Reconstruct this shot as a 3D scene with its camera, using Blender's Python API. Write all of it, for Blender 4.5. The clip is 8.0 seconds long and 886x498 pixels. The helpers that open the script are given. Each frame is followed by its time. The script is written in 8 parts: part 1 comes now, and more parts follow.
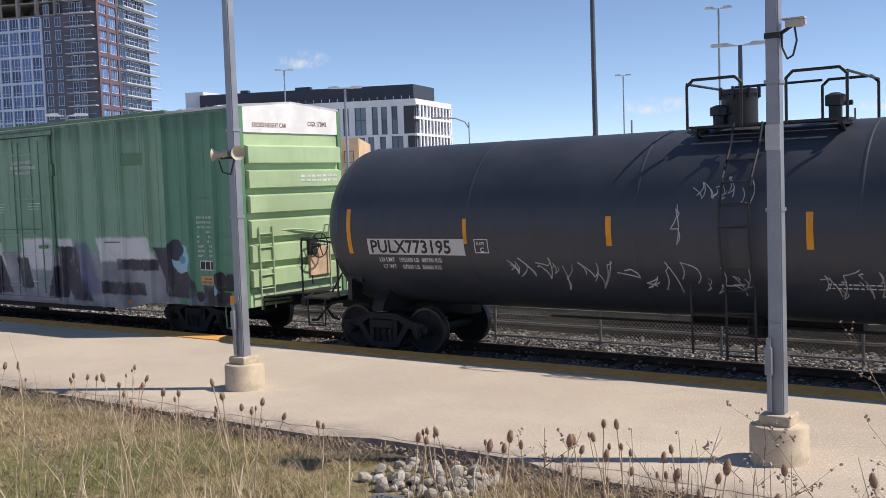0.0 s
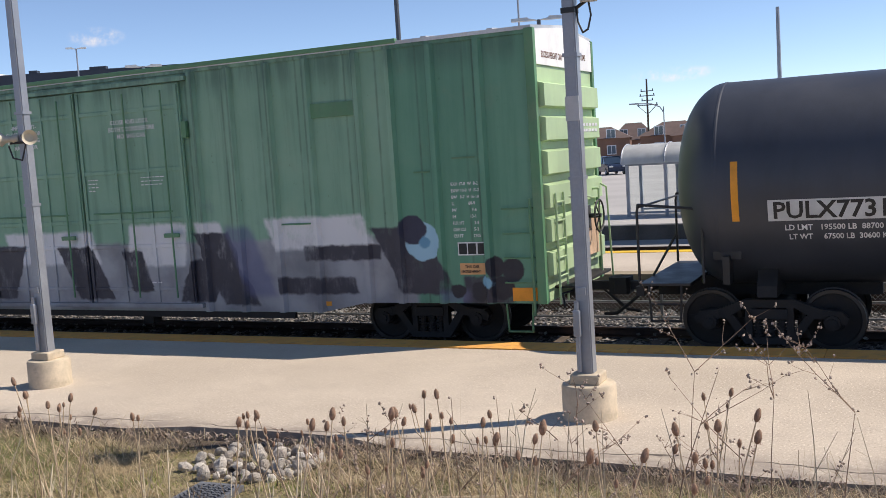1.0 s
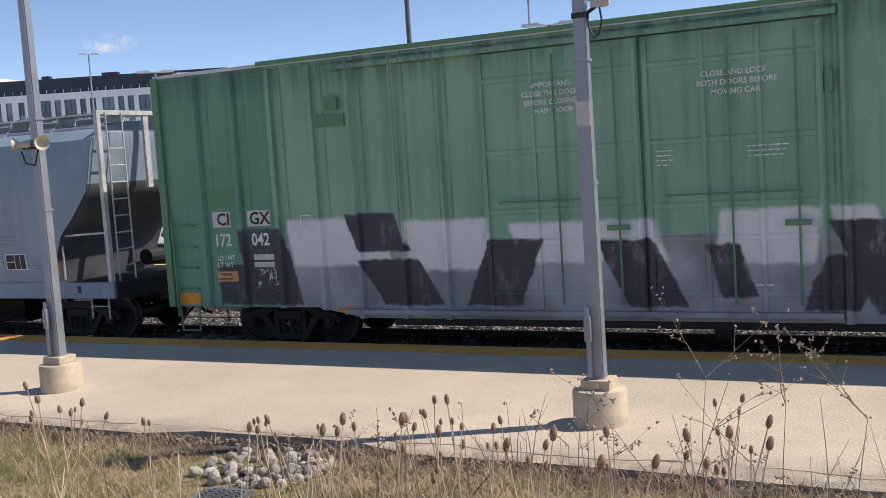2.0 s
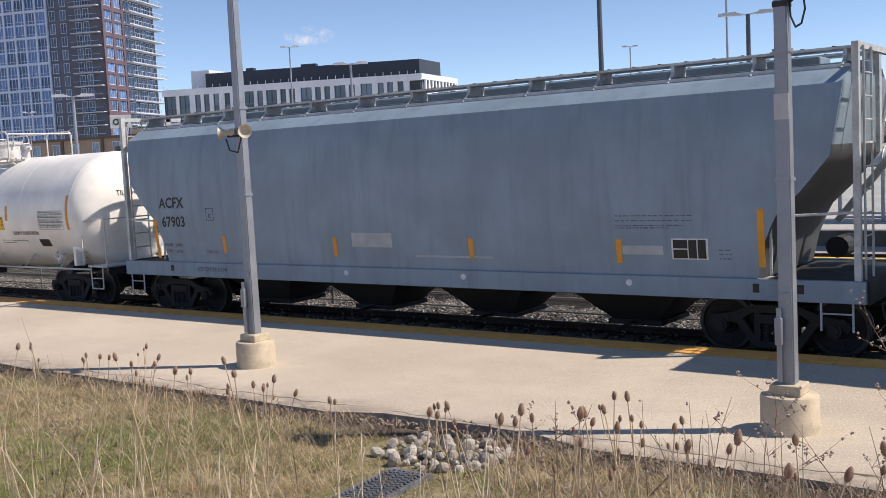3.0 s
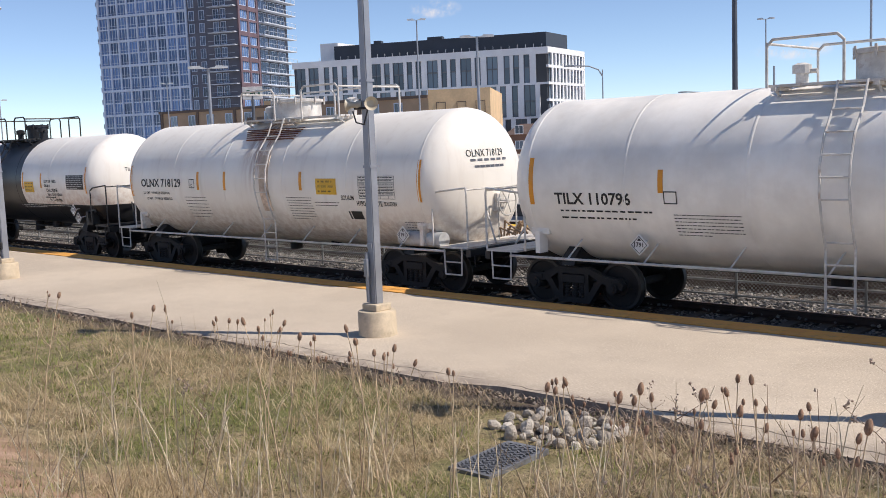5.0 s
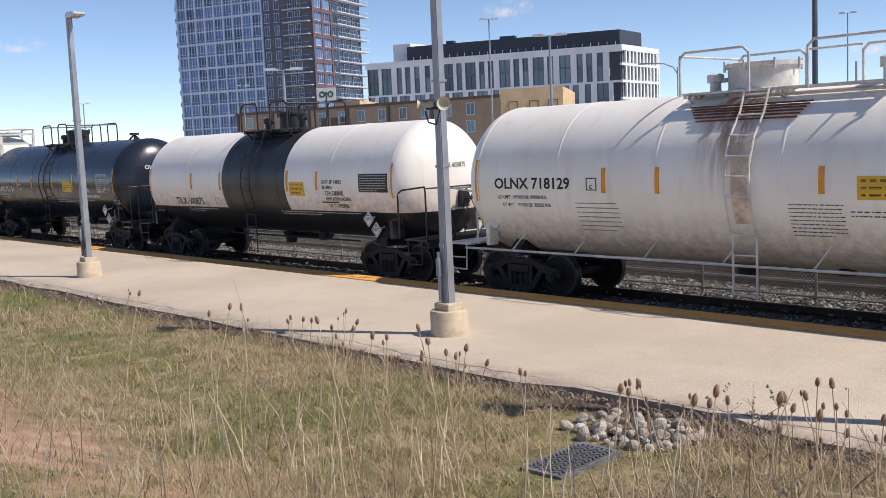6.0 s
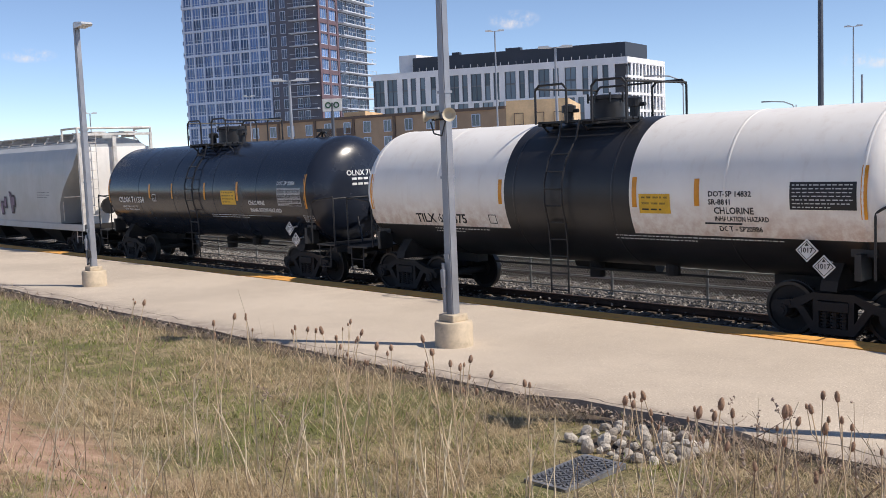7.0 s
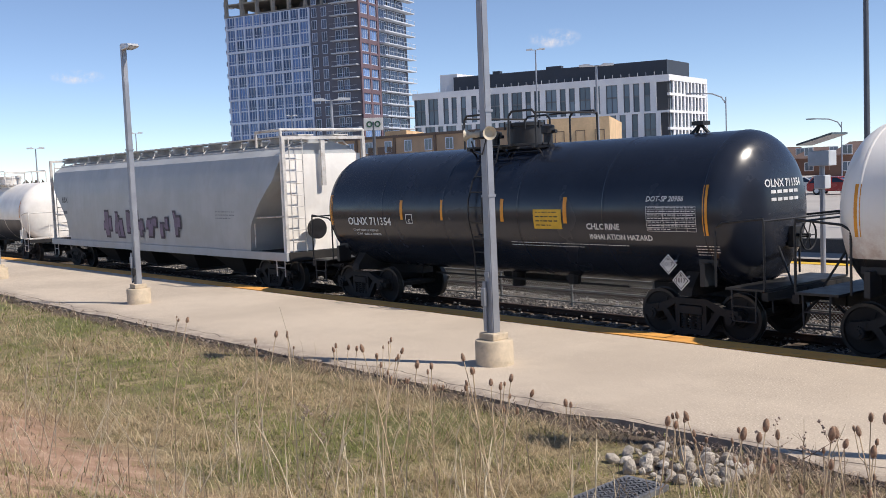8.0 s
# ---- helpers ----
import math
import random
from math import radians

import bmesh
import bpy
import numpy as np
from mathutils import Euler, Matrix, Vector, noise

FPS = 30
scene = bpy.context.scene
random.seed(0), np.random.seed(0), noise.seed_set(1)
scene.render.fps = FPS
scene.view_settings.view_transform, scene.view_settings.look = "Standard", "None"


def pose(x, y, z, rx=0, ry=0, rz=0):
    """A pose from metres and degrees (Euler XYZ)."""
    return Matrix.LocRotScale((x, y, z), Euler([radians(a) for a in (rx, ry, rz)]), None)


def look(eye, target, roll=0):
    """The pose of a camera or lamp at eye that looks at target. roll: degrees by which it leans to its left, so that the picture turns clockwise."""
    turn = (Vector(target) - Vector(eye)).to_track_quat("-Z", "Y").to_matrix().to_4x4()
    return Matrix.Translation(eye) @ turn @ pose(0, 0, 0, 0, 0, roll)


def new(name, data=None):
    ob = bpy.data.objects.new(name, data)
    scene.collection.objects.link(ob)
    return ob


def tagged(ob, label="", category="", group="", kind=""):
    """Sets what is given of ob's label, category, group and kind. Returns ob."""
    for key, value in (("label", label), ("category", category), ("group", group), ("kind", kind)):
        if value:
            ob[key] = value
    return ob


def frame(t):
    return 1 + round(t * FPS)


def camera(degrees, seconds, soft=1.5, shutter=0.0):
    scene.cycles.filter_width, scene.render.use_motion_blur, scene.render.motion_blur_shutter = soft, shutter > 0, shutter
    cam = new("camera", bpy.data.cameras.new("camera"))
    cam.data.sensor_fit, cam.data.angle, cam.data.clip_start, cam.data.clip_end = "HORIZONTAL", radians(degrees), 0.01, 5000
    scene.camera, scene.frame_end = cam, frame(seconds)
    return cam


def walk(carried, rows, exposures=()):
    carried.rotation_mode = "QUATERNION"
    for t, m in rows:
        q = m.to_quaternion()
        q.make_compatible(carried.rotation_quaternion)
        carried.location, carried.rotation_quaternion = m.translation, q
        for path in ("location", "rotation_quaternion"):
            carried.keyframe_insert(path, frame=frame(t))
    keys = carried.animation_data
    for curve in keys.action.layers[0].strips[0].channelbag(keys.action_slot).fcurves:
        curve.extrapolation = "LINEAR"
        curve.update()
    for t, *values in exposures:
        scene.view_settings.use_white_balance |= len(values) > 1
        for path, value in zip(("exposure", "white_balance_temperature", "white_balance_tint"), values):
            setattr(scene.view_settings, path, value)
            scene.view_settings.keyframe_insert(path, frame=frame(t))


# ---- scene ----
cam = camera(47.5, 8.0, 0.85)
EYE_Z = 3.1
TURN = 33.2          # the track runs along x; the view looks across it, turned to the left


def view(yaw, pitch, roll):
    return pose(0, 0, EYE_Z, 0, 0, yaw + TURN) @ pose(0, 0, 0, 90 + pitch) @ pose(0, 0, 0, 0, 0, roll)


VIEW = [(0.0, 2.64, -3.62, -1.99), (0.5, -2.8, -4.92, -2.78), (1.0, -7.85, -5.48, -3.73), (1.2, -8.6, -5.38, -3.89),
        (2.3, -5.14, -4.78, -3.49), (2.5, -1.76, -4.66, -3.41), (3.0, 3.19, -5.02, -2.88), (3.5, 6.97, -6.0, -2.71),
        (4.0, 9.38, -5.87, -2.41), (4.2, 9.54, -6.05, -2.32), (5.3, 11.12, -6.34, -1.95), (5.5, 13.57, -6.18, -2.08),
        (6.0, 14.3, -6.05, -2.52), (6.5, 14.21, -5.74, -2.43), (7.0, 14.55, -5.41, -2.25), (7.5, 14.81, -4.55, -2.46),
        (8.0, 16.82, -4.27, -2.36)]
walk(cam, [(t, view(a, b, c)) for t, a, b, c in VIEW], [(0.0, 0.33, 7050, 13), (1.0, 0.43, 7050, 13), (3.5, 0.42, 7150, 13), (5.5, 0.33, 7050, 13), (8.0, 0.33, 7050, 13)])

# ---- world, sun, exposure ----
SUN_EL = 50.0
SUN_TO = Vector((0.879 * math.cos(radians(SUN_EL)), 0.475 * math.cos(radians(SUN_EL)), math.sin(radians(SUN_EL))))
world = bpy.data.worlds.new("sky")
scene.world = world
world.use_nodes = True
wn = world.node_tree.nodes
sky = wn.new("ShaderNodeTexSky")
sky.sky_type, sky.sun_disc = "NISHITA", False
sky.sun_elevation, sky.sun_rotation = radians(SUN_EL), math.atan2(0.879, 0.475)
sky.air_density, sky.dust_density, sky.ozone_density = 0.75, 0.0, 3.1
sky.altitude = 2500
wn["Background"].inputs["Strength"].default_value = 0.128
world.node_tree.links.new(sky.outputs[0], wn["Background"].inputs["Color"])
sun = new("sun", bpy.data.lights.new("sun", "SUN"))
sun.data.energy, sun.data.angle, sun.data.color = 3.7, radians(0.53), (1.0, 0.96, 0.90)
sun.matrix_world = look(SUN_TO * 100, (0, 0, 0))


# ---- materials ----
class Nodes:
    """Small helper to write shader arithmetic."""

    def __init__(self, name):
        self.m = bpy.data.materials.new(name)
        self.m.use_nodes = True
        self.n, self.l = self.m.node_tree.nodes, self.m.node_tree.links
        self.b = self.n["Principled BSDF"]
        tc = self.n.new("ShaderNodeTexCoord")
        self.co = tc.outputs["Object"]
        sep = self.n.new("ShaderNodeSeparateXYZ")
        self.l.new(self.co, sep.inputs[0])
        self.x, self.y, self.z = sep.outputs

    def put(self, sock, v):
        if isinstance(v, (int, float)):
            sock.default_value = v
        elif isinstance(v, (tuple, list)):
            sock.default_value = (*v, 1) if len(v) == 3 and len(sock.default_value) == 4 else v
        else:
            self.l.new(v, sock)

    def math(self, op, a, b=0.0, c=0.0):
        k = self.n.new("ShaderNodeMath")
        k.operation = op
        for i, v in enumerate((a, b, c)):
            self.put(k.inputs[i], v)
        return k.outputs[0]

    def ramp(self, v, lo, hi, a=0.0, b=1.0):
        k = self.n.new("ShaderNodeMapRange")
        k.interpolation_type = "SMOOTHSTEP"
        for i, w in enumerate((v, lo, hi, a, b)):
            self.put(k.inputs[i], w)
        return k.outputs[0]

    def noise(self, scale, detail=4.0, rough=0.55, stretch=None):
        k = self.n.new("ShaderNodeTexNoise")
        src = self.co
        if stretch:
            mp = self.n.new("ShaderNodeMapping")
            self.l.new(self.co, mp.inputs[0])
            mp.inputs["Scale"].default_value = stretch
            src = mp.outputs[0]
        self.l.new(src, k.inputs["Vector"])
        k.inputs["Scale"].default_value, k.inputs["Detail"].default_value, k.inputs["Roughness"].default_value = scale, detail, rough
        return k.outputs[0]

    def mix(self, f, a, b, blend="MIX"):
        k = self.n.new("ShaderNodeMix")
        k.data_type, k.blend_type = "RGBA", blend
        self.put(k.inputs[0], f)
        self.put(k.inputs[6], a)
        self.put(k.inputs[7], b)
        return k.outputs[2]

    def random(self):
        return self.n.new("ShaderNodeObjectInfo").outputs["Random"]

    def island(self):
        return self.n.new("ShaderNodeNewGeometry").outputs["Random Per Island"]

    def bump(self, h, strength, dist=0.01):
        k = self.n.new("ShaderNodeBump")
        k.inputs["Strength"].default_value, k.inputs["Distance"].default_value = strength, dist
        self.l.new(h, k.inputs["Height"])
        self.l.new(k.outputs[0], self.b.inputs["Normal"])

    def done(self, col, rough=0.6, metal=0.0):
        self.put(self.b.inputs["Base Color"], col)
        self.put(self.b.inputs["Roughness"], rough)
        self.b.inputs["Metallic"].default_value = metal
        return self.m


def shade(c, k):
    return tuple(min(1.0, v * k) for v in c)


def plain(name, col, rough=0.6, metal=0.0, var=0.25, scale=2.0, fine=40.0, bump=0.15, dist=0.004, dirt=None, dirt_amount=0.5):
    k = Nodes(name)
    n1, n2 = k.noise(scale, 5), k.noise(fine, 3)
    c = k.mix(k.ramp(n1, 0.3, 0.7), shade(col, 1 - var), shade(col, 1 + var))
    c = k.mix(k.ramp(n2, 0.35, 0.65, 0.0, 0.25), c, shade(col, 1 - var * 1.5))
    if dirt:
        c = k.mix(k.ramp(k.noise(scale * 1.7, 8, 0.65), 0.5, 0.75, 0.0, dirt_amount), c, dirt)
    k.bump(n2, bump, dist)
    return k.done(c, k.ramp(n1, 0.2, 0.8, max(0.05, rough - 0.1), min(1.0, rough + 0.1)), metal)


def vehicle_paint(name, col, rough=0.45, rust=(0.13, 0.05, 0.025), streak=0.35, spots=0.3, dust=(0.30, 0.27, 0.22), dust_amount=0.25):
    """Weathered rolling-stock paint: vertical streaks, rust spots, road dust that thickens low down on the body."""
    k = Nodes(name)
    run = k.noise(1.6, 5, 0.6, (3.0, 3.0, 0.25))
    patch, spot, fine = k.noise(0.7, 5), k.noise(6.0, 8, 0.7), k.noise(60, 2)
    c = k.mix(k.ramp(patch, 0.3, 0.7), shade(col, 0.86), shade(col, 1.1))
    c = k.mix(k.ramp(run, 0.45, 0.75, 0.0, streak), c, shade(col, 0.6))
    c = k.mix(k.ramp(k.noise(2.2, 6, 0.65), 0.4, 0.8, 0.0, dust_amount), c, dust)
    c = k.mix(k.ramp(spot, 0.66, 0.74, 0.0, spots), c, rust)
    k.bump(k.math("ADD", fine, k.math("MULTIPLY", patch, 6.0)), 0.12, 0.006)
    return k.done(c, k.ramp(patch, 0.25, 0.75, rough - 0.08, rough + 0.12))


def island_mat(name, cols, rough=0.8, var=0.25, translucent=False):
    """Pieces whose colour differs from piece to piece."""
    k = Nodes(name)
    r = k.n.new("ShaderNodeValToRGB")
    r.color_ramp.interpolation = "LINEAR"
    while len(r.color_ramp.elements) < len(cols):
        r.color_ramp.elements.new(0.5)
    for i, c in enumerate(cols):
        r.color_ramp.elements[i].position = i / (len(cols) - 1)
        r.color_ramp.elements[i].color = (*c, 1)
    k.l.new(k.island(), r.inputs[0])
    c = k.mix(k.ramp(k.noise(1.3, 4), 0.3, 0.7, 0.0, var * 2), r.outputs[0], shade(cols[0], 0.6))
    if translucent:
        # thin dry leaves let the sun behind them through
        t, mx = k.n.new("ShaderNodeBsdfTranslucent"), k.n.new("ShaderNodeMixShader")
        k.l.new(c, t.inputs["Color"])
        mx.inputs[0].default_value = 0.45
        k.l.new(k.b.outputs[0], mx.inputs[1])
        k.l.new(t.outputs[0], mx.inputs[2])
        k.l.new(mx.outputs[0], k.n["Material Output"].inputs[0])
    return k.done(c, rough)


M = {}
M["steel_dark"] = plain("running_gear_steel", (0.022, 0.020, 0.019), 0.75, 0.0, 0.4, 3, 50, 0.3, dirt=(0.035, 0.028, 0.022), dirt_amount=0.4)
M["wheel"] = plain("wheel_steel", (0.022, 0.019, 0.017), 0.8, 0.0, 0.3, 4, 50, 0.2, dirt=(0.045, 0.03, 0.02))
M["tread"] = plain("polished_wheel_rim", (0.06, 0.055, 0.05), 0.5, 0.5, 0.15, 6, 60, 0.1)
M["rail"] = plain("rail_steel", (0.09, 0.055, 0.04), 0.6, 0.5, 0.3, 3, 60, 0.2)
M["galv"] = plain("galvanised_pole_steel", (0.34, 0.36, 0.40), 0.5, 0.45, 0.12, 1.4, 30, 0.1, dirt=(0.22, 0.22, 0.22), dirt_amount=0.3)
M["concrete_base"] = plain("cast_concrete", (0.60, 0.50, 0.37), 0.9, 0, 0.18, 3, 45, 0.5, 0.006, dirt=(0.27, 0.23, 0.18), dirt_amount=0.5)
M["black_paint"] = vehicle_paint("black_tank_paint", (0.042, 0.048, 0.064), 0.45, spots=0.12, streak=0.3, dust_amount=0.07, dust=(0.12, 0.12, 0.13))
M["navy_black"] = vehicle_paint("blue_black_tank_paint", (0.016, 0.021, 0.034), 0.2, spots=0.05, streak=0.2, dust_amount=0.04, dust=(0.1, 0.1, 0.12))
M["white_paint"] = vehicle_paint("white_tank_paint", (0.89, 0.86, 0.81), 0.4, streak=0.1, spots=0.12, dust_amount=0.2, dust=(0.60, 0.50, 0.40))
M["hopper_grey"] = vehicle_paint("blue_grey_hopper_paint", (0.235, 0.31, 0.385), 0.5, streak=0.45, spots=0.4, dust_amount=0.35, dust=(0.22, 0.25, 0.28))
M["hopper_light"] = vehicle_paint("light_grey_hopper_paint", (0.42, 0.44, 0.455), 0.45, streak=0.2, spots=0.25, dust_amount=0.3, dust=(0.36, 0.35, 0.33))
M["orange_strip"] = plain("amber_reflective_strip", (0.75, 0.30, 0.02), 0.35, 0, 0.12, 4, 60, 0.05)
M["yellow_plate"] = plain("yellow_sign_plate", (0.72, 0.42, 0.03), 0.5, 0, 0.12, 4, 60, 0.05)
M["white_mark"] = plain("white_stencil_paint", (0.72, 0.72, 0.72), 0.6, 0, 0.2, 6, 60, 0.05)
M["black_mark"] = plain("black_stencil_paint", (0.012, 0.012, 0.014), 0.5, 0, 0.2, 6, 60, 0.05)
M["plate_white"] = plain("pale_number_panel", (0.56, 0.56, 0.56), 0.55, 0, 0.12, 3, 60, 0.05)
M["rust"] = plain("rusted_steel", (0.16, 0.055, 0.025), 0.85, 0, 0.35, 5, 60, 0.4)
M["glass_dark"] = plain("dark_window_glass", (0.03, 0.05, 0.08), 0.08, 0.0, 0.3, 0.2, 3, 0.02)


# ---- building blocks ----
def box(bm, x0, x1, y0, y1, z0, z1, bevel=0.0):
    m = Matrix.Translation(((x0 + x1) / 2, (y0 + y1) / 2, (z0 + z1) / 2)) @ Matrix.Diagonal((x1 - x0, y1 - y0, z1 - z0, 1))
    r = bmesh.ops.create_cube(bm, size=1, matrix=m)
    if bevel:
        es = list({e for v in r["verts"] for e in v.link_edges})
        bmesh.ops.bevel(bm, geom=es, offset=bevel, segments=2, affect="EDGES", profile=0.5)
    return bm


def rod(bm, a, b, r, n=8, r2=None):
    a, b = Vector(a), Vector(b)
    d = b - a
    m = Matrix.Translation((a + b) / 2) @ d.to_track_quat("Z", "Y").to_matrix().to_4x4()
    bmesh.ops.create_cone(bm, cap_ends=True, segments=n, radius1=r, radius2=r if r2 is None else r2, depth=d.length, matrix=m)
    return bm


def pipe(bm, pts, r, n=8):
    """A bent bar through the points, with ball joints at the bends."""
    for a, b in zip(pts, pts[1:]):
        rod(bm, a, b, r, n)
    for p in pts[1:-1]:
        bmesh.ops.create_icosphere(bm, subdivisions=1, radius=r * 1.04, matrix=Matrix.Translation(p))
    return bm


def prism(bm, outline, axis, lo, hi):
    """Extrudes an outline of (a, b) along an axis: 'y' takes (x, z), 'x' takes (y, z), 'z' takes (x, y)."""
    def at(a, b, c):
        return {"y": (a, c, b), "x": (c, a, b), "z": (a, b, c)}[axis]
    va = [bm.verts.new(at(a, b, lo)) for a, b in outline]
    vb = [bm.verts.new(at(a, b, hi)) for a, b in outline]
    n = len(outline)
    bm.faces.new(va)
    bm.faces.new(vb[::-1])
    for i in range(n):
        bm.faces.new((va[i], vb[i], vb[(i + 1) % n], va[(i + 1) % n]))
    bmesh.ops.recalc_face_normals(bm, faces=bm.faces[:])
    return bm


def lathe(bm, profile, axis="x", n=48, origin=(0, 0, 0)):
    """Turns a profile of (along, radius) round an axis."""
    rings = []
    for s, r in profile:
        ring = []
        for i in range(n):
            a = 2 * math.pi * i / n
            p = (s, r * math.cos(a), r * math.sin(a)) if axis == "x" else ((r * math.cos(a), s, r * math.sin(a)) if axis == "y" else (r * math.cos(a), r * math.sin(a), s))
            ring.append(bm.verts.new(Vector(p) + Vector(origin)))
        rings.append(ring)
    for a, b in zip(rings, rings[1:]):
        for i in range(n):
            bm.faces.new((a[i], a[(i + 1) % n], b[(i + 1) % n], b[i]))
    bm.faces.new(rings[0][::-1])
    bm.faces.new(rings[-1])
    bmesh.ops.recalc_face_normals(bm, faces=bm.faces[:])
    return bm


def finish(bm, name, material, smooth=False, sharp=35):
    me = bpy.data.meshes.new(name)
    bm.to_mesh(me)
    bm.free()
    for m in material if isinstance(material, (list, tuple)) else (material,):
        me.materials.append(m)
    if smooth:
        me.shade_smooth()
        me.set_sharp_from_angle(angle=radians(sharp))
    return me


def part(name, bm, material, parent, label="", smooth=False, sharp=35):
    ob = new(name, finish(bm, name, material, smooth, sharp))
    ob.parent = parent
    if label:
        ob["label"] = label
    return ob


def thing(name, label, category, m=None, group="", kind=""):
    e = new(name)
    e.empty_display_size = 0.3
    if m:
        e.matrix_basis = m
    return tagged(e, label, category, group, kind)


def solid(name, bm, material, label, category, kind="", group="", smooth=False, m=None):
    ob = new(name, finish(bm, name, material, smooth))
    if m:
        ob.matrix_basis = m
    return tagged(ob, label, category, group, kind)


def new_bm():
    return bmesh.new()


def flat(y):
    return lambda x, z: y


def lettering(text, x, z, size, surf, material, parent, wide=1.0, name="lettering", label="", slant=0.0, end=None, bold=0.022):
    """Painted letters on a surface y = surf(x, z); x, z is the lower left corner. end: the axis x = end instead, reading along y."""
    cu = bpy.data.curves.new(name, "FONT")
    cu.body, cu.size, cu.resolution_u, cu.shear, cu.offset = text, size, 2, slant, bold * size
    tmp = bpy.data.objects.new("tmp", cu)
    me = bpy.data.meshes.new_from_object(tmp)
    bpy.data.objects.remove(tmp)
    me.name = name
    if size > 0.1:
        # cut the glyphs into bands, so that long strokes follow the curve
        bm = new_bm()
        bm.from_mesh(me)
        for i in range(1, int(size / 0.04) + 1):
            bmesh.ops.bisect_plane(bm, geom=bm.verts[:] + bm.edges[:] + bm.faces[:], plane_co=(0, -0.1 * size + i * 0.04, 0), plane_no=(0, 1, 0))
        bm.to_mesh(me)
        bm.free()
    for v in me.vertices:
        a, b = v.co.x * wide, v.co.y
        v.co = (x + a, surf(x + a, z + b) - 0.006, z + b) if end is None else (end(x + a, z + b) + 0.008, x + a, z + b)
    me.materials.clear()
    me.materials.append(material)
    ob = new(name, me)
    ob.parent = parent
    if label:
        ob["label"] = label
    return ob


def patch(bm, x0, x1, z0, z1, surf, lift=0.005, steps=6, skew=0.0):
    """A painted or stuck-on rectangle that follows the surface y = surf(x, z)."""
    rows = []
    for i in range(steps + 1):
        z = z0 + (z1 - z0) * i / steps
        k = skew * (z - z0)
        rows.append([bm.verts.new((x + k, surf(x + k, z) - lift, z)) for x in (x0, x1)])
    for a, b in zip(rows, rows[1:]):
        bm.faces.new((a[0], a[1], b[1], b[0]))
    return bm


def text_bars(bm, x0, x1, z1, lines, size, gap, surf, seed=1, lift=0.006):
    """Lines of writing too small to read, as plain dashes."""
    rnd = random.Random(seed)
    for i in range(lines):
        z, x = z1 - i * gap, x0
        stop = x1 if i < lines - 1 else x0 + (x1 - x0) * rnd.uniform(0.5, 0.95)
        while x < stop - size:
            w = min(rnd.uniform(0.8, 3.2) * size, stop - x)
            patch(bm, x, x + w, z - size * 0.62, z, surf, lift, 1)
            x += w + size * rnd.uniform(0.5, 1.1)
    return bm


# ---- large structure: ground, platform, track ----
RAIL_Z = -0.22
TRACK_Y = 16.68
EDGE_IN, EDGE_OUT = 14.24, 14.8


def lawn_height(x, y):
    """The bank: level beside the platform, a shallow swale at the drain, rising towards the viewer."""
    z = 0.0 + 0.04 * noise.noise((x * 0.35, y * 0.5, 0.0)) + 0.02 * noise.noise((x * 1.7, y * 1.7, 3.0))
    t = min(1.0, max(0.0, (5.83 - y) / 7.3))
    z += 1.75 * t * t * (3 - 2 * t) * 0.9
    z -= 0.03 * math.exp(-((x + 6.3) ** 2 / 2.2 + (y - 7.6) ** 2 / 0.9))
    k = min(1.0, max(0.0, (9.45 - y) / 0.5))
    return z * k + (1 - k) * -0.04


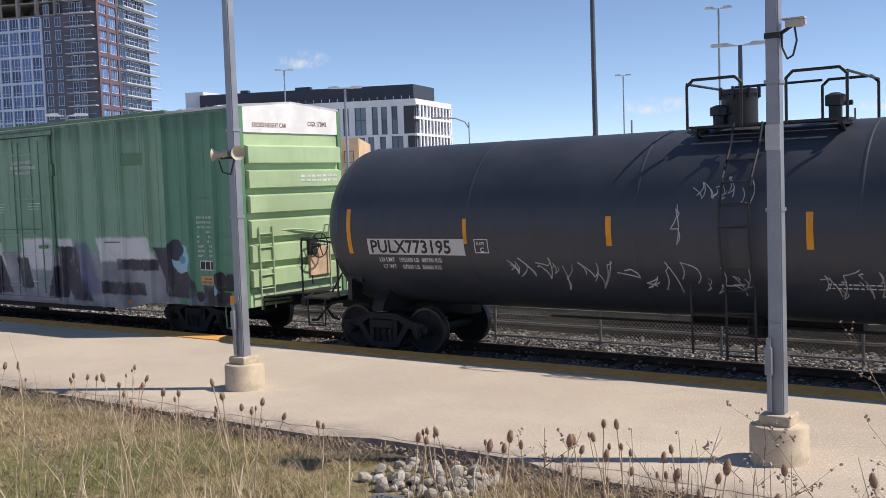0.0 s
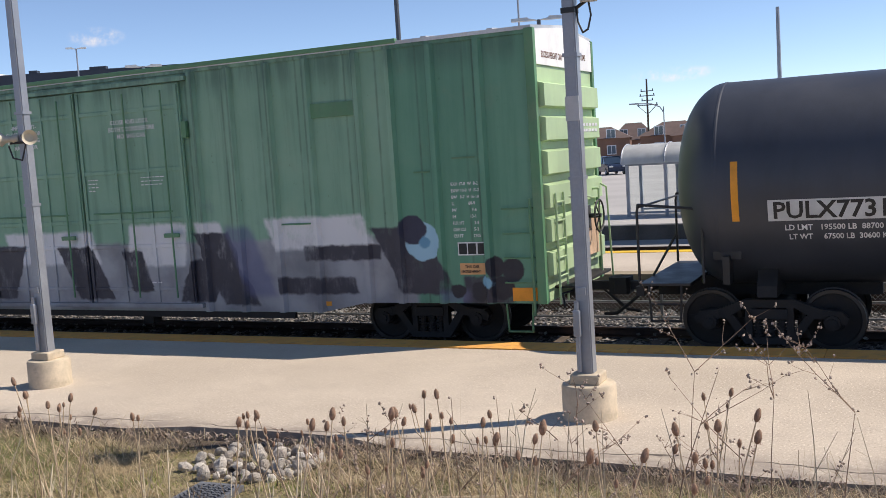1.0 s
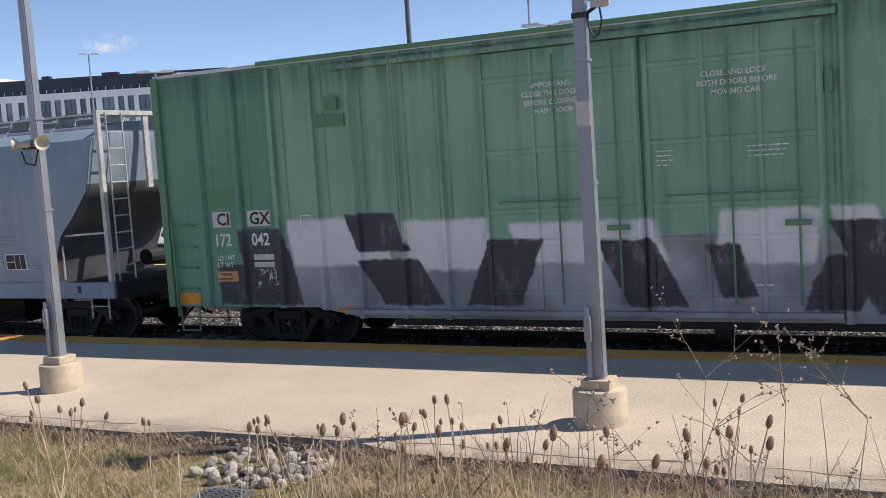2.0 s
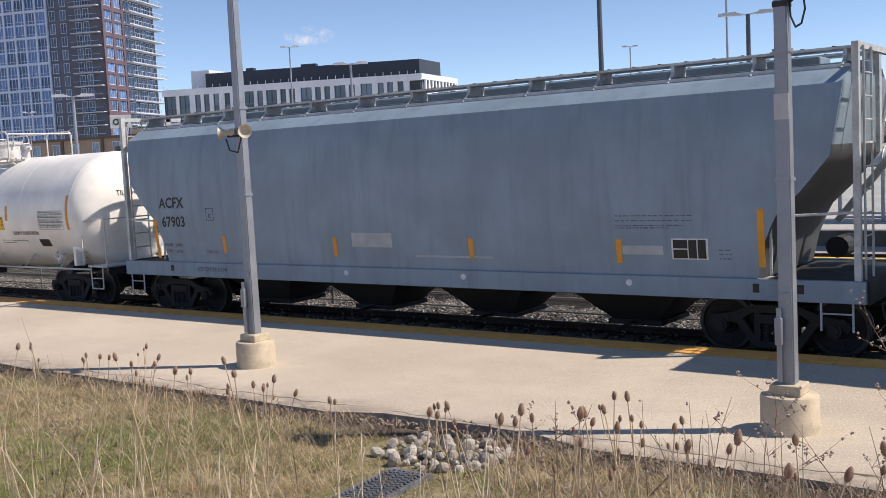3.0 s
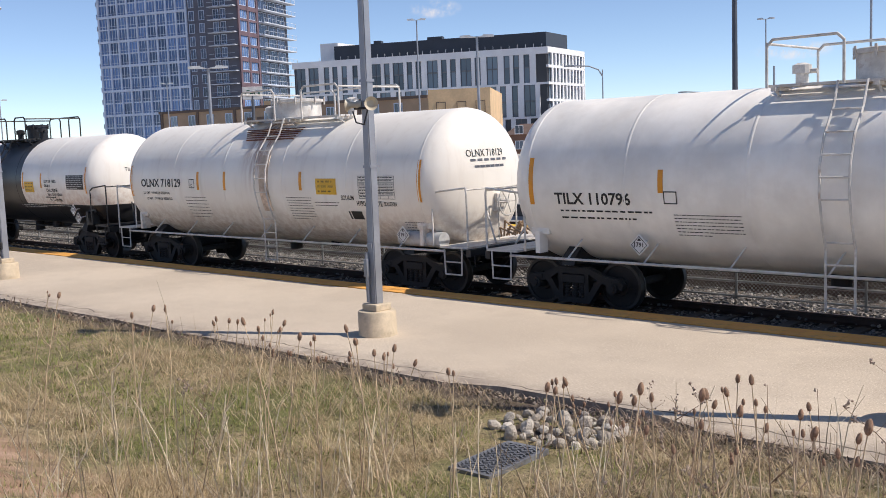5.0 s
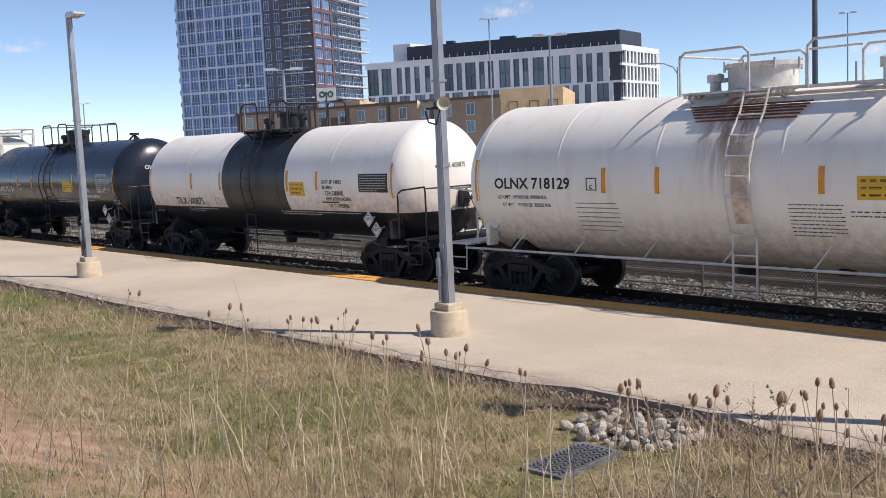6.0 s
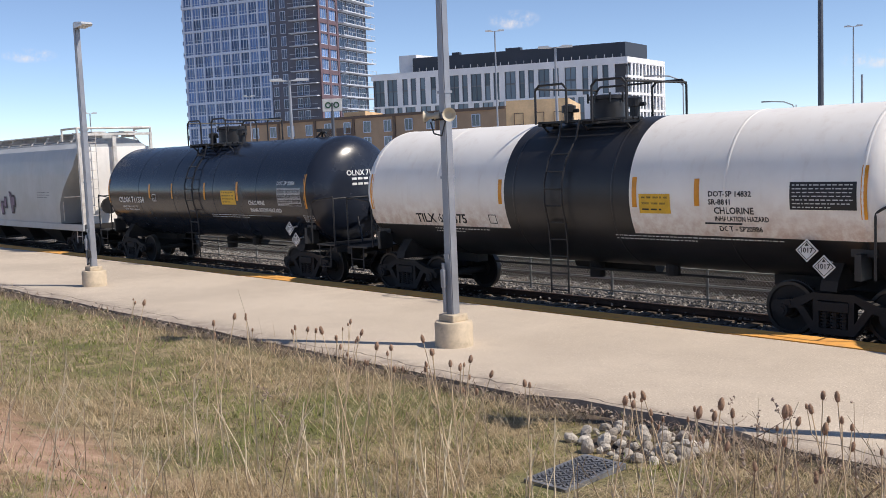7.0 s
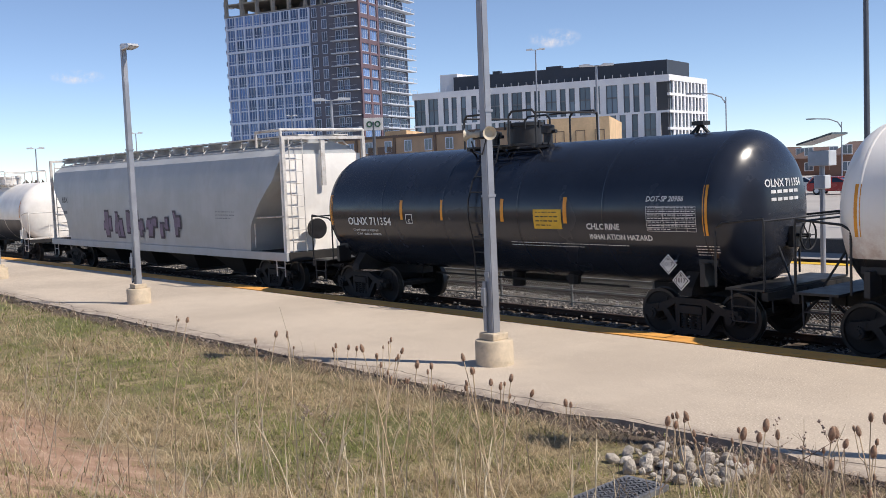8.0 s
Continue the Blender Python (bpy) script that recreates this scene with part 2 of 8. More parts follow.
def build_ground():
    # one sheet to the horizon; the lawn near the viewer is the same sheet, finely divided
    xs = [-3000, -600, -200, -90, -60, -45] + [-40 + 0.5 * i for i in range(99)] + [14, 25, 60, 200, 600, 3000]
    ys = [-3000, -300, -40, -12, -6] + [-3 + 0.4 * i for i in range(31)] + [9.7, 12, 14.6, 14.95, 16.6, 18.7, 20.8, 22.4, 22.9, 32.2, 32.9, 35, 60, 120, 300, 1000, 3000]
    bm = new_bm()
    grid = []
    for y in ys:
        row = []
        for x in xs:
            if y <= 9.5:
                z = lawn_height(max(-40, min(12, x)), max(-3, y))
            elif y <= 14.6:
                z = -0.3
            elif y <= 32.2:
                z = -0.42
            else:
                z = -0.02
            row.append(bm.verts.new((x, y, z)))
        grid.append(row)
    for r0, r1 in zip(grid, grid[1:]):
        for i in range(len(xs) - 1):
            f = bm.faces.new((r0[i], r0[i + 1], r1[i + 1], r1[i]))
            yc = (r0[i].co.y + r1[i].co.y) / 2
            f.material_index = 0 if yc < 9.65 else (1 if yc < 32.5 else 2)
            f.smooth = True
    k = Nodes("lawn_soil")
    big, mid, fine = k.noise(0.45, 5), k.noise(3.0, 6, 0.65), k.noise(40, 4)
    c = k.mix(k.ramp(mid, 0.35, 0.65), (0.20, 0.17, 0.075), (0.46, 0.36, 0.21))
    c = k.mix(k.ramp(big, 0.45, 0.6), c, (0.17, 0.185, 0.06))
    c = k.mix(k.ramp(fine, 0.4, 0.7, 0.0, 0.5), c, (0.10, 0.065, 0.04))
    c = k.mix(k.ramp(k.noise(15, 4, 0.7), 0.53, 0.62, 0.0, 0.75), c, (0.06, 0.045, 0.025))
    c = k.mix(k.math("MULTIPLY", k.ramp(k.y, 8.4, 8.85), k.ramp(mid, 0.3, 0.6, 0.5, 1.0)), c, (0.085, 0.06, 0.045))
    # bare reddish soil along the top of the bank
    bare = k.math("MULTIPLY", k.ramp(k.y, 4.75, 3.75), k.ramp(k.noise(0.8, 4), 0.36, 0.5))
    c = k.mix(bare, c, k.mix(k.ramp(mid, 0.4, 0.65), (0.40, 0.245, 0.165), (0.54, 0.36, 0.26)))
    k.bump(k.math("ADD", fine, mid), 0.8, 0.05)
    lawn = k.done(c, 0.95)
    k = Nodes("ballast_bed")
    v = k.n.new("ShaderNodeTexVoronoi")
    k.l.new(k.co, v.inputs["Vector"])
    v.inputs["Scale"].default_value = 14
    c = k.mix(k.ramp(v.outputs["Color"], 0.2, 0.8), (0.12, 0.105, 0.095), (0.42, 0.38, 0.34))
    c = k.mix(k.ramp(v.outputs["Distance"], 0.25, 0.6), c, (0.03, 0.027, 0.025))
    k.bump(v.outputs["Distance"], 1.0, 0.06)
    bed = k.done(c, 0.95)
    asphalt = plain("pale_worn_asphalt", (0.40, 0.38, 0.36), 0.9, 0, 0.12, 0.15, 30, 0.3, 0.01)
    ob = new("ground", finish(bm, "ground", [lawn, bed, asphalt]))
    tagged(ob, "grassy bank, grey ballast bed and pale worn asphalt", "ground", kind="structure")


def platform_material():
    k = Nodes("worn_exposed_aggregate_concrete")
    big, mid, agg = k.noise(0.35, 5), k.noise(2.5, 6, 0.6), k.noise(38, 4, 0.75)
    c = k.mix(k.ramp(big, 0.35, 0.65), (0.465, 0.39, 0.31), (0.56, 0.475, 0.38))
    c = k.mix(k.ramp(mid, 0.45, 0.75, 0.0, 0.35), c, (0.40, 0.33, 0.27))
    c = k.mix(k.ramp(agg, 0.56, 0.64, 0.0, 0.8), c, (0.82, 0.74, 0.62))
    c = k.mix(k.ramp(agg, 0.44, 0.34, 0.0, 0.75), c, (0.25, 0.20, 0.155))
    peb = k.noise(16, 5, 0.8)
    c = k.mix(k.ramp(peb, 0.60, 0.68, 0.0, 0.7), c, (0.86, 0.79, 0.69))
    c = k.mix(k.ramp(peb, 0.41, 0.33, 0.0, 0.55), c, (0.29, 0.23, 0.18))
    # a long crack runs along the slab a little way in from the lawn
    line = k.math("ABSOLUTE", k.math("SUBTRACT", k.y, k.math("ADD", 9.17, k.math("MULTIPLY", k.noise(0.55, 4, 0.6), 0.75))))
    long = k.math("MULTIPLY", k.ramp(line, 0.022, 0.006), k.ramp(k.noise(0.35, 3), 0.42, 0.46))
    crack = long
    # broken grey-brown margin
    c = k.mix(k.math("MULTIPLY", k.ramp(k.math("ADD", k.y, k.math("MULTIPLY", k.noise(0.9, 5), 0.9)), 10.5, 9.75), k.ramp(k.noise(3.0, 6, 0.7), 0.35, 0.6, 0.2, 0.9)), c, (0.27, 0.225, 0.19))
    c = k.mix(crack, c, (0.10, 0.08, 0.065))
    k.bump(k.math("SUBTRACT", agg, k.math("MULTIPLY", crack, 3.0)), 0.5, 0.006)
    return k.done(c, 0.92)


def yellow_material():
    k = Nodes("worn_yellow_edge_tiles")
    c = k.mix(k.ramp(k.noise(0.5, 5), 0.35, 0.65), (0.74, 0.33, 0.08), (0.84, 0.42, 0.09))
    c = k.mix(k.ramp(k.noise(5, 6, 0.7), 0.5, 0.72, 0.0, 0.6), c, (0.36, 0.22, 0.12))
    # stretches where the paint has worn to grey
    c = k.mix(k.ramp(k.noise(0.18, 2), 0.55, 0.6, 0.0, 0.9), c, (0.36, 0.31, 0.24))
    k.bump(k.noise(60, 3), 0.3, 0.004)
    return k.done(c, 0.85)


def build_platform():
    bm = new_bm()
    # a broken lawn-side edge: the slab's outline wanders by some centimetres
    front = []
    for i in range(221):
        x = -110 + i * 0.75
        front.append((x, 9.2 + 0.10 * noise.noise((x * 0.5, 0, 0)) + 0.07 * noise.noise((x * 2.3, 1, 0)) + (0.25 if -8.4 < x < -5.2 else 0)))
    prism(bm, front + [(55, EDGE_IN), (-110, EDGE_IN)], "z", -0.55, 0.0)
    slab = solid("platform", bm, platform_material(), "long pale concrete railway platform with cracked edge", "platform", kind="structure")
    ym = yellow_material()
    # tactile edge panels, each 0.61 m square, with small domes on the nearest
    m = new_bm()
    box(m, 0, 0.9, EDGE_IN + 0.04, EDGE_OUT, -0.5, 0.012, 0.004)
    me = finish(m, "edge_tile", ym)
    for i in range(90):
        ob = new("edge_tile", me)
        ob.location.x = -62 + 0.908 * i
        ob.parent = slab
    m = new_bm()
    box(m, -110, -62.02, EDGE_IN + 0.004, EDGE_OUT, -0.5, 0.01)
    box(m, 19.8, 55, EDGE_IN + 0.004, EDGE_OUT, -0.5, 0.01)
    part("edge_strip", m, ym, slab)
    # far island platform with a yellow edge on each side, and the retaining wall beyond
    m = new_bm()
    box(m, -110, 55, 23.35, 27.2, -0.55, 0.0)
    far = solid("platform_far", m, platform_material(), "pale concrete island platform between the tracks", "platform", kind="structure")
    m = new_bm()
    box(m, -110, 55, 22.75, 23.346, -0.55, 0.012)
    part("edge_strip", m, M["worn_strip"], far, "worn grey-brown edge strip")
    m = new_bm()
    box(m, -110, 55, 27.204, 27.7, -0.55, 0.012)
    part("edge_strip", m, M["yellow_bright"], far)
    m = new_bm()
    box(m, -110, 55, 32.6, 33.0, -0.7, 0.3, 0.02)
    box(m, -110, 55, 32.54, 32.6, -0.7, -0.25)
    solid("wall_retaining", m, plain("dark_stained_concrete", (0.10, 0.10, 0.10), 0.9, 0, 0.35, 0.8, 20, 0.4), "low dark stained concrete retaining wall", "wall", kind="structure")


def rail_profile():
    return [(-0.075, 0), (0.075, 0), (0.075, 0.015), (0.012, 0.035), (0.012, 0.12), (0.037, 0.135), (0.037, 0.165), (0.03, 0.172), (-0.03, 0.172), (-0.037, 0.165), (-0.037, 0.135), (-0.012, 0.12), (-0.012, 0.035), (-0.075, 0.015)]


def build_track(yc, name):
    e = thing(name, "steel railway track on sleepers in grey ballast", "railway track", kind="structure")
    for s in (-1, 1):
        bm = new_bm()
        prism(bm, [(yc + s * 0.7525 + a, RAIL_Z - 0.172 + b) for a, b in rail_profile()], "x", -140, 70)
        part("rail", bm, M["rail"], e, "rusty steel rail")
    m = new_bm()
    box(m, -0.115, 0.115, yc - 1.3, yc + 1.3, RAIL_Z - 0.34, RAIL_Z - 0.165, 0.01)
    me = finish(m, "sleeper", M["sleeper"])
    for i in range(120):
        ob = new("sleeper", me)
        ob.location = (-62 + 0.61 * i, 0, 0)
        ob.parent = e
    return e


M["worn_strip"] = plain("worn_edge_paint", (0.30, 0.24, 0.16), 0.9, 0, 0.25, 0.7, 30, 0.2)
M["sleeper"] = plain("weathered_sleeper_wood", (0.10, 0.075, 0.055), 0.9, 0, 0.3, 4, 30, 0.5, 0.01)
M["yellow_bright"] = plain("yellow_edge_paint", (0.72, 0.44, 0.03), 0.8, 0, 0.15, 1.5, 30, 0.2)


def scatter_stones(name, count, area, zfun, size, material, seed, label):
    """Loose stones joined into one mesh: squashed eight-sided lumps."""
    rng = np.random.default_rng(seed)
    base = np.array([(1, 0, 0), (-1, 0, 0), (0, 1, 0), (0, -1, 0), (0, 0, 1), (0, 0, -1)], float)
    tri = np.array([(0, 2, 4), (2, 1, 4), (1, 3, 4), (3, 0, 4), (2, 0, 5), (1, 2, 5), (3, 1, 5), (0, 3, 5)])
    x0, x1, y0, y1 = area
    P = np.column_stack([rng.uniform(x0, x1, count), rng.uniform(y0, y1, count)])
    S = rng.uniform(size[0], size[1], count)
    V = np.empty((count, 6, 3))
    for i in range(count):
        q = Euler(rng.uniform(0, 6.28, 3)).to_matrix()
        V[i] = (base * rng.uniform(0.6, 1.15, (6, 1))) @ np.array(q).T * S[i] * (1, 1, 0.75)
        V[i] += (P[i, 0], P[i, 1], zfun(P[i, 0], P[i, 1]) + S[i] * 0.3)
    F = (tri[None] + 6 * np.arange(count)[:, None, None]).reshape(-1, 3)
    me = bpy.data.meshes.new(name)
    me.from_pydata(V.reshape(-1, 3).tolist(), [], F.tolist())
    me.materials.append(material)
    return tagged(new(name, me), label, "gravel", kind="stuff")


build_ground()
build_platform()
build_track(TRACK_Y, "track_near")
build_track(20.85, "track_middle")
build_track(30.0, "track_far")


# ---- the train ----
def up(z):
    """World height to height above the rail head."""
    return z - RAIL_Z


TRAIN = []           # every car with the place of its centre along the track at the start
WHEELSETS = []


def wheelset_mesh():
    bm = new_bm()
    for s in (-1, 1):
        lathe(bm, [(s * 0.70, 0.09), (s * 0.70, 0.16), (s * 0.725, 0.17), (s * 0.725, 0.38), (s * 0.70, 0.40), (s * 0.68, 0.475), (s * 0.715, 0.478), (s * 0.72, 0.459), (s * 0.83, 0.455), (s * 0.83, 0.40), (s * 0.80, 0.385), (s * 0.79, 0.18), (s * 0.83, 0.16), (s * 0.83, 0.09)], "y", 28)
    rod(bm, (0, -1.0, 0), (0, 1.0, 0), 0.08, 10)
    # counter marks cast into the plates
    for s in (-1, 1):
        box(bm, -0.05, 0.05, s * 0.80 - 0.012, s * 0.80 + 0.012, 0.22, 0.34)
    for f in bm.faces:
        r = max(math.hypot(v.co.x, v.co.z) for v in f.verts)
        f.material_index = 1 if r > 0.40 and min(math.hypot(v.co.x, v.co.z) for v in f.verts) > 0.39 else 0
    return finish(bm, "wheelset", [M["wheel"], M["tread"]], True)


def truck_mesh():
    bm = new_bm()
    for s in (-1, 1):
        y0, y1 = (s * 1.02 - 0.07, s * 1.02 + 0.07)
        # cast side frame: arched top chord, dropped lower chord with two windows between
        prism(bm, [(-1.12, 0.52), (-1.02, 0.62), (-0.72, 0.66), (-0.35, 0.80), (0.35, 0.80), (0.72, 0.66), (1.02, 0.62), (1.12, 0.52), (1.08, 0.42), (0.80, 0.50), (0.62, 0.52), (0.36, 0.68), (-0.36, 0.68), (-0.62, 0.52), (-0.80, 0.50), (-1.08, 0.42)], "y", y0, y1)
        prism(bm, [(-0.66, 0.54), (-0.52, 0.56), (-0.28, 0.22), (0.28, 0.22), (0.52, 0.56), (0.66, 0.54), (0.36, 0.12), (-0.36, 0.12)], "y", y0, y1)
        for x in (-0.30, 0.30):
            box(bm, x - 0.05, x + 0.05, y0, y1, 0.2, 0.72)
        for x in (-0.17, 0, 0.17):
            for k in range(5):
                bmesh.ops.create_cone(bm, cap_ends=True, segments=10, radius1=0.075, radius2=0.075, depth=0.03, matrix=Matrix.Translation((x, s * 1.02, 0.25 + 0.055 * k)))
            rod(bm, (x, s * 1.02, 0.2), (x, s * 1.02, 0.5), 0.045, 8)
        box(bm, -0.27, 0.27, s * 1.02 - 0.1, s * 1.02 + 0.1, 0.5, 0.66, 0.015)
        for x in (-0.89, 0.89):
            rod(bm, (x, s * 0.9, 0.457), (x, s * 1.14, 0.457), 0.115, 12)
            rod(bm, (x, s * 1.14, 0.457), (x, s * 1.17, 0.457), 0.07, 8)
            box(bm, x - 0.15, x + 0.15, s * 1.02 - 0.09, s * 1.02 + 0.09, 0.55, 0.63)
    box(bm, -0.2, 0.2, -1.0, 1.0, 0.48, 0.74, 0.02)
    for x in (-0.42, 0.42):
        box(bm, x - 0.04, x + 0.04, -0.85, 0.85, 0.36, 0.48)
        for s in (-1, 1):
            box(bm, x * 1.08 - 0.05, x * 1.08 + 0.05, s * 0.76 - 0.06, s * 0.76 + 0.06, 0.3, 0.6)
    return finish(bm, "truck", M["steel_dark"])


WHEELSET_ME, TRUCK_ME = wheelset_mesh(), truck_mesh()


def coupler_mesh():
    bm = new_bm()
    box(bm, 0, 0.55, -0.07, 0.07, 0.80, 0.95, 0.01)
    prism(bm, [(0.5, -0.12), (0.62, -0.2), (0.82, -0.2), (0.86, -0.12), (0.70, -0.06), (0.70, 0.05), (0.84, 0.08), (0.84, 0.19), (0.6, 0.2), (0.5, 0.12)], "z", 0.74, 1.02)
    pipe(bm, [(0.2, 0.32, 0.84), (0.45, 0.30, 0.62), (0.72, 0.22, 0.42), (0.95, 0.15, 0.40)], 0.028, 8)
    pipe(bm, [(0.05, 0.2, 0.95), (0.15, -0.6, 0.9), (0.05, -1.25, 0.92), (0.1, -1.3, 0.7)], 0.016, 6)
    return finish(bm, "coupler", M["steel_dark"])


COUPLER_ME = coupler_mesh()


def running_gear(car, truck_x, half):
    """Two trucks with their wheelsets and a coupler at each end; half: centre to the end beam."""
    for s in (-1, 1):
        t = new("truck", TRUCK_ME)
        t.parent, t.location = car, (s * truck_x, 0, 0)
        for a in (-0.89, 0.89):
            w = new("wheelset", WHEELSET_ME)
            w.parent = t
            w.location = (a, 0, 0.457)
            WHEELSETS.append((w, a))
        c = new("coupler", COUPLER_ME)
        c.parent = car
        c.matrix_basis = pose(s * half, 0, 0, 0, 0, 0 if s > 0 else 180)


def new_car(name, label, xc, category="freight car"):
    car = thing(name, label, category, pose(xc, TRACK_Y, RAIL_Z), group="cars of the freight train")
    TRAIN.append((car, xc))
    return car


def ladder(bm, x0, x1, y, z0, z1, r=0.014, step=0.36, y_top=None):
    """Two stiles and rungs, leaning from y at the foot to y_top."""
    yt = y if y_top is None else y_top
    rod(bm, (x0, y, z0), (x0, yt, z1), r * 1.3, 6)
    rod(bm, (x1, y, z0), (x1, yt, z1), r * 1.3, 6)
    n = int((z1 - z0) / step)
    for i in range(1, n + 1):
        z = z0 + i * step - 0.1
        yy = y + (yt - y) * (z - z0) / (z1 - z0)
        rod(bm, (x0, yy, z), (x1, yy, z), r, 6)


def hand_brake(car, x, y, z, material, r=0.27, side=1):
    """A spoked hand-brake wheel with its gear box, facing along the track."""
    bm = new_bm()
    n = 20
    for i in range(n):
        a, b = 2 * math.pi * i / n, 2 * math.pi * (i + 1) / n
        rod(bm, (x, y + r * math.cos(a), z + r * math.sin(a)), (x, y + r * math.cos(b), z + r * math.sin(b)), 0.016, 6)
    for i in range(6):
        a = math.pi * i / 3
        rod(bm, (x, y, z), (x - side * 0.03, y + r * math.cos(a), z + r * math.sin(a)), 0.012, 5)
    rod(bm, (x - side * 0.2, y, z), (x + side * 0.03, y, z), 0.04, 8)
    box(bm, x - side * 0.28 - 0.05, x - side * 0.28 + 0.1, y - 0.13, y + 0.13, z - 0.22, z + 0.18, 0.02)
    rod(bm, (x - side * 0.25, y, z - 0.2), (x - side * 0.25, y, z - 0.9), 0.015, 6)
    part("hand_brake", bm, material, car, "spoked hand brake wheel")


def dish(f, R):
    """How far a dished head stands out at the fraction f of its radius: shallow, with a tight knuckle."""
    return R * 0.44 * (1 - f ** 2.7) ** 0.55


def tank_profile(half, R, seams=()):
    """Cylinder with elliptical heads and slight raised weld seams."""
    p = [(-half - dish(i / 26, R), R * i / 26) for i in range(25)] + [(-half - dish(f, R), R * f) for f in (0.97, 0.985, 0.994, 0.999)]
    p[0] = (p[0][0], 0.02)
    cuts = []
    for s in sorted(list(seams) + [-half + 0.02, half - 0.02]):
        cuts += [(s - 0.03, R), (s - 0.012, R + 0.007), (s + 0.012, R + 0.007), (s + 0.03, R)]
    return p + cuts + [(-a, r) for a, r in p[::-1]]


def diamond(car, x, y, z, text, lean=0.0, material=None, size=0.19):
    """A diamond placard standing proud on a bracket."""
    bm = new_bm()
    prism(bm, [(x - size, z), (x, z - size), (x + size, z), (x, z + size)], "y", y - 0.012, y)
    rod(bm, (x, y, z), (x, y + 0.25, z + 0.05), 0.02, 6)
    p = part("placard", bm, material or M["placard"], car, "white diamond hazard placard")
    bm = new_bm()
    for a in (-1, 1):
        for b in (-1, 1):
            prism(bm, [(x + a * (size - 0.03), z), (x, z + b * (size - 0.03)), (x, z + b * (size - 0.045)), (x + a * (size - 0.045), z)], "y", y - 0.016, y - 0.013)
    prism(bm, [(x - 0.035, z + 0.075), (x + 0.035, z + 0.075), (x, z + 0.13)], "y", y - 0.016, y - 0.013)
    part("border", bm, M["black_mark"], p)
    lettering(text, x - 0.115, z - 0.035, 0.115, flat(y - 0.014), M["black_mark"], p, 0.95, "number")


def data_table(car, x0, x1, z0, z1, surf, ink, ground, seed):
    """A stencilled data panel: frame, rules and lines of small writing."""
    if ground:
        bm = new_bm()
        patch(bm, x0 - 0.02, x1 + 0.02, z0 - 0.02, z1 + 0.02, surf, 0.004)
        part("data_panel", bm, ground, car)
    bm = new_bm()
    n = 7
    for i in range(n + 1):
        z = z0 + (z1 - z0) * i / n
        patch(bm, x0, x1, z - 0.004, z + 0.004, surf, 0.008, 1)
    for x in (x0, x0 + 0.35 * (x1 - x0), x0 + 0.6 * (x1 - x0), x0 + 0.82 * (x1 - x0), x1):
        patch(bm, x - 0.004, x + 0.004, z0, z1, surf, 0.008, 5)
    text_bars(bm, x0 + 0.03, x1 - 0.03, z1 - 0.02, n, (z1 - z0) / n * 0.42, (z1 - z0) / n, surf, seed, 0.009)
    part("data_table", bm, ink, car)["kind"] = "stuff"


M["chalk"] = plain("thin_white_spray", (0.42, 0.42, 0.42), 0.7, 0, 0.3, 6, 60, 0.05)
M["faded_ink"] = plain("faded_stencil_ink", (0.13, 0.14, 0.17), 0.6, 0, 0.3, 5, 50, 0.05)
M["placard"] = plain("white_placard", (0.75, 0.75, 0.74), 0.45, 0, 0.1, 5, 60, 0.05)


def banded_paint():
    """White tank paint with a black centre band and a black lower shell."""
    k = Nodes("white_paint_with_black_band")
    patchy, run, spot = k.noise(0.7, 5), k.noise(1.6, 5, 0.6, (3, 3, 0.25)), k.noise(5, 8, 0.7)
    w = k.mix(k.ramp(patchy, 0.3, 0.7), (0.84, 0.80, 0.74), (0.91, 0.88, 0.83))
    w = k.mix(k.ramp(run, 0.5, 0.8, 0.0, 0.22), w, (0.55, 0.42, 0.33))
    w = k.mix(k.math("MULTIPLY", k.ramp(k.z, up(2.3), up(1.4)), k.ramp(spot, 0.3, 0.7, 0.1, 0.7)), w, (0.45, 0.26, 0.18))
    b = k.mix(k.ramp(patchy, 0.3, 0.7), (0.014, 0.014, 0.016), (0.028, 0.028, 0.032))
    band = k.math("LESS_THAN", k.math("ABSOLUTE", k.x), 1.62)
    low = k.math("LESS_THAN", k.z, up(1.47))
    c = k.mix(k.math("MAXIMUM", band, low), w, b)
    k.bump(k.noise(50, 2), 0.1, 0.005)
    return k.done(c, 0.4)


def rusty_white():
    """White tank paint with rust runs below the manway."""
    k = Nodes("white_paint_with_rust_runs")
    patchy, run, run2, spot = k.noise(0.6, 5), k.noise(1.5, 5, 0.6, (2.5, 2.5, 0.22)), k.noise(2.6, 6, 0.65, (3.0, 1.0, 0.12)), k.noise(6, 8, 0.7)
    c = k.mix(k.ramp(patchy, 0.3, 0.7), (0.82, 0.77, 0.70), (0.89, 0.86, 0.80))
    c = k.mix(k.ramp(run, 0.5, 0.8, 0.0, 0.25), c, (0.50, 0.42, 0.35))
    near = k.math("MULTIPLY", k.ramp(k.math("ABSOLUTE", k.math("SUBTRACT", k.x, 0.1)), 0.75, 0.2), k.ramp(k.z, up(1.7), up(3.4)))
    c = k.mix(k.math("MULTIPLY", near, k.ramp(run2, 0.36, 0.62)), c, (0.34, 0.17, 0.10))
    c = k.mix(k.math("MULTIPLY", k.ramp(k.z, up(1.9), up(1.0)), k.ramp(spot, 0.35, 0.65, 0.1, 0.65)), c, (0.46, 0.35, 0.26))
    c = k.mix(k.ramp(spot, 0.68, 0.75, 0.0, 0.3), c, (0.2, 0.09, 0.05))
    k.bump(k.noise(50, 2), 0.1, 0.005)
    return k.done(c, 0.4)


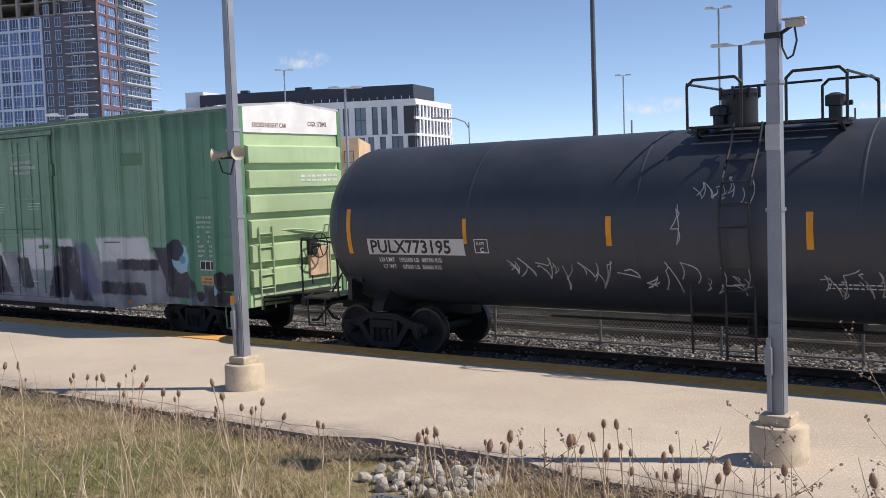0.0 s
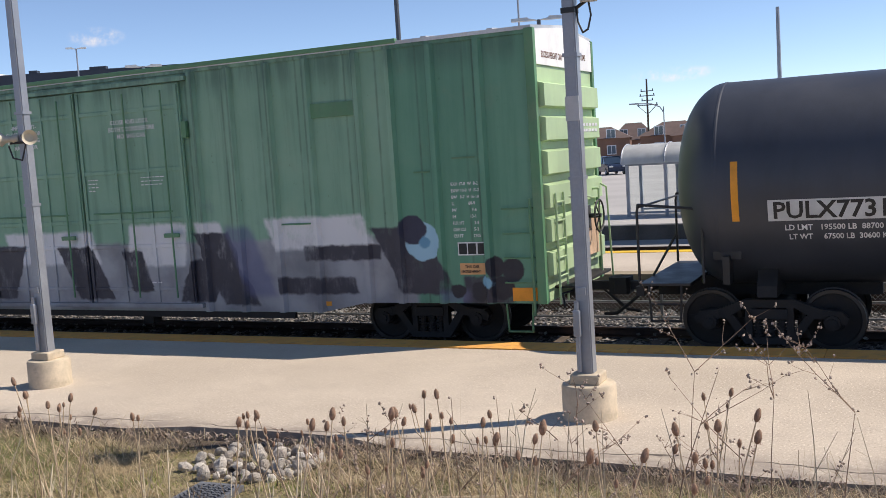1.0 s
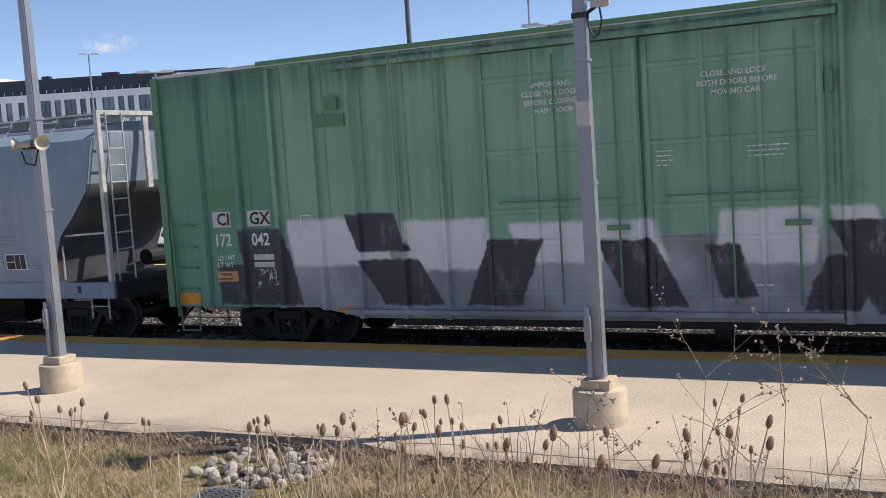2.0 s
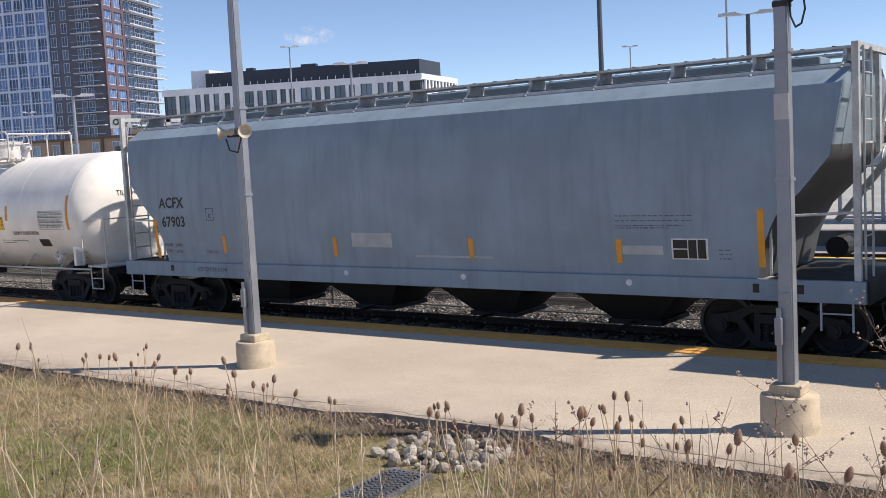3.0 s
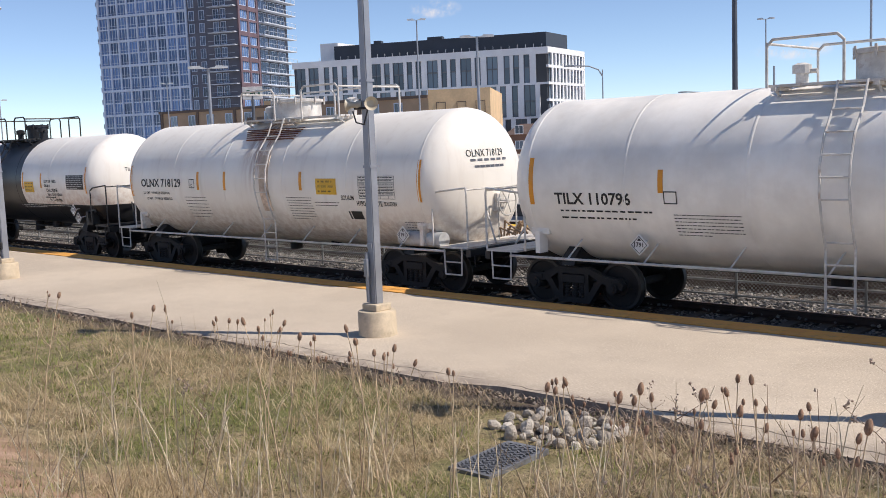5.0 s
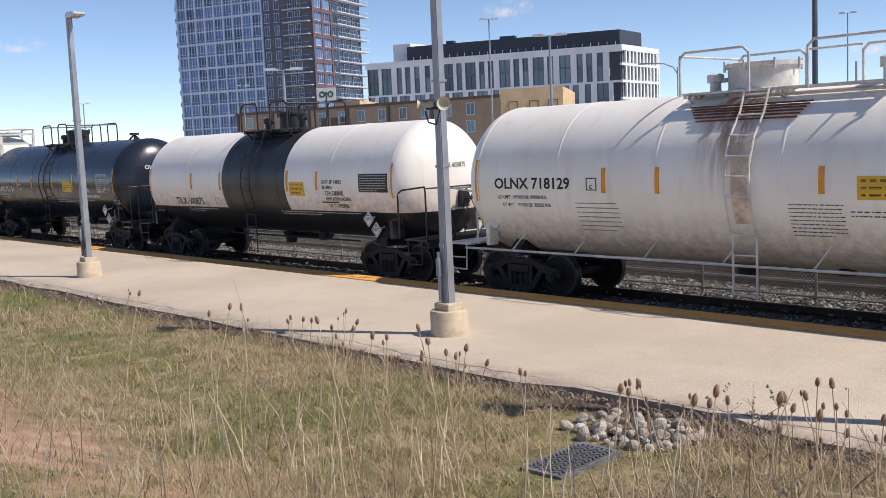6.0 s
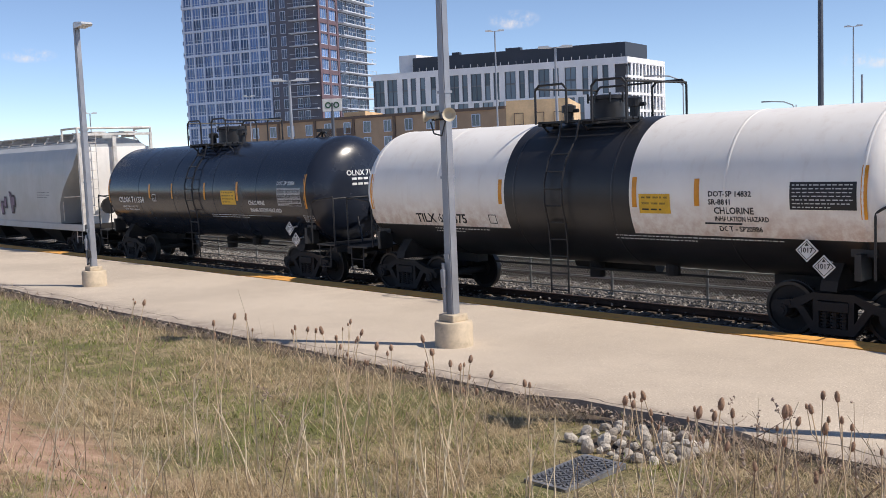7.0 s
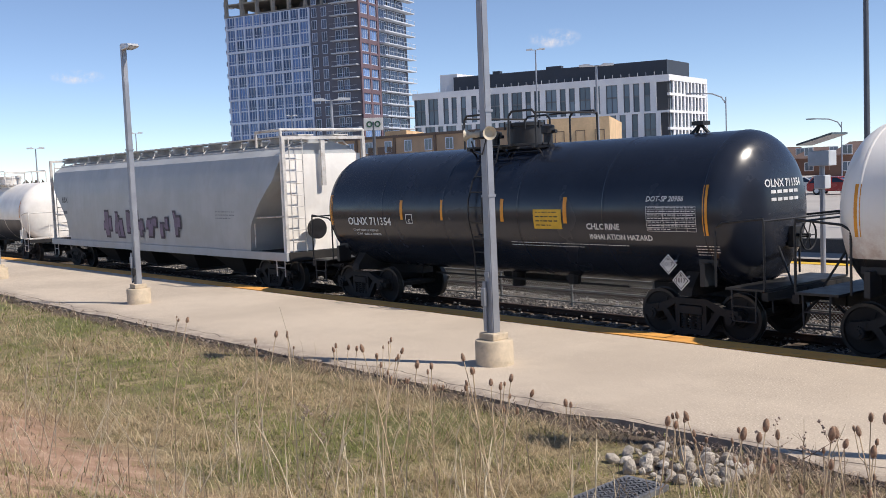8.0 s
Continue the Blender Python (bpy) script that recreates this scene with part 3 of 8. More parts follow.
M["banded"] = banded_paint()
M["rusty_white"] = rusty_white()
M["white_fitting"] = plain("chalky_white_fittings", (0.62, 0.60, 0.57), 0.55, 0, 0.2, 3, 40, 0.2, dirt=(0.28, 0.15, 0.09), dirt_amount=0.6)
M["pale_fitting"] = plain("grey_white_fittings", (0.52, 0.53, 0.53), 0.55, 0, 0.2, 3, 40, 0.2, dirt=(0.24, 0.19, 0.15), dirt_amount=0.5)
M["black_fitting"] = plain("black_painted_fittings", (0.02, 0.02, 0.022), 0.5, 0, 0.3, 3, 40, 0.2)


M["stained_plate"] = plain("rust_stained_white_plate", (0.66, 0.53, 0.42), 0.7, 0, 0.3, 3, 30, 0.1, dirt=(0.24, 0.11, 0.06), dirt_amount=0.6)


def tank_car(name, label, xc, R, zc, half, paint, fit, ink, truck_x, strips, side_rail, dome, walkway, tall=0.8):
    """A tank car. half: half of the cylinder's length; strips: x of the amber strips with their half height."""
    car = new_car(name, label, xc, "tank car")
    Z = up(zc)

    def surf(x, z):
        d = max(0.0, R * R - (z - Z) ** 2)
        return -math.sqrt(d)
    bm = new_bm()
    lathe(bm, tank_profile(half, R, (-half * 0.62, -half * 0.22, half * 0.2, half * 0.6)), "x", 96)
    for v in bm.verts:
        v.co.z += Z
    part("tank", bm, paint, car, smooth=True, sharp=12)
    end = half + R * 0.5 + 0.35
    # stub sills, bolsters and saddles
    for s in (-1, 1):
        bm = new_bm()
        box(bm, min(s * (truck_x - 1.5), s * end), max(s * (truck_x - 1.5), s * end), -0.17, 0.17, 0.74, 1.05)
        prism(bm, [(-1.25, 0.86), (1.25, 0.86), (1.2, 1.02), (0.95, Z - math.sqrt(max(0.01, R * R - 0.95 ** 2)) + 0.06), (-0.95, Z - math.sqrt(max(0.01, R * R - 0.95 ** 2)) + 0.06), (-1.2, 1.02)], "x", s * truck_x - 0.14, s * truck_x + 0.14)
        box(bm, s * end - 0.06, s * end + 0.06, -1.4, 1.4, 0.9, 1.05)
        part("sill", bm, M["steel_dark"] if fit != M["white_fitting"] else M["black_fitting"], car)
        # end platform deck, posts, end rail and steps
        bm = new_bm()
        box(bm, min(s * (end - 0.75), s * end), max(s * (end - 0.75), s * end), -1.42, 1.42, 1.06, 1.1)
        part("end_deck", bm, fit, car, "open end platform")
        for y in (-1.40, 1.40):
            bm = new_bm()
            pipe(bm, [(s * (end - 0.95), y, 1.1), (s * (end - 0.95), y, 2.15), (s * (end - 0.8), y, 2.24), (s * (end - 0.02), y, 2.32), (s * end, y, 2.2), (s * end, y, 1.1)], 0.021, 8)
            part("end_rail", bm, fit, car, "bent tube end railing")
        bm = new_bm()
        pipe(bm, [(s * (end - 0.02), -1.4, 2.28), (s * (end - 0.02), 1.4, 2.28)], 0.018)
        part("cross_rail", bm, fit, car)
        bm = new_bm()
        rod(bm, (s * end, -0.5, 1.1), (s * (end - 0.35), -0.35, 1.75), 0.02, 6)
        part("brace", bm, fit, car)
        for y in (-1.43, 1.43):
            bm = new_bm()
            pipe(bm, [(s * (end - 0.62), y, 1.06), (s * (end - 0.60), y, 0.52), (s * (end - 0.16), y, 0.52), (s * (end - 0.14), y, 1.06)], 0.018, 6)
            rod(bm, (s * (end - 0.6), y, 0.78), (s * (end - 0.15), y, 0.78), 0.016, 6)
            part("step", bm, fit, car, "hanging sill step")
        # brackets from deck to the tank side
        xb, yb = s * (half - 0.12), -surf(0, 1.4)
        for f in (-1, 1):
            bm = new_bm()
            box(bm, xb - 0.05, xb + 0.05, *sorted((f * 1.42, f * (yb - 0.05))), 1.08, 1.5)
            part("bracket", bm, paint if fit != M["black_fitting"] else fit, car)
        bm = new_bm()
        box(bm, xb - 0.2, xb + 0.2, surf(0, 1.52) - 0.03, surf(0, 1.52) + 0.06, 1.44, 1.56)
        part("bracket_pad", bm, paint if fit != M["black_fitting"] else fit, car)
    running_gear(car, truck_x, end)
    # brake gear under the shell
    bm = new_bm()
    rod(bm, (-half * 0.5, -0.35, 0.82), (half * 0.55, -0.35, 0.82), 0.025, 6)
    rod(bm, (-half * 0.2, 0.45, 0.86), (half * 0.15, 0.45, 0.86), 0.17, 12)
    rod(bm, (-0.35, 0, 0.6), (-0.35, 0, Z - R + 0.05), 0.16, 14)
    rod(bm, (half * 0.3, -0.4, 0.8), (half * 0.3, -0.4, 1.05), 0.14, 10)
    part("brake_gear", bm, M["steel_dark"], car)
    if side_rail:
        for y in (-1.43, 1.43):
            bm = new_bm()
            rod(bm, (-end + 0.6, y, 1.0), (end - 0.6, y, 1.0), 0.026, 8)
            for i in range(7):
                x = -half + 0.8 + (2 * half - 1.6) * i / 6
                rod(bm, (x, y, 1.0), (x + 0.16, -surf(0, 1.35) * (1 if y > 0 else -1), 1.36), 0.018, 6)
            part("side_rail", bm, fit, car, "long tubular handrail along the shell")
    # top platform round the manway
    px0, px1, top = walkway[0], walkway[1], Z + R
    bm = new_bm()
    for y in (-0.95, 0.5):
        for i in range(3):
            box(bm, px0, px1, y + i * 0.17, y + i * 0.17 + 0.13, top - 0.04, top)
    for x in (px0 + 0.1, (px0 + px1) / 2, px1 - 0.1):
        box(bm, x - 0.04, x + 0.04, -1.0, 1.0, top - 0.1, top - 0.042)
        for y in (-0.9, 0.9):
            rod(bm, (x, y, top - 0.08), (x, y * 0.82, Z + math.sqrt(max(0.01, R * R - (y * 0.82) ** 2)) - 0.02), 0.025, 6)
    part("walkway", bm, fit, car, "slatted top platform")
    bm = new_bm()
    w = (px1 - px0)
    for y in (-1.0, 1.0):
        for a, b in ((px0, px0 + w * 0.36), (px1 - w * 0.36, px1)):
            pipe(bm, [(a, y, top - 0.05), (a, y, top + tall - 0.1), (a + 0.1, y, top + tall), (b - 0.1, y, top + tall), (b, y, top + tall - 0.1), (b, y, top - 0.05)], 0.024, 8)
    for x in (px0, px1):
        rod(bm, (x, -1.0, top + tall - 0.06), (x, 1.0, top + tall - 0.06), 0.022, 8)
    rod(bm, (px0 + w * 0.36, 1.0, top + tall), (px1 - w * 0.36, 1.0, top + tall), 0.022, 8)
    part("top_railing", bm, fit, car, "tubular railing round the manway")
    dx, dr, dh = dome
    bm = new_bm()
    lathe(bm, [(top - 0.12, dr * 1.05), (top + 0.02, dr * 1.05), (top + 0.03, dr * 0.96), (top + dh - 0.1, dr * 0.96), (top + dh - 0.09, dr * 1.06), (top + dh - 0.02, dr * 1.06), (top + dh, dr * 0.8)], "z", 28, (dx, 0, 0))
    for i in range(8):
        a = 2 * math.pi * i / 8
        rod(bm, (dx + dr * 1.08 * math.cos(a), dr * 1.08 * math.sin(a), top + dh - 0.16), (dx + dr * 1.08 * math.cos(a), dr * 1.08 * math.sin(a), top + dh + 0.03), 0.022, 6)
    part("manway", bm, fit, car, "bolted manway housing", True)
    for x, h in ((px0 + 0.25, 0.36), (px1 - 0.35, 0.42)):
        bm = new_bm()
        lathe(bm, [(top - 0.06, 0.1), (top + h * 0.5, 0.1), (top + h * 0.52, 0.15), (top + h * 0.9, 0.15), (top + h, 0.06)], "z", 14, (x, -0.25, 0))
        rod(bm, (x, -0.25, top + h * 0.6), (x + 0.25, -0.25, top + h * 0.6), 0.04, 8)
        part("valve", bm, fit, car, "safety valve beside the manway")
    # side ladder from the rail to the platform, following the shell
    lx = (px0 + px1) / 2 - w * 0.1
    bm = new_bm()
    zs = [0.45] + [1.0 + (Z + R * 0.75 - 1.0) * i / 6 for i in range(7)] + [top]
    for x in (lx - 0.22, lx + 0.22):
        pts = [(x, -1.45, 0.45)] + [(x, min(-1.0, surf(x, z) - 0.13) if z > Z else min(surf(x, z) - 0.13, -1.45), z) for z in zs[1:]]
        pipe(bm, pts, 0.02, 6)
    for i in range(11):
        z = 0.5 + i * 0.34
        y = -1.45 if z < Z - R * 0.2 else min(-1.0, surf(lx, min(z, Z + R * 0.95)) - 0.13)
        if z < top:
            rod(bm, (lx - 0.22, y, z), (lx + 0.22, y, z), 0.015, 6)
    part("ladder", bm, fit, car, "side ladder up the shell")
    # amber reflective strips
    for x, h in strips:
        bm = new_bm()
        patch(bm, x - 0.05, x + 0.05, up(2.25) - h, up(2.25) + h, surf, 0.006, 8)
        part("reflector_strip", bm, M["orange_strip"], car, "amber reflective strip")

    def head(y, z):
        return half + dish(min(1.0, math.hypot(y, z - Z) / R), R)
    return car, surf, head, Z, end


def small_print(car, surf, ink, blocks):
    """Blocks of writing too small to read: (x0, x1, top, lines, size, gap)."""
    for i, (x0, x1, z1, n, s, g) in enumerate(blocks):
        bm = new_bm()
        text_bars(bm, x0, x1, up(z1), n, s, g, surf, i + 3)
        part("small_print", bm, ink, car)["kind"] = "stuff"


def plate_box(car, x0, x1, z0, z1, surf, material, name="sign_plate", label=""):
    bm = new_bm()
    patch(bm, x0, x1, up(z0), up(z1), surf, 0.006)
    return part(name, bm, material, car, label)


def outline_box(car, x0, x1, z0, z1, surf, ink, t=0.018):
    bm = new_bm()
    z0, z1 = up(z0), up(z1)
    patch(bm, x0, x1, z0, z0 + t, surf, 0.007, 1)
    patch(bm, x0, x1, z1 - t, z1, surf, 0.007, 1)
    patch(bm, x0, x0 + t, z0, z1, surf, 0.007, 4)
    patch(bm, x1 - t, x1, z0, z1, surf, 0.007, 4)
    part("frame_mark", bm, ink, car)


def scrawl(car, x0, x1, z0, z1, surf, material, count, seed, t=0.02):
    """Thin spray-can lines: letter-like zigzags that follow the shell."""
    rnd = random.Random(seed)
    bm = new_bm()
    step = (x1 - x0) / count
    for i in range(count):
        x = x0 + i * step
        pts = [(x + rnd.uniform(-0.1, 1.0) * step, rnd.uniform(z0, z1))]
        for j in range(rnd.randint(3, 5)):
            pts.append((x + rnd.uniform(-0.1, 1.1) * step, rnd.choice((z0, z1, z0, z1, (z0 + z1) / 2)) + rnd.uniform(-0.1, 0.1)))
        for (a, b), (c, d) in zip(pts, pts[1:]):
            n = 4
            L = math.hypot(c - a, d - b) + 1e-6
            ox, oz = -(d - b) / L * t / 2, (c - a) / L * t / 2
            row = []
            for q in range(n + 1):
                f = q / n
                bow = math.sin(f * math.pi) * 0.05
                px, pz = a + (c - a) * f + bow, b + (d - b) * f
                row.append([bm.verts.new((px + e * ox, surf(px, up(pz)) - 0.007, up(pz + e * oz))) for e in (-1, 1)])
            for u0, u1 in zip(row, row[1:]):
                bm.faces.new((u0[0], u0[1], u1[1], u1[0]))
    part("spray_writing", bm, material, car, "thin white spray-paint scrawl")["kind"] = "stuff"


def build_black_graffiti_tank():
    car, surf, head, Z, end = tank_car("tank_car", "matt black tank car with white spray-paint scrawls", -5.21, 1.605, 2.305, 8.0, M["black_paint"], M["black_fitting"], M["white_mark"], 7.35,
                                       [(-7.7, 0.44), (-5.0, 0.23), (-2.22, 0.25), (0.92, 0.28), (4.2, 0.25), (7.7, 0.44)], False, (-0.6, 0.3, 0.62), (-1.1, 1.3), 0.74)
    c = 4.0
    plate_box(car, -11.26 + c, -9.05 + c, 1.80, 2.11, surf, M["plate_white"], "number_panel", "pale number panel")
    lettering("PULX773195", -11.2 + c, up(1.84), 0.345, lambda x, z: surf(x, z) - 0.004, M["black_mark"], car, 1.0)
    lettering("LD LMT   195500 LB  88700 KG", -11.05 + c, up(1.66), 0.115, surf, M["white_mark"], car, 0.95)
    lettering("LT WT     67500 LB  30600 KG", -11.0 + c, up(1.52), 0.115, surf, M["white_mark"], car, 0.9)
    outline_box(car, -8.83 + c, -8.54 + c, 1.85, 2.11, surf, M["white_mark"])
    lettering("C", -8.72 + c, up(1.87), 0.12, surf, M["white_mark"], car)
    lettering("PLATE", -8.79 + c, up(2.0), 0.07, surf, M["white_mark"], car, 0.9)
    scrawl(car, -8.35 + c, -7.1 + c, 1.5, 1.7, surf, M["chalk"], 4, 5)
    scrawl(car, -7.2 + c, -4.75 + c, 1.28, 1.66, surf, M["chalk"], 7, 8)
    scrawl(car, -4.75 + c, -3.95 + c, 1.3, 1.6, surf, M["chalk"], 5, 9, 0.015)
    scrawl(car, -4.85 + c, -3.9 + c, 2.75, 2.98, surf, M["chalk"], 5, 11, 0.018)
    scrawl(car, -5.15 + c, -4.95 + c, 2.0, 2.7, surf, M["chalk"], 1, 12, 0.018)
    scrawl(car, -3.0 + c, -1.4 + c, 1.3, 1.6, surf, M["chalk"], 6, 14, 0.016)
    small_print(car, surf, M["white_mark"], [(-2.9 + c, -1.3 + c, 1.45, 2, 0.03, 0.06)])
    bm = new_bm()
    pipe(bm, [(-0.9, -1.45, 0.5), (-0.9, -1.5, 1.6)], 0.02)
    part("drain_pipe", bm, M["black_fitting"], car)


def build_white_tank_a():
    car, surf, head, Z, end = tank_car("tank_car", "white hypochlorite tank car with dirty lower end", -61.67, 1.58, 2.2, 5.58, M["white_paint"], M["white_fitting"], M["black_mark"], 4.9,
                                       [(-5.46, 0.44), (-2.75, 0.2), (2.75, 0.2), (5.46, 0.44)], True, (0.35, 0.48, 0.52), (-1.15, 2.2), 0.72)
    c = 58.65
    k = M["black_mark"]
    lettering("TILX 110796", -63.59 + c, up(1.83), 0.30, surf, k, car, 1.0)
    small_print(car, surf, k, [(-63.5 + c, -61.6 + c, 1.72, 2, 0.05, 0.13), (-61.2 + c, -60.0 + c, 1.68, 7, 0.025, 0.06), (-57.6 + c, -56.6 + c, 1.66, 6, 0.025, 0.06), (-56.4 + c, -55.2 + c, 1.52, 2, 0.03, 0.07), (-53.4 + c, -52.9 + c, 1.2, 4, 0.025, 0.05)])
    outline_box(car, -61.35 + c, -61.1 + c, 1.86, 2.08, surf, k)
    plate_box(car, -56.74 + c, -56.08 + c, 1.8, 2.17, surf, M["yellow_plate"], "warning_plate", "yellow emergency information plate")
    small_print(car, surf, k, [(-56.7 + c, -56.12 + c, 2.13, 4, 0.04, 0.085)])
    data_table(car, -54.44 + c, -53.38 + c, up(1.82), up(2.3), surf, k, None, 4)
    lettering("SODIUM HYPOCHLORITE SOLUTION", -55.74 + c, up(1.67), 0.13, surf, k, car, 0.55)
    plate_box(car, -54.67 + c, -54.22 + c, 1.35, 1.55, surf, k, "decal", "black decal")
    lettering("TILX 110796", -0.6, up(2.62), 0.2, surf, k, car, 0.9, end=head, bold=0.0)
    diamond(car, -53.86 + c, -1.44, up(1.1), "1791")
    diamond(car, -61.9 + c, -1.44, up(1.12), "1791")
    hand_brake(car, 5.46 + 1.0, 0.6, up(1.75), M["white_fitting"])
    bm = new_bm()
    pipe(bm, [(5.85, -0.75, up(2.9)), (5.95, -0.75, up(3.15)), (6.05, 0.05, up(3.15)), (6.0, 0.05, up(2.9))], 0.018)
    pipe(bm, [(5.9, -0.75, up(3.0)), (6.0, 0.05, up(3.0))], 0.012)
    part("grab_rail", bm, M["white_fitting"], car)


def build_white_tank_b():
    car, surf, head, Z, end = tank_car("tank_car", "white hypochlorite tank car with rust runs below the manway", -76.15, 1.58, 2.2, 5.63, M["rusty_white"], M["white_fitting"], M["black_mark"], 4.95,
                                       [(-5.63, 0.44), (-2.35, 0.24), (-1.18, 0.24), (1.82, 0.22), (5.63, 0.45)], True, (0.0, 0.62, 0.5), (-1.04, 2.65), 0.72)
    c = 72.85
    k = M["black_mark"]
    lettering("OLNX 718129", -77.97 + c, up(2.09), 0.31, surf, k, car, 1.05)
    lettering("LD LMT  191900 LB  87050 KG", -77.9 + c, up(1.88), 0.10, surf, k, car, 1.0)
    lettering("LT WT    71100 LB  32250 KG", -77.8 + c, up(1.72), 0.10, surf, k, car, 1.0)
    outline_box(car, -75.6 + c, -75.36 + c, 2.06, 2.3, surf, k)
    lettering("C", -75.53 + c, up(2.09), 0.11, surf, k, car)
    small_print(car, surf, k, [(-75.9 + c, -74.9 + c, 1.82, 7, 0.028, 0.09), (-71.6 + c, -70.7 + c, 1.86, 9, 0.026, 0.065), (-70.6 + c, -69.7 + c, 1.76, 2, 0.03, 0.07), (-67.9 + c, -67.3 + c, 1.35, 5, 0.024, 0.06)])
    plate_box(car, -70.48 + c, -69.78 + c, 1.94, 2.31, surf, M["yellow_plate"], "warning_plate", "yellow emergency information plate")
    small_print(car, surf, k, [(-70.42 + c, -69.85 + c, 2.26, 3, 0.06, 0.115)])
    data_table(car, -69.05 + c, -67.94 + c, up(1.86), up(2.36), surf, k, None, 6)
    lettering("SODIUM", -69.66 + c, up(1.82), 0.15, surf, k, car, 0.75)
    lettering("HYPOCHLORITE", -69.18 + c, up(1.69), 0.16, surf, k, car, 0.68)
    lettering("SOLUTION", -68.32 + c, up(1.70), 0.13, surf, k, car, 0.6)
    plate_box(car, -69.54 + c, -69.11 + c, 1.37, 1.56, surf, k, "decal", "black decal")
    lettering("OLNX 718129", -0.75, up(2.72), 0.22, surf, k, car, 0.85, end=head, bold=0.0)
    bm = new_bm()
    for i, (z, a, b) in enumerate(((2.62, -0.65, 0.55), (2.48, -0.55, 0.4))):
        for j in range(6):
            y = a + (b - a) * j / 6
            v = [bm.verts.new((head(yy, up(zz)) + 0.008, yy, up(zz))) for yy, zz in ((y, z), (y + 0.14, z), (y + 0.14, z + 0.05), (y, z + 0.05))]
            bm.faces.new(v)
    part("small_print", bm, M["faded_ink"], car)
    diamond(car, -67.84 + c, -1.46, up(1.08), "1791")
    hand_brake(car, 5.63 + 0.95, 0.15, up(1.72), M["white_fitting"], 0.3)
    bm = new_bm()
    rod(bm, (4.75, -1.2, up(0.98)), (5.95, -1.2, up(0.98)), 0.17, 16)
    part("air_reservoir", bm, M["pale_fitting"], car, "pale cylindrical air reservoir", True)
    bm = new_bm()
    rnd = random.Random(4)
    for i in range(9):
        y = 0.2 + 0.09 * i
        pipe(bm, [(6.35, y, up(0.95)), (6.5 + rnd.uniform(-0.1, 0.1), y + rnd.uniform(-0.2, 0.2), up(1.15) + rnd.uniform(-0.1, 0.15)), (6.8, y + rnd.uniform(-0.1, 0.1), up(1.0))], 0.022, 6)
    part("hose_bundle", bm, M["hose"], car, "tangle of tan brake hoses")
    # brown-stained wear plate on the shell behind the ladder
    bm = new_bm()
    rows = []
    for i in range(13):
        z = up(1.5) + i * 0.115
        rows.append([bm.verts.new((x, surf(x, z) - g, z)) for x, g in ((0.266, 0.0), (0.266, 0.014), (0.606, 0.014), (0.606, 0.0))])
    for p, q in zip(rows, rows[1:]):
        for i in range(3):
            bm.faces.new((p[i], p[i + 1], q[i + 1], q[i]))
    part("wear_plate", bm, M["stained_plate"], car, "brown-stained wear plate behind the ladder")
    # rusted slats of the drip grating below the walkway
    for i in range(6):
        y = -0.98 - 0.05 * i
        z = Z + math.sqrt(max(0.01, 1.58 ** 2 - y * y)) + 0.03
        bm = new_bm()
        box(bm, -0.85 + 0.05 * i, 1.4 - 0.03 * i, y - 0.008, y + 0.008, z + 0.03, z + 0.06)
        part("slat", bm, M["rust"], car, "rusted drip grating slat")


M["hose"] = plain("tan_rubber_hose", (0.36, 0.25, 0.16), 0.8, 0, 0.3, 8, 50, 0.2)


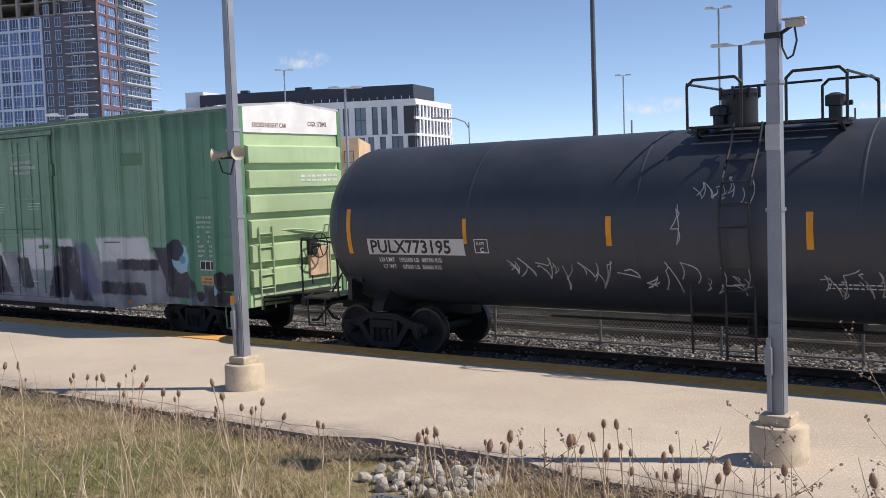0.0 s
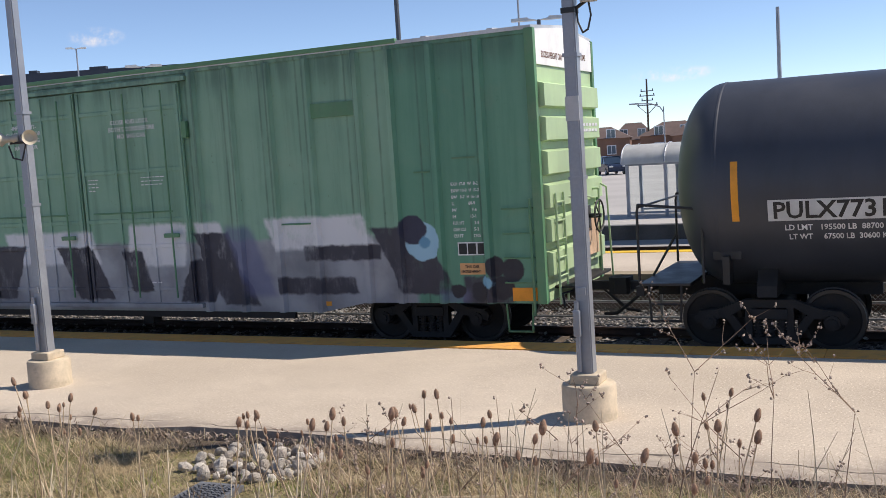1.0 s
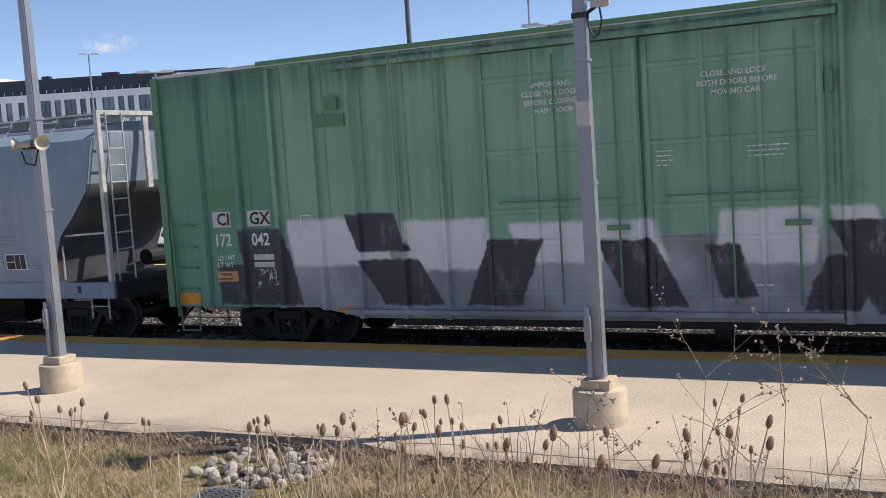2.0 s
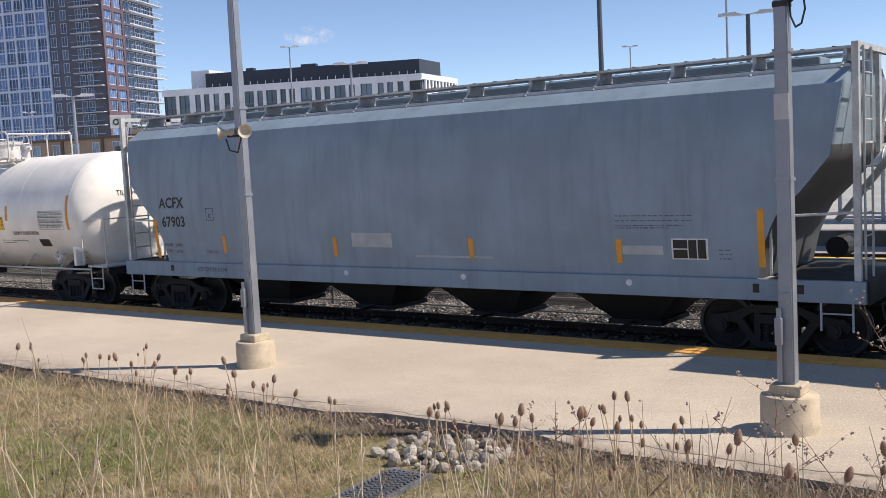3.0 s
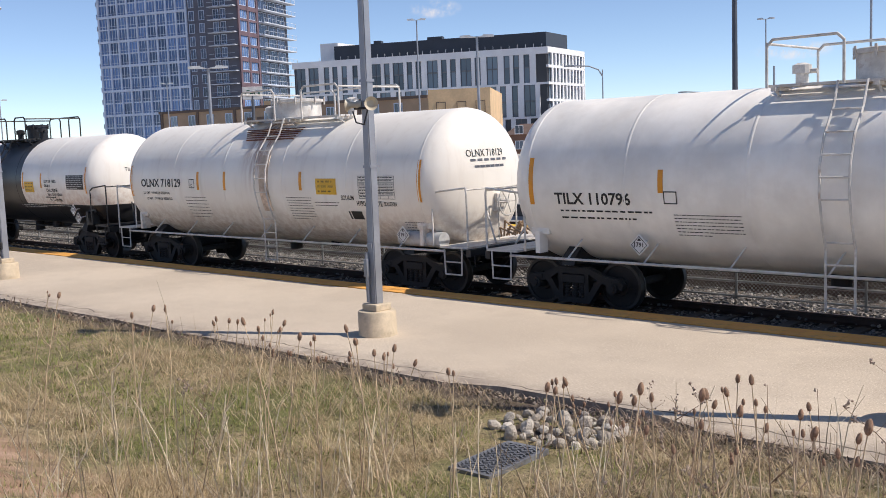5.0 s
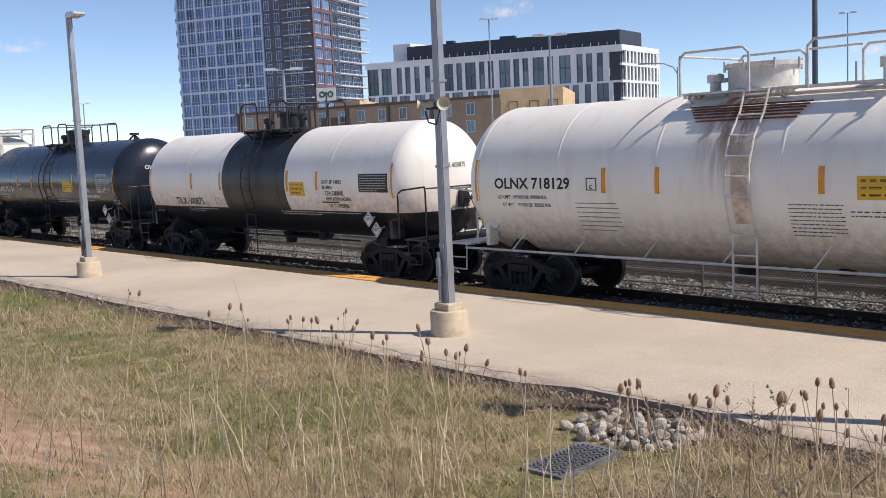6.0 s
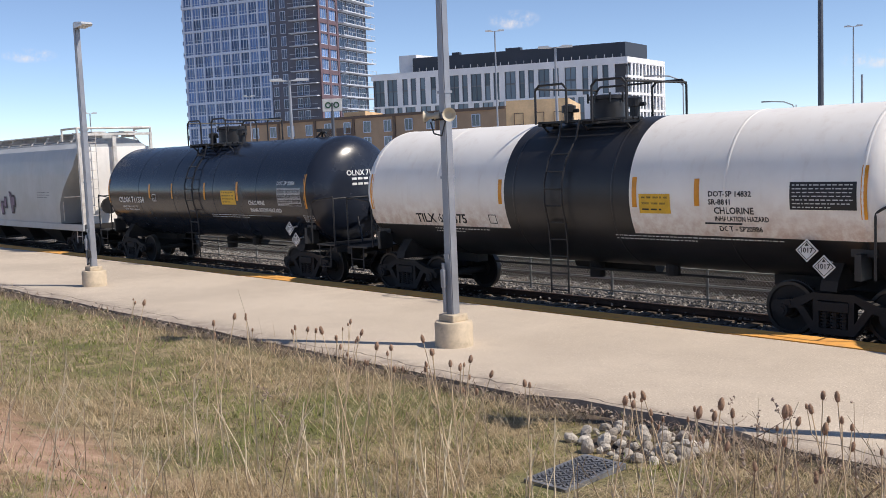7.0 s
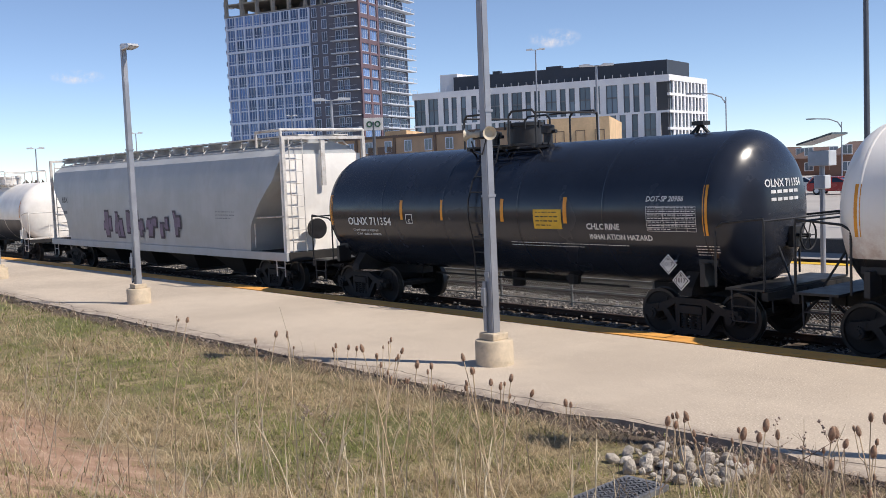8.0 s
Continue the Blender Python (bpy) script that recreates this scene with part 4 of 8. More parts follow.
def build_banded_tank():
    car, surf, head, Z, end = tank_car("tank_car", "white chlorine tank car with black centre band", -91.05, 1.48, 2.19, 5.87, M["banded"], M["black_fitting"], M["black_mark"], 5.2,
                                       [(-5.87, 0.42), (-3.32, 0.24), (-1.68, 0.26), (1.68, 0.28), (2.98, 0.24), (5.87, 0.42)], False, (0.0, 0.36, 0.5), (-1.05, 1.2), 0.74)
    c = 87.1
    k, w = M["black_mark"], M["white_mark"]
    lettering("TILX 600875", -91.5 + c, up(1.55), 0.29, surf, k, car, 1.05)
    outline_box(car, -89.2 + c, -88.98 + c, 1.56, 1.76, surf, k)
    lettering("DOT-SP 14832", -83.9 + c, up(2.18), 0.13, surf, k, car, 1.0)
    lettering("SR-8841", -83.9 + c, up(2.04), 0.13, surf, k, car, 1.0)
    lettering("CHLORINE", -83.8 + c, up(1.88), 0.16, surf, k, car, 0.95)
    lettering("INHALATION HAZARD", -83.8 + c, up(1.75), 0.12, surf, k, car, 0.8)
    lettering("DOT - SP20986", -83.75 + c, up(1.57), 0.13, surf, k, car, 0.95)
    bm = new_bm()
    box(bm, -84.0 + c, -83.3 + c, surf(0, up(1.72)) - 0.006, surf(0, up(1.72)), up(1.69), up(1.72))
    part("rule", bm, k, car)
    plate_box(car, -85.32 + c, -84.66 + c, 1.86, 2.22, surf, M["yellow_plate"], "warning_plate", "yellow emergency information plate")
    small_print(car, surf, k, [(-85.26 + c, -84.72 + c, 2.17, 3, 0.05, 0.11)])
    plate_box(car, -82.42 + c, -81.34 + c, 1.97, 2.42, surf, k, "data_panel", "black data panel")
    small_print(car, surf, M["plate_white"], [(-82.38 + c, -81.4 + c, 2.38, 7, 0.03, 0.06)])
    small_print(car, surf, w, [(-91.0 + c, -89.3 + c, 1.42, 2, 0.03, 0.06), (-86.0 + c, -82.6 + c, 1.43, 2, 0.03, 0.06)])
    lettering("TILX 600875", -0.45, up(2.5), 0.17, surf, k, car, 0.9, end=head, bold=0.0)
    for x, z in ((-82.16 + c, 1.31), (-81.88 + c, 1.06)):
        diamond(car, x, -1.42, up(z), "1017")
    hand_brake(car, 5.87 + 0.95, 0.2, up(1.75), M["black_fitting"])


def build_navy_tank():
    car, surf, head, Z, end = tank_car("tank_car", "glossy blue-black chlorine tank car with white lettering", -105.94, 1.49, 2.2, 5.77, M["navy_black"], M["black_fitting"], M["white_mark"], 5.15,
                                       [(-5.77, 0.4), (-2.81, 0.24), (-1.31, 0.24), (0.67, 0.25), (2.48, 0.27), (5.77, 0.46)], False, (0.0, 0.42, 0.52), (-0.95, 1.3), 0.72)
    c = 101.4
    w = M["white_mark"]
    lettering("OLNX 711354", -106.45 + c, up(1.87), 0.27, surf, w, car, 1.1)
    lettering("LD LMT 185500 LB  83277 KG", -106.3 + c, up(1.70), 0.075, surf, w, car, 1.1)
    lettering("LT WT   95000 LB  43000 KG", -106.2 + c, up(1.60), 0.075, surf, w, car, 1.1)
    outline_box(car, -104.05 + c, -103.8 + c, 1.92, 2.15, surf, w)
    lettering("C", -103.97 + c, up(1.95), 0.11, surf, w, car)
    plate_box(car, -99.8 + c, -99.02 + c, 1.86, 2.27, surf, M["yellow_plate"], "warning_plate", "yellow emergency information plate")
    small_print(car, surf, M["black_mark"], [(-99.74 + c, -99.1 + c, 2.22, 4, 0.04, 0.09)])
    lettering("CHLORINE", -98.38 + c, up(1.87), 0.17, surf, w, car, 1.0)
    lettering("INHALATION HAZARD", -98.34 + c, up(1.67), 0.15, surf, w, car, 0.98)
    lettering("DOT-SP 20986", -96.92 + c, up(2.42), 0.14, surf, w, car, 0.95, slant=0.25)
    data_table(car, -96.9 + c, -95.82 + c, up(1.86), up(2.33), surf, w, None, 9)
    small_print(car, surf, w, [(-100.6 + c, -97.4 + c, 1.56, 2, 0.025, 0.06), (-95.9 + c, -95.4 + c, 1.6, 4, 0.025, 0.055)])
    lettering("OLNX 711354", -0.55, up(2.62), 0.2, surf, w, car, 1.0, end=head)
    bm = new_bm()
    for z in (2.5, 2.36):
        for j in range(5):
            y = -0.4 + 0.19 * j
            bm.faces.new([bm.verts.new((head(yy, up(zz)) + 0.008, yy, up(zz))) for yy, zz in ((y, z), (y + 0.15, z), (y + 0.15, z + 0.06), (y, z + 0.06))])
    part("small_print", bm, w, car)
    for x, z in ((-96.47 + c, 1.24), (-96.2 + c, 0.95)):
        diamond(car, x, -1.42, up(z), "1017")
    hand_brake(car, 5.77 + 0.95, 0.3, up(1.7), M["black_fitting"])
    bm = new_bm()
    pipe(bm, [(4.55, -0.2, up(3.6)), (4.7, 0, up(3.86)), (4.85, 0.2, up(3.6))], 0.03)
    pipe(bm, [(4.5, 0.1, up(3.6)), (4.7, 0, up(3.86)), (4.95, 0, up(3.6))], 0.03)
    box(bm, 4.58, 4.84, -0.12, 0.12, up(3.84), up(3.92))
    part("lifting_lug", bm, M["black_fitting"], car)


def build_far_white_tank():
    car, surf, head, Z, end = tank_car("tank_car", "white tank car with dark lower shell", -144.1, 1.45, 2.03, 5.7, M["white_paint"], M["white_fitting"], M["black_mark"], 5.1,
                                       [(-5.7, 0.4), (5.7, 0.4)], False, (0.0, 0.45, 0.4), (-0.6, 2.6), 0.62)
    bm = new_bm()
    lathe(bm, [(-5.72, 1.454), (5.72, 1.454)], "x", 64)
    bmesh.ops.translate(bm, verts=bm.verts[:], vec=(0, 0, Z))
    bmesh.ops.bisect_plane(bm, geom=bm.verts[:] + bm.edges[:] + bm.faces[:], plane_co=(0, 0, up(1.75)), plane_no=(0, 0, 1), clear_outer=True)
    bmesh.ops.delete(bm, geom=[f for f in bm.faces if len(f.verts) > 4], context="FACES")
    part("lower_shell", bm, M["black_paint"], car, "black lower shell", True)


# ---- boxcar ----
RIBS = (-8.36, -7.52, -6.7, -5.84, -5.08, -4.24, -3.45, 2.68, 3.49, 4.31, 5.11, 6.09, 6.7, 7.46, 8.3)

def boxcar_paint():
    """Faded green with a broad painted-over graffiti band along the bottom."""
    k = Nodes("faded_green_with_graffiti")
    patchy, run, spot, wob = k.noise(0.5, 5), k.noise(1.4, 6, 0.6, (3, 3, 0.2)), k.noise(7, 8, 0.7), k.noise(3.5, 3)
    c = k.mix(k.ramp(patchy, 0.3, 0.7), (0.19, 0.36, 0.25), (0.26, 0.44, 0.315))
    c = k.mix(k.ramp(run, 0.45, 0.75, 0.0, 0.4), c, (0.05, 0.13, 0.08))
    c = k.mix(k.ramp(spot, 0.64, 0.72, 0.0, 0.55), c, (0.07, 0.05, 0.03))
    # darker, newer panels towards each end
    ends = k.math("GREATER_THAN", k.math("ABSOLUTE", k.x), 6.9)
    c = k.mix(k.math("MULTIPLY", ends, 0.6), c, (0.05, 0.225, 0.145))
    c = k.mix(k.ramp(k.noise(2.0, 4), 0.55, 0.8, 0.0, 0.25), c, (0.20, 0.28, 0.18))
    # shadow line put into the colour along the foot of each rib
    foot = 0.0
    for r in RIBS:
        d = k.math("ABSOLUTE", k.math("SUBTRACT", k.math("ABSOLUTE", k.math("SUBTRACT", k.x, r)), 0.092))
        foot = k.math("MAXIMUM", foot, k.ramp(d, 0.03, 0.006))
    c = k.mix(k.math("MULTIPLY", foot, k.ramp(k.noise(2.2, 6, 0.7, (1, 1, 0.5)), 0.3, 0.6, 0.1, 0.55)), c, (0.05, 0.09, 0.065))
    # darker in streaks towards the eave
    c = k.mix(k.math("MULTIPLY", k.ramp(k.z, 4.5, 5.0), k.ramp(run, 0.35, 0.6, 0.1, 0.6)), c, (0.06, 0.13, 0.10))
    wx = k.math("ADD", k.x, k.math("MULTIPLY", k.math("SUBTRACT", wob, 0.5), 0.16))
    wz = k.math("ADD", k.z, k.math("MULTIPLY", k.math("SUBTRACT", k.noise(5.0, 4), 0.5), 0.12))

    def slab(x0, x1, z0, z1, slant, soft=0.02):
        s = k.math("SUBTRACT", wx, k.math("MULTIPLY", k.math("SUBTRACT", wz, z0), slant))
        a = k.math("MULTIPLY", k.ramp(s, x0 - soft, x0 + soft), k.ramp(s, x1 + soft, x1 - soft))
        b = k.math("MULTIPLY", k.ramp(wz, z0 - soft, z0 + soft), k.ramp(wz, z1 + soft, z1 - soft))
        return k.math("MULTIPLY", a, b)
    # thin, uneven coats that let the layer below show through
    worn = k.ramp(k.noise(2.4, 7, 0.7, (1, 1, 0.45)), 0.25, 0.5, 0.45, 1.0)
    grey = k.mix(k.ramp(k.noise(1.1, 4), 0.3, 0.7), (0.20, 0.20, 0.225), (0.38, 0.38, 0.41))
    c = k.mix(k.math("MULTIPLY", slab(-6.9, 7.2, 0.6, 1.95, -0.1, 0.06), 0.97), c, grey)
    for x0, x1, z0, z1, sl in ((-6.6, -4.6, 1.55, 2.38, -0.1), (-4.3, -2.7, 1.45, 2.3, 0.0), (-2.2, 0.2, 1.55, 2.2, -0.25), (0.9, 2.3, 1.5, 2.3, 0.15), (2.8, 3.4, 1.35, 2.3, -0.3), (4.3, 6.4, 1.75, 2.33, -0.35)):
        c = k.mix(k.math("MULTIPLY", slab(x0, x1, z0, z1, sl, 0.05), worn), c, (0.70, 0.69, 0.70))
    for x0, x1, z0, z1, sl in ((-8.3, -7.45, 0.85, 1.6, 0.0), (-7.45, -6.45, 0.85, 2.25, -0.25), (-5.2, -4.2, 1.78, 2.45, -0.45), (-4.75, -3.6, 0.85, 1.65, -0.6), (-3.2, -2.2, 0.85, 1.95, 0.4), (-0.4, 0.5, 0.85, 1.9, -0.5), (1.0, 1.5, 1.0, 1.8, -0.3), (2.1, 2.9, 0.8, 1.6, 0.45),
                               (3.1, 3.9, 0.75, 2.1, -0.45), (4.9, 6.5, 1.55, 1.82, 0.0), (4.4, 6.0, 0.95, 1.25, -0.2), (6.9, 7.9, 0.95, 2.1, -0.5), (8.0, 8.9, 0.8, 1.25, 0.0)):
        c = k.mix(k.math("MULTIPLY", slab(x0, x1, z0, z1, sl, 0.03), worn), c, (0.045, 0.042, 0.058))
    for x0, x1, z0, z1, sl in ((3.7, 4.3, 0.9, 2.2, -0.4), (7.6, 8.1, 0.8, 1.0, 0.0)):
        c = k.mix(k.math("MULTIPLY", slab(x0, x1, z0, z1, sl, 0.1), 0.7), c, (0.13, 0.14, 0.26))
    # pale blue rounded tag and dark bubbles near the end

    def disc(x, z, r, soft=0.02):
        d = k.math("SQRT", k.math("ADD", k.math("POWER", k.math("SUBTRACT", wx, x), 2.0), k.math("POWER", k.math("SUBTRACT", wz, z), 2.0)))
        return k.ramp(d, r + soft, r - soft)
    c = k.mix(disc(7.3, 1.85, 0.33), c, (0.33, 0.55, 0.68))
    c = k.mix(disc(7.12, 2.05, 0.25), c, (0.03, 0.03, 0.06))
    c = k.mix(disc(7.33, 1.82, 0.1), c, (0.12, 0.3, 0.45))
    for x, z, r in ((7.9, 1.0, 0.13), (8.3, 1.0, 0.16), (8.7, 1.05, 0.2), (8.6, 1.4, 0.17), (8.9, 1.35, 0.2)):
        c = k.mix(disc(x, z, r), c, (0.02, 0.02, 0.03))
    c = k.mix(disc(8.45, 1.15, 0.1), c, (0.2, 0.42, 0.55))
    # smoke-like purple overspray
    c = k.mix(k.math("MULTIPLY", k.ramp(k.noise(1.3, 5), 0.55, 0.75), k.math("MULTIPLY", slab(2.5, 4.5, 1.9, 3.0, 0.0, 0.3), 0.5)), c, (0.12, 0.13, 0.2))
    k.bump(k.math("ADD", k.noise(60, 2), k.math("MULTIPLY", patchy, 5.0)), 0.15, 0.006)
    return k.done(c, k.ramp(spot, 0.3, 0.8, 0.45, 0.7))


def build_boxcar():
    c = 23.7
    car = new_car("boxcar", "tall faded green boxcar with grey and white graffiti", -25.61, "boxcar")
    H, L, W = 5.31, 9.2, 1.55
    side, green = boxcar_paint(), vehicle_paint("faded_green_paint", (0.10, 0.25, 0.13), 0.55, streak=0.35, spots=0.3)
    # sunlight on the end walls is put into this paler lime green
    lime = vehicle_paint("sunlit_green_end", (0.42, 0.56, 0.32), 0.5, streak=0.15, spots=0.2, dust_amount=0.15)
    white = plain("white_roof_band", (0.86, 0.85, 0.83), 0.55, 0, 0.1, 2, 40, 0.1)
    bot = lambda x: 0.80 if abs(x) > 6.0 else (0.80 - 0.18 * min(1, (6.0 - abs(x)) / 0.9))
    # sides: sheet with pressed ribs that follow the sill's line
    ribs = list(RIBS)
    for s in (-1, 1):
        bm = new_bm()
        xs = [-L]
        for r in ribs:
            xs += [r - 0.085, r - 0.045, r + 0.045, r + 0.085]
        for q in (-6.0, -5.1, 5.1, 6.0):
            xs.append(q)
        xs = sorted(xs + [L])

        def depth(x):
            for r in ribs:
                if abs(x - r) < 0.05:
                    return 0.085
            return 0.0
        lower = [bm.verts.new((x, s * (W + depth(x)), bot(x))) for x in xs]
        upper = [bm.verts.new((x, s * (W + depth(x)), H - 0.22)) for x in xs]
        for i in range(len(xs) - 1):
            bm.faces.new((lower[i], lower[i + 1], upper[i + 1], upper[i]))
        # back of the sheet, so that it has thickness
        bl = [bm.verts.new((x, s * (W - 0.05), bot(x))) for x in (-L, -6, -5.1, 5.1, 6, L)]
        bu = [bm.verts.new((x, s * (W - 0.05), H - 0.22)) for x in (-L, -6, -5.1, 5.1, 6, L)]
        for i in range(5):
            bm.faces.new((bl[i], bl[i + 1], bu[i + 1], bu[i]))
        box(bm, -L, L, s * (W - 0.05), s * (W + 0.035), H - 0.22, H - 0.12)
        bmesh.ops.recalc_face_normals(bm, faces=bm.faces[:])
        part("side_wall", bm, side, car)
        bm = new_bm()
        box(bm, -6.9, 6.9, s * (W + 0.03) - 0.05, s * (W + 0.03) + 0.05, H - 0.14, H - 0.06, 0.015)
        part("eave_rail", bm, green, car)
    # ends: sheet with corrugations, a white band above
    for s in (-1, 1):
        bm = new_bm()
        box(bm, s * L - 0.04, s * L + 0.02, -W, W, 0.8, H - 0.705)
        part("end_wall", bm, lime, car, "corrugated green end in a sunlit lime tone")
        z = 1.22
        while z < H - 1.15:
            bm = new_bm()
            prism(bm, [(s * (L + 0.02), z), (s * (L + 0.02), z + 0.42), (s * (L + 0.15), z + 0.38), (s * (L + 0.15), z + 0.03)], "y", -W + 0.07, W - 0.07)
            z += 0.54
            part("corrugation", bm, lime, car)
        bm = new_bm()
        prism(bm, [(-W, H - 0.70), (W, H - 0.70), (W, H - 0.16), (0.0, H - 0.02), (-W, H - 0.16)], "x", s * L - 0.04, s * L + 0.05)
        part("end_band", bm, white, car, "white painted band above the end wall")
        for y in (-W - 0.02, W + 0.02):
            bm = new_bm()
            box(bm, s * L - 0.09, s * L + 0.06, y - 0.06, y + 0.06, 0.8, H - 0.14, 0.01)
            part("corner_post", bm, green, car)
    bm = new_bm()
    prism(bm, [(-W - 0.06, H - 0.16), (-W - 0.06, H - 0.1), (0, H + 0.02), (W + 0.06, H - 0.1), (W + 0.06, H - 0.16), (0, H - 0.06)], "x", -L - 0.03, L + 0.03)
    x = -L + 0.5
    while x < L:
        prism(bm, [(-W - 0.05, H - 0.1), (0, H + 0.02), (W + 0.05, H - 0.1), (W + 0.05, H - 0.08), (0, H + 0.045), (-W - 0.05, H - 0.08)], "x", x - 0.05, x + 0.05)
        x += 1.15
    part("roof", bm, plain("pale_galvanised_roof", (0.55, 0.56, 0.57), 0.5, 0.3, 0.2, 1, 30, 0.15), car, "ribbed pale roof")
    bm = new_bm()
    box(bm, -L, L, -0.9, 0.9, 0.95, 1.12)
    box(bm, -L - 0.1, L + 0.1, -0.2, 0.2, 0.72, 0.95)
    box(bm, -4.5, 4.5, -W + 0.02, -W + 0.1, 0.5, 0.8)
    rod(bm, (1.0, 0.7, 0.8), (2.1, 0.7, 0.8), 0.2, 12)
    box(bm, 0.75, 1.0, -1.2, -0.95, 0.3, 0.8)
    part("underframe", bm, M["steel_dark"], car)
    running_gear(car, 6.95, L + 0.15)
    # two plug doors on the near side, with rails, bars and locks
    S = lambda x, z: -W - 0.075
    for x0, x1, key in ((-2.70, -0.13, 0), (-0.08, 2.42, 1)):
        bm = new_bm()
        box(bm, x0, x1, -W - 0.075, -W - 0.02, 0.78, H - 0.38, 0.01)
        d = part("door", bm, side, car, "plug door with locking bars")
        for z in (1.02, 1.85, 2.35, 3.3, 4.45):
            bm = new_bm()
            box(bm, x0 + 0.02, x1 - 0.02, -W - 0.098, -W - 0.076, z, z + 0.08, 0.01)
            part("door_stiffener", bm, side, d)
        for x in (x0 + 0.06, x0 + (x1 - x0) * 0.35, x0 + (x1 - x0) * 0.66, x1 - 0.06):
            bm = new_bm()
            box(bm, x - 0.035, x + 0.035, -W - 0.104, -W - 0.078, 0.8, H - 0.42, 0.008)
            part("door_post", bm, side, d)
        bm = new_bm()
        for x in (x0 + (x1 - x0) * 0.5, x1 - 0.35):
            bm = new_bm()
            rod(bm, (x, -W - 0.16, 0.9), (x, -W - 0.16, H - 0.5), 0.017, 8)
            part("locking_bar", bm, green, d)
        bm = new_bm()
        box(bm, x1 - 0.55, x1 - 0.2, -W - 0.17, -W - 0.12, 2.05, 2.13, 0.01)
        rod(bm, (x0 + 0.3, -W - 0.16, 2.55), (x1 - 0.3, -W - 0.16, 2.55), 0.015, 6)
        part("lock_handle", bm, green, d)
    bm = new_bm()
    box(bm, -5.4, 2.6, -W - 0.13, -W - 0.02, 0.70, 0.78)
    part("door_track", bm, side, car)
    bm = new_bm()
    box(bm, -5.4, 2.6, -W - 0.12, -W - 0.02, H - 0.36, H - 0.28)
    part("door_track", bm, side, car)
    # small repair plates, hinges and brackets
    for x0, x1, z0, z1, t in ((5.15, 6.05, 4.05, 4.3, 0.035), (5.05, 5.14, 4.1, 4.28, 0.06), (-5.9, -5.2, 4.0, 4.2, 0.035), (-5.55, -5.3, 4.28, 4.5, 0.08), (2.44, 2.54, 3.9, 4.2, 0.1), (7.05, 7.35, 3.0, 3.03, 0.02), (7.75, 8.15, 3.2, 3.23, 0.02), (-8.2, -7.6, 2.7, 3.0, 0.012), (4.4, 5.0, 2.2, 2.23, 0.03)):
        bm = new_bm()
        box(bm, x0, x1, -W - t, -W - 0.004, z0, z1, 0.004)
        part("repair_plate", bm, green, car)
    # end ladders, grab irons, crossover platform and brake wheel
    for s in (-1, 1):
        bm = new_bm()
        for y in (-W - 0.07,):
            for z in (1.15, 1.55, 1.95, 2.35):
                pipe(bm, [(s * (L - 0.62), y + 0.06, z), (s * (L - 0.62), y, z), (s * (L - 0.12), y, z), (s * (L - 0.12), y + 0.06, z)], 0.013, 6)
            rod(bm, (s * (L - 0.14), y - 0.02, 0.62), (s * (L - 0.14), y - 0.02, 2.5), 0.022, 6)
            pipe(bm, [(s * (L - 0.62), y, 0.8), (s * (L - 0.6), y, 0.35), (s * (L - 0.2), y, 0.35), (s * (L - 0.18), y, 0.8)], 0.018, 6)
        part("grab_iron", bm, green, car)
        bm = new_bm()
        for y in (-1.3, -0.9):
            rod(bm, (s * (L + 0.18), y, 0.75), (s * (L + 0.18), y, 2.55), 0.02, 6)
        for i in range(6):
            rod(bm, (s * (L + 0.18), -1.3, 0.9 + i * 0.3), (s * (L + 0.18), -0.9, 0.9 + i * 0.3), 0.014, 6)
        pipe(bm, [(s * (L + 0.1), 0.85, 2.5), (s * (L + 0.26), 0.85, 2.5), (s * (L + 0.26), 0.85, 1.0), (s * (L + 0.1), 0.85, 0.95)], 0.02)
        pipe(bm, [(s * (L + 0.1), 1.35, 2.6), (s * (L + 0.26), 1.35, 2.5), (s * (L + 0.32), 1.35, 0.75)], 0.018)
        pipe(bm, [(s * (L + 0.12), -0.7, 2.45), (s * (L + 0.2), -0.1, 2.45), (s * (L + 0.2), 0.7, 2.35)], 0.016)
        # the sunny end's ladder takes the sunlit tone, the other the plain green
        part("end_ladder", bm, lime if s > 0 else green, car)
        bm = new_bm()
        box(bm, min(s * L, s * (L + 0.35)), max(s * L, s * (L + 0.35)), -1.1, 1.1, 0.98, 1.02)
        part("crossover_platform", bm, M["steel_dark"], car)
    hand_brake(car, L + 0.4, 0.35, 2.05, M["black_fitting"], 0.28)
    bm = new_bm()
    box(bm, L + 0.1, L + 0.2, 0.25, 0.95, 1.35, 2.0, 0.01)
    part("notice_board", bm, plain("peach_notice_board", (0.62, 0.42, 0.28), 0.7), car, "faded peach notice board")
    # markings
    F = flat(-W - 0.052)
    Fr = flat(-W - 0.001)
    w, k = M["white_mark"], M["black_mark"]
    for t, x0, x1 in (("CI", -8.16, -7.76), ("GX", -7.38, -6.88)):
        plate_box(car, x0, x1, 2.08, 2.37, Fr, M["plate_white"], "number_panel", "pale number panel")
        lettering(t, x0 + 0.05 + (0.05 if t == "CI" else 0), up(2.12), 0.32, flat(-W - 0.008), k, car, 0.95)
    lettering("172", -8.16, up(1.73), 0.32, Fr, w, car, 0.82)
    lettering("042", -7.32, up(1.73), 0.32, Fr, w, car, 0.82)
    lettering("LD LMT", -8.12, up(1.46), 0.13, Fr, w, car, 0.9)
    lettering("LT WT", -8.12, up(1.33), 0.13, Fr, w, car, 0.9)
    plate_box(car, -7.3, -6.86, 1.46, 1.56, Fr, M["plate_white"], "number_panel")
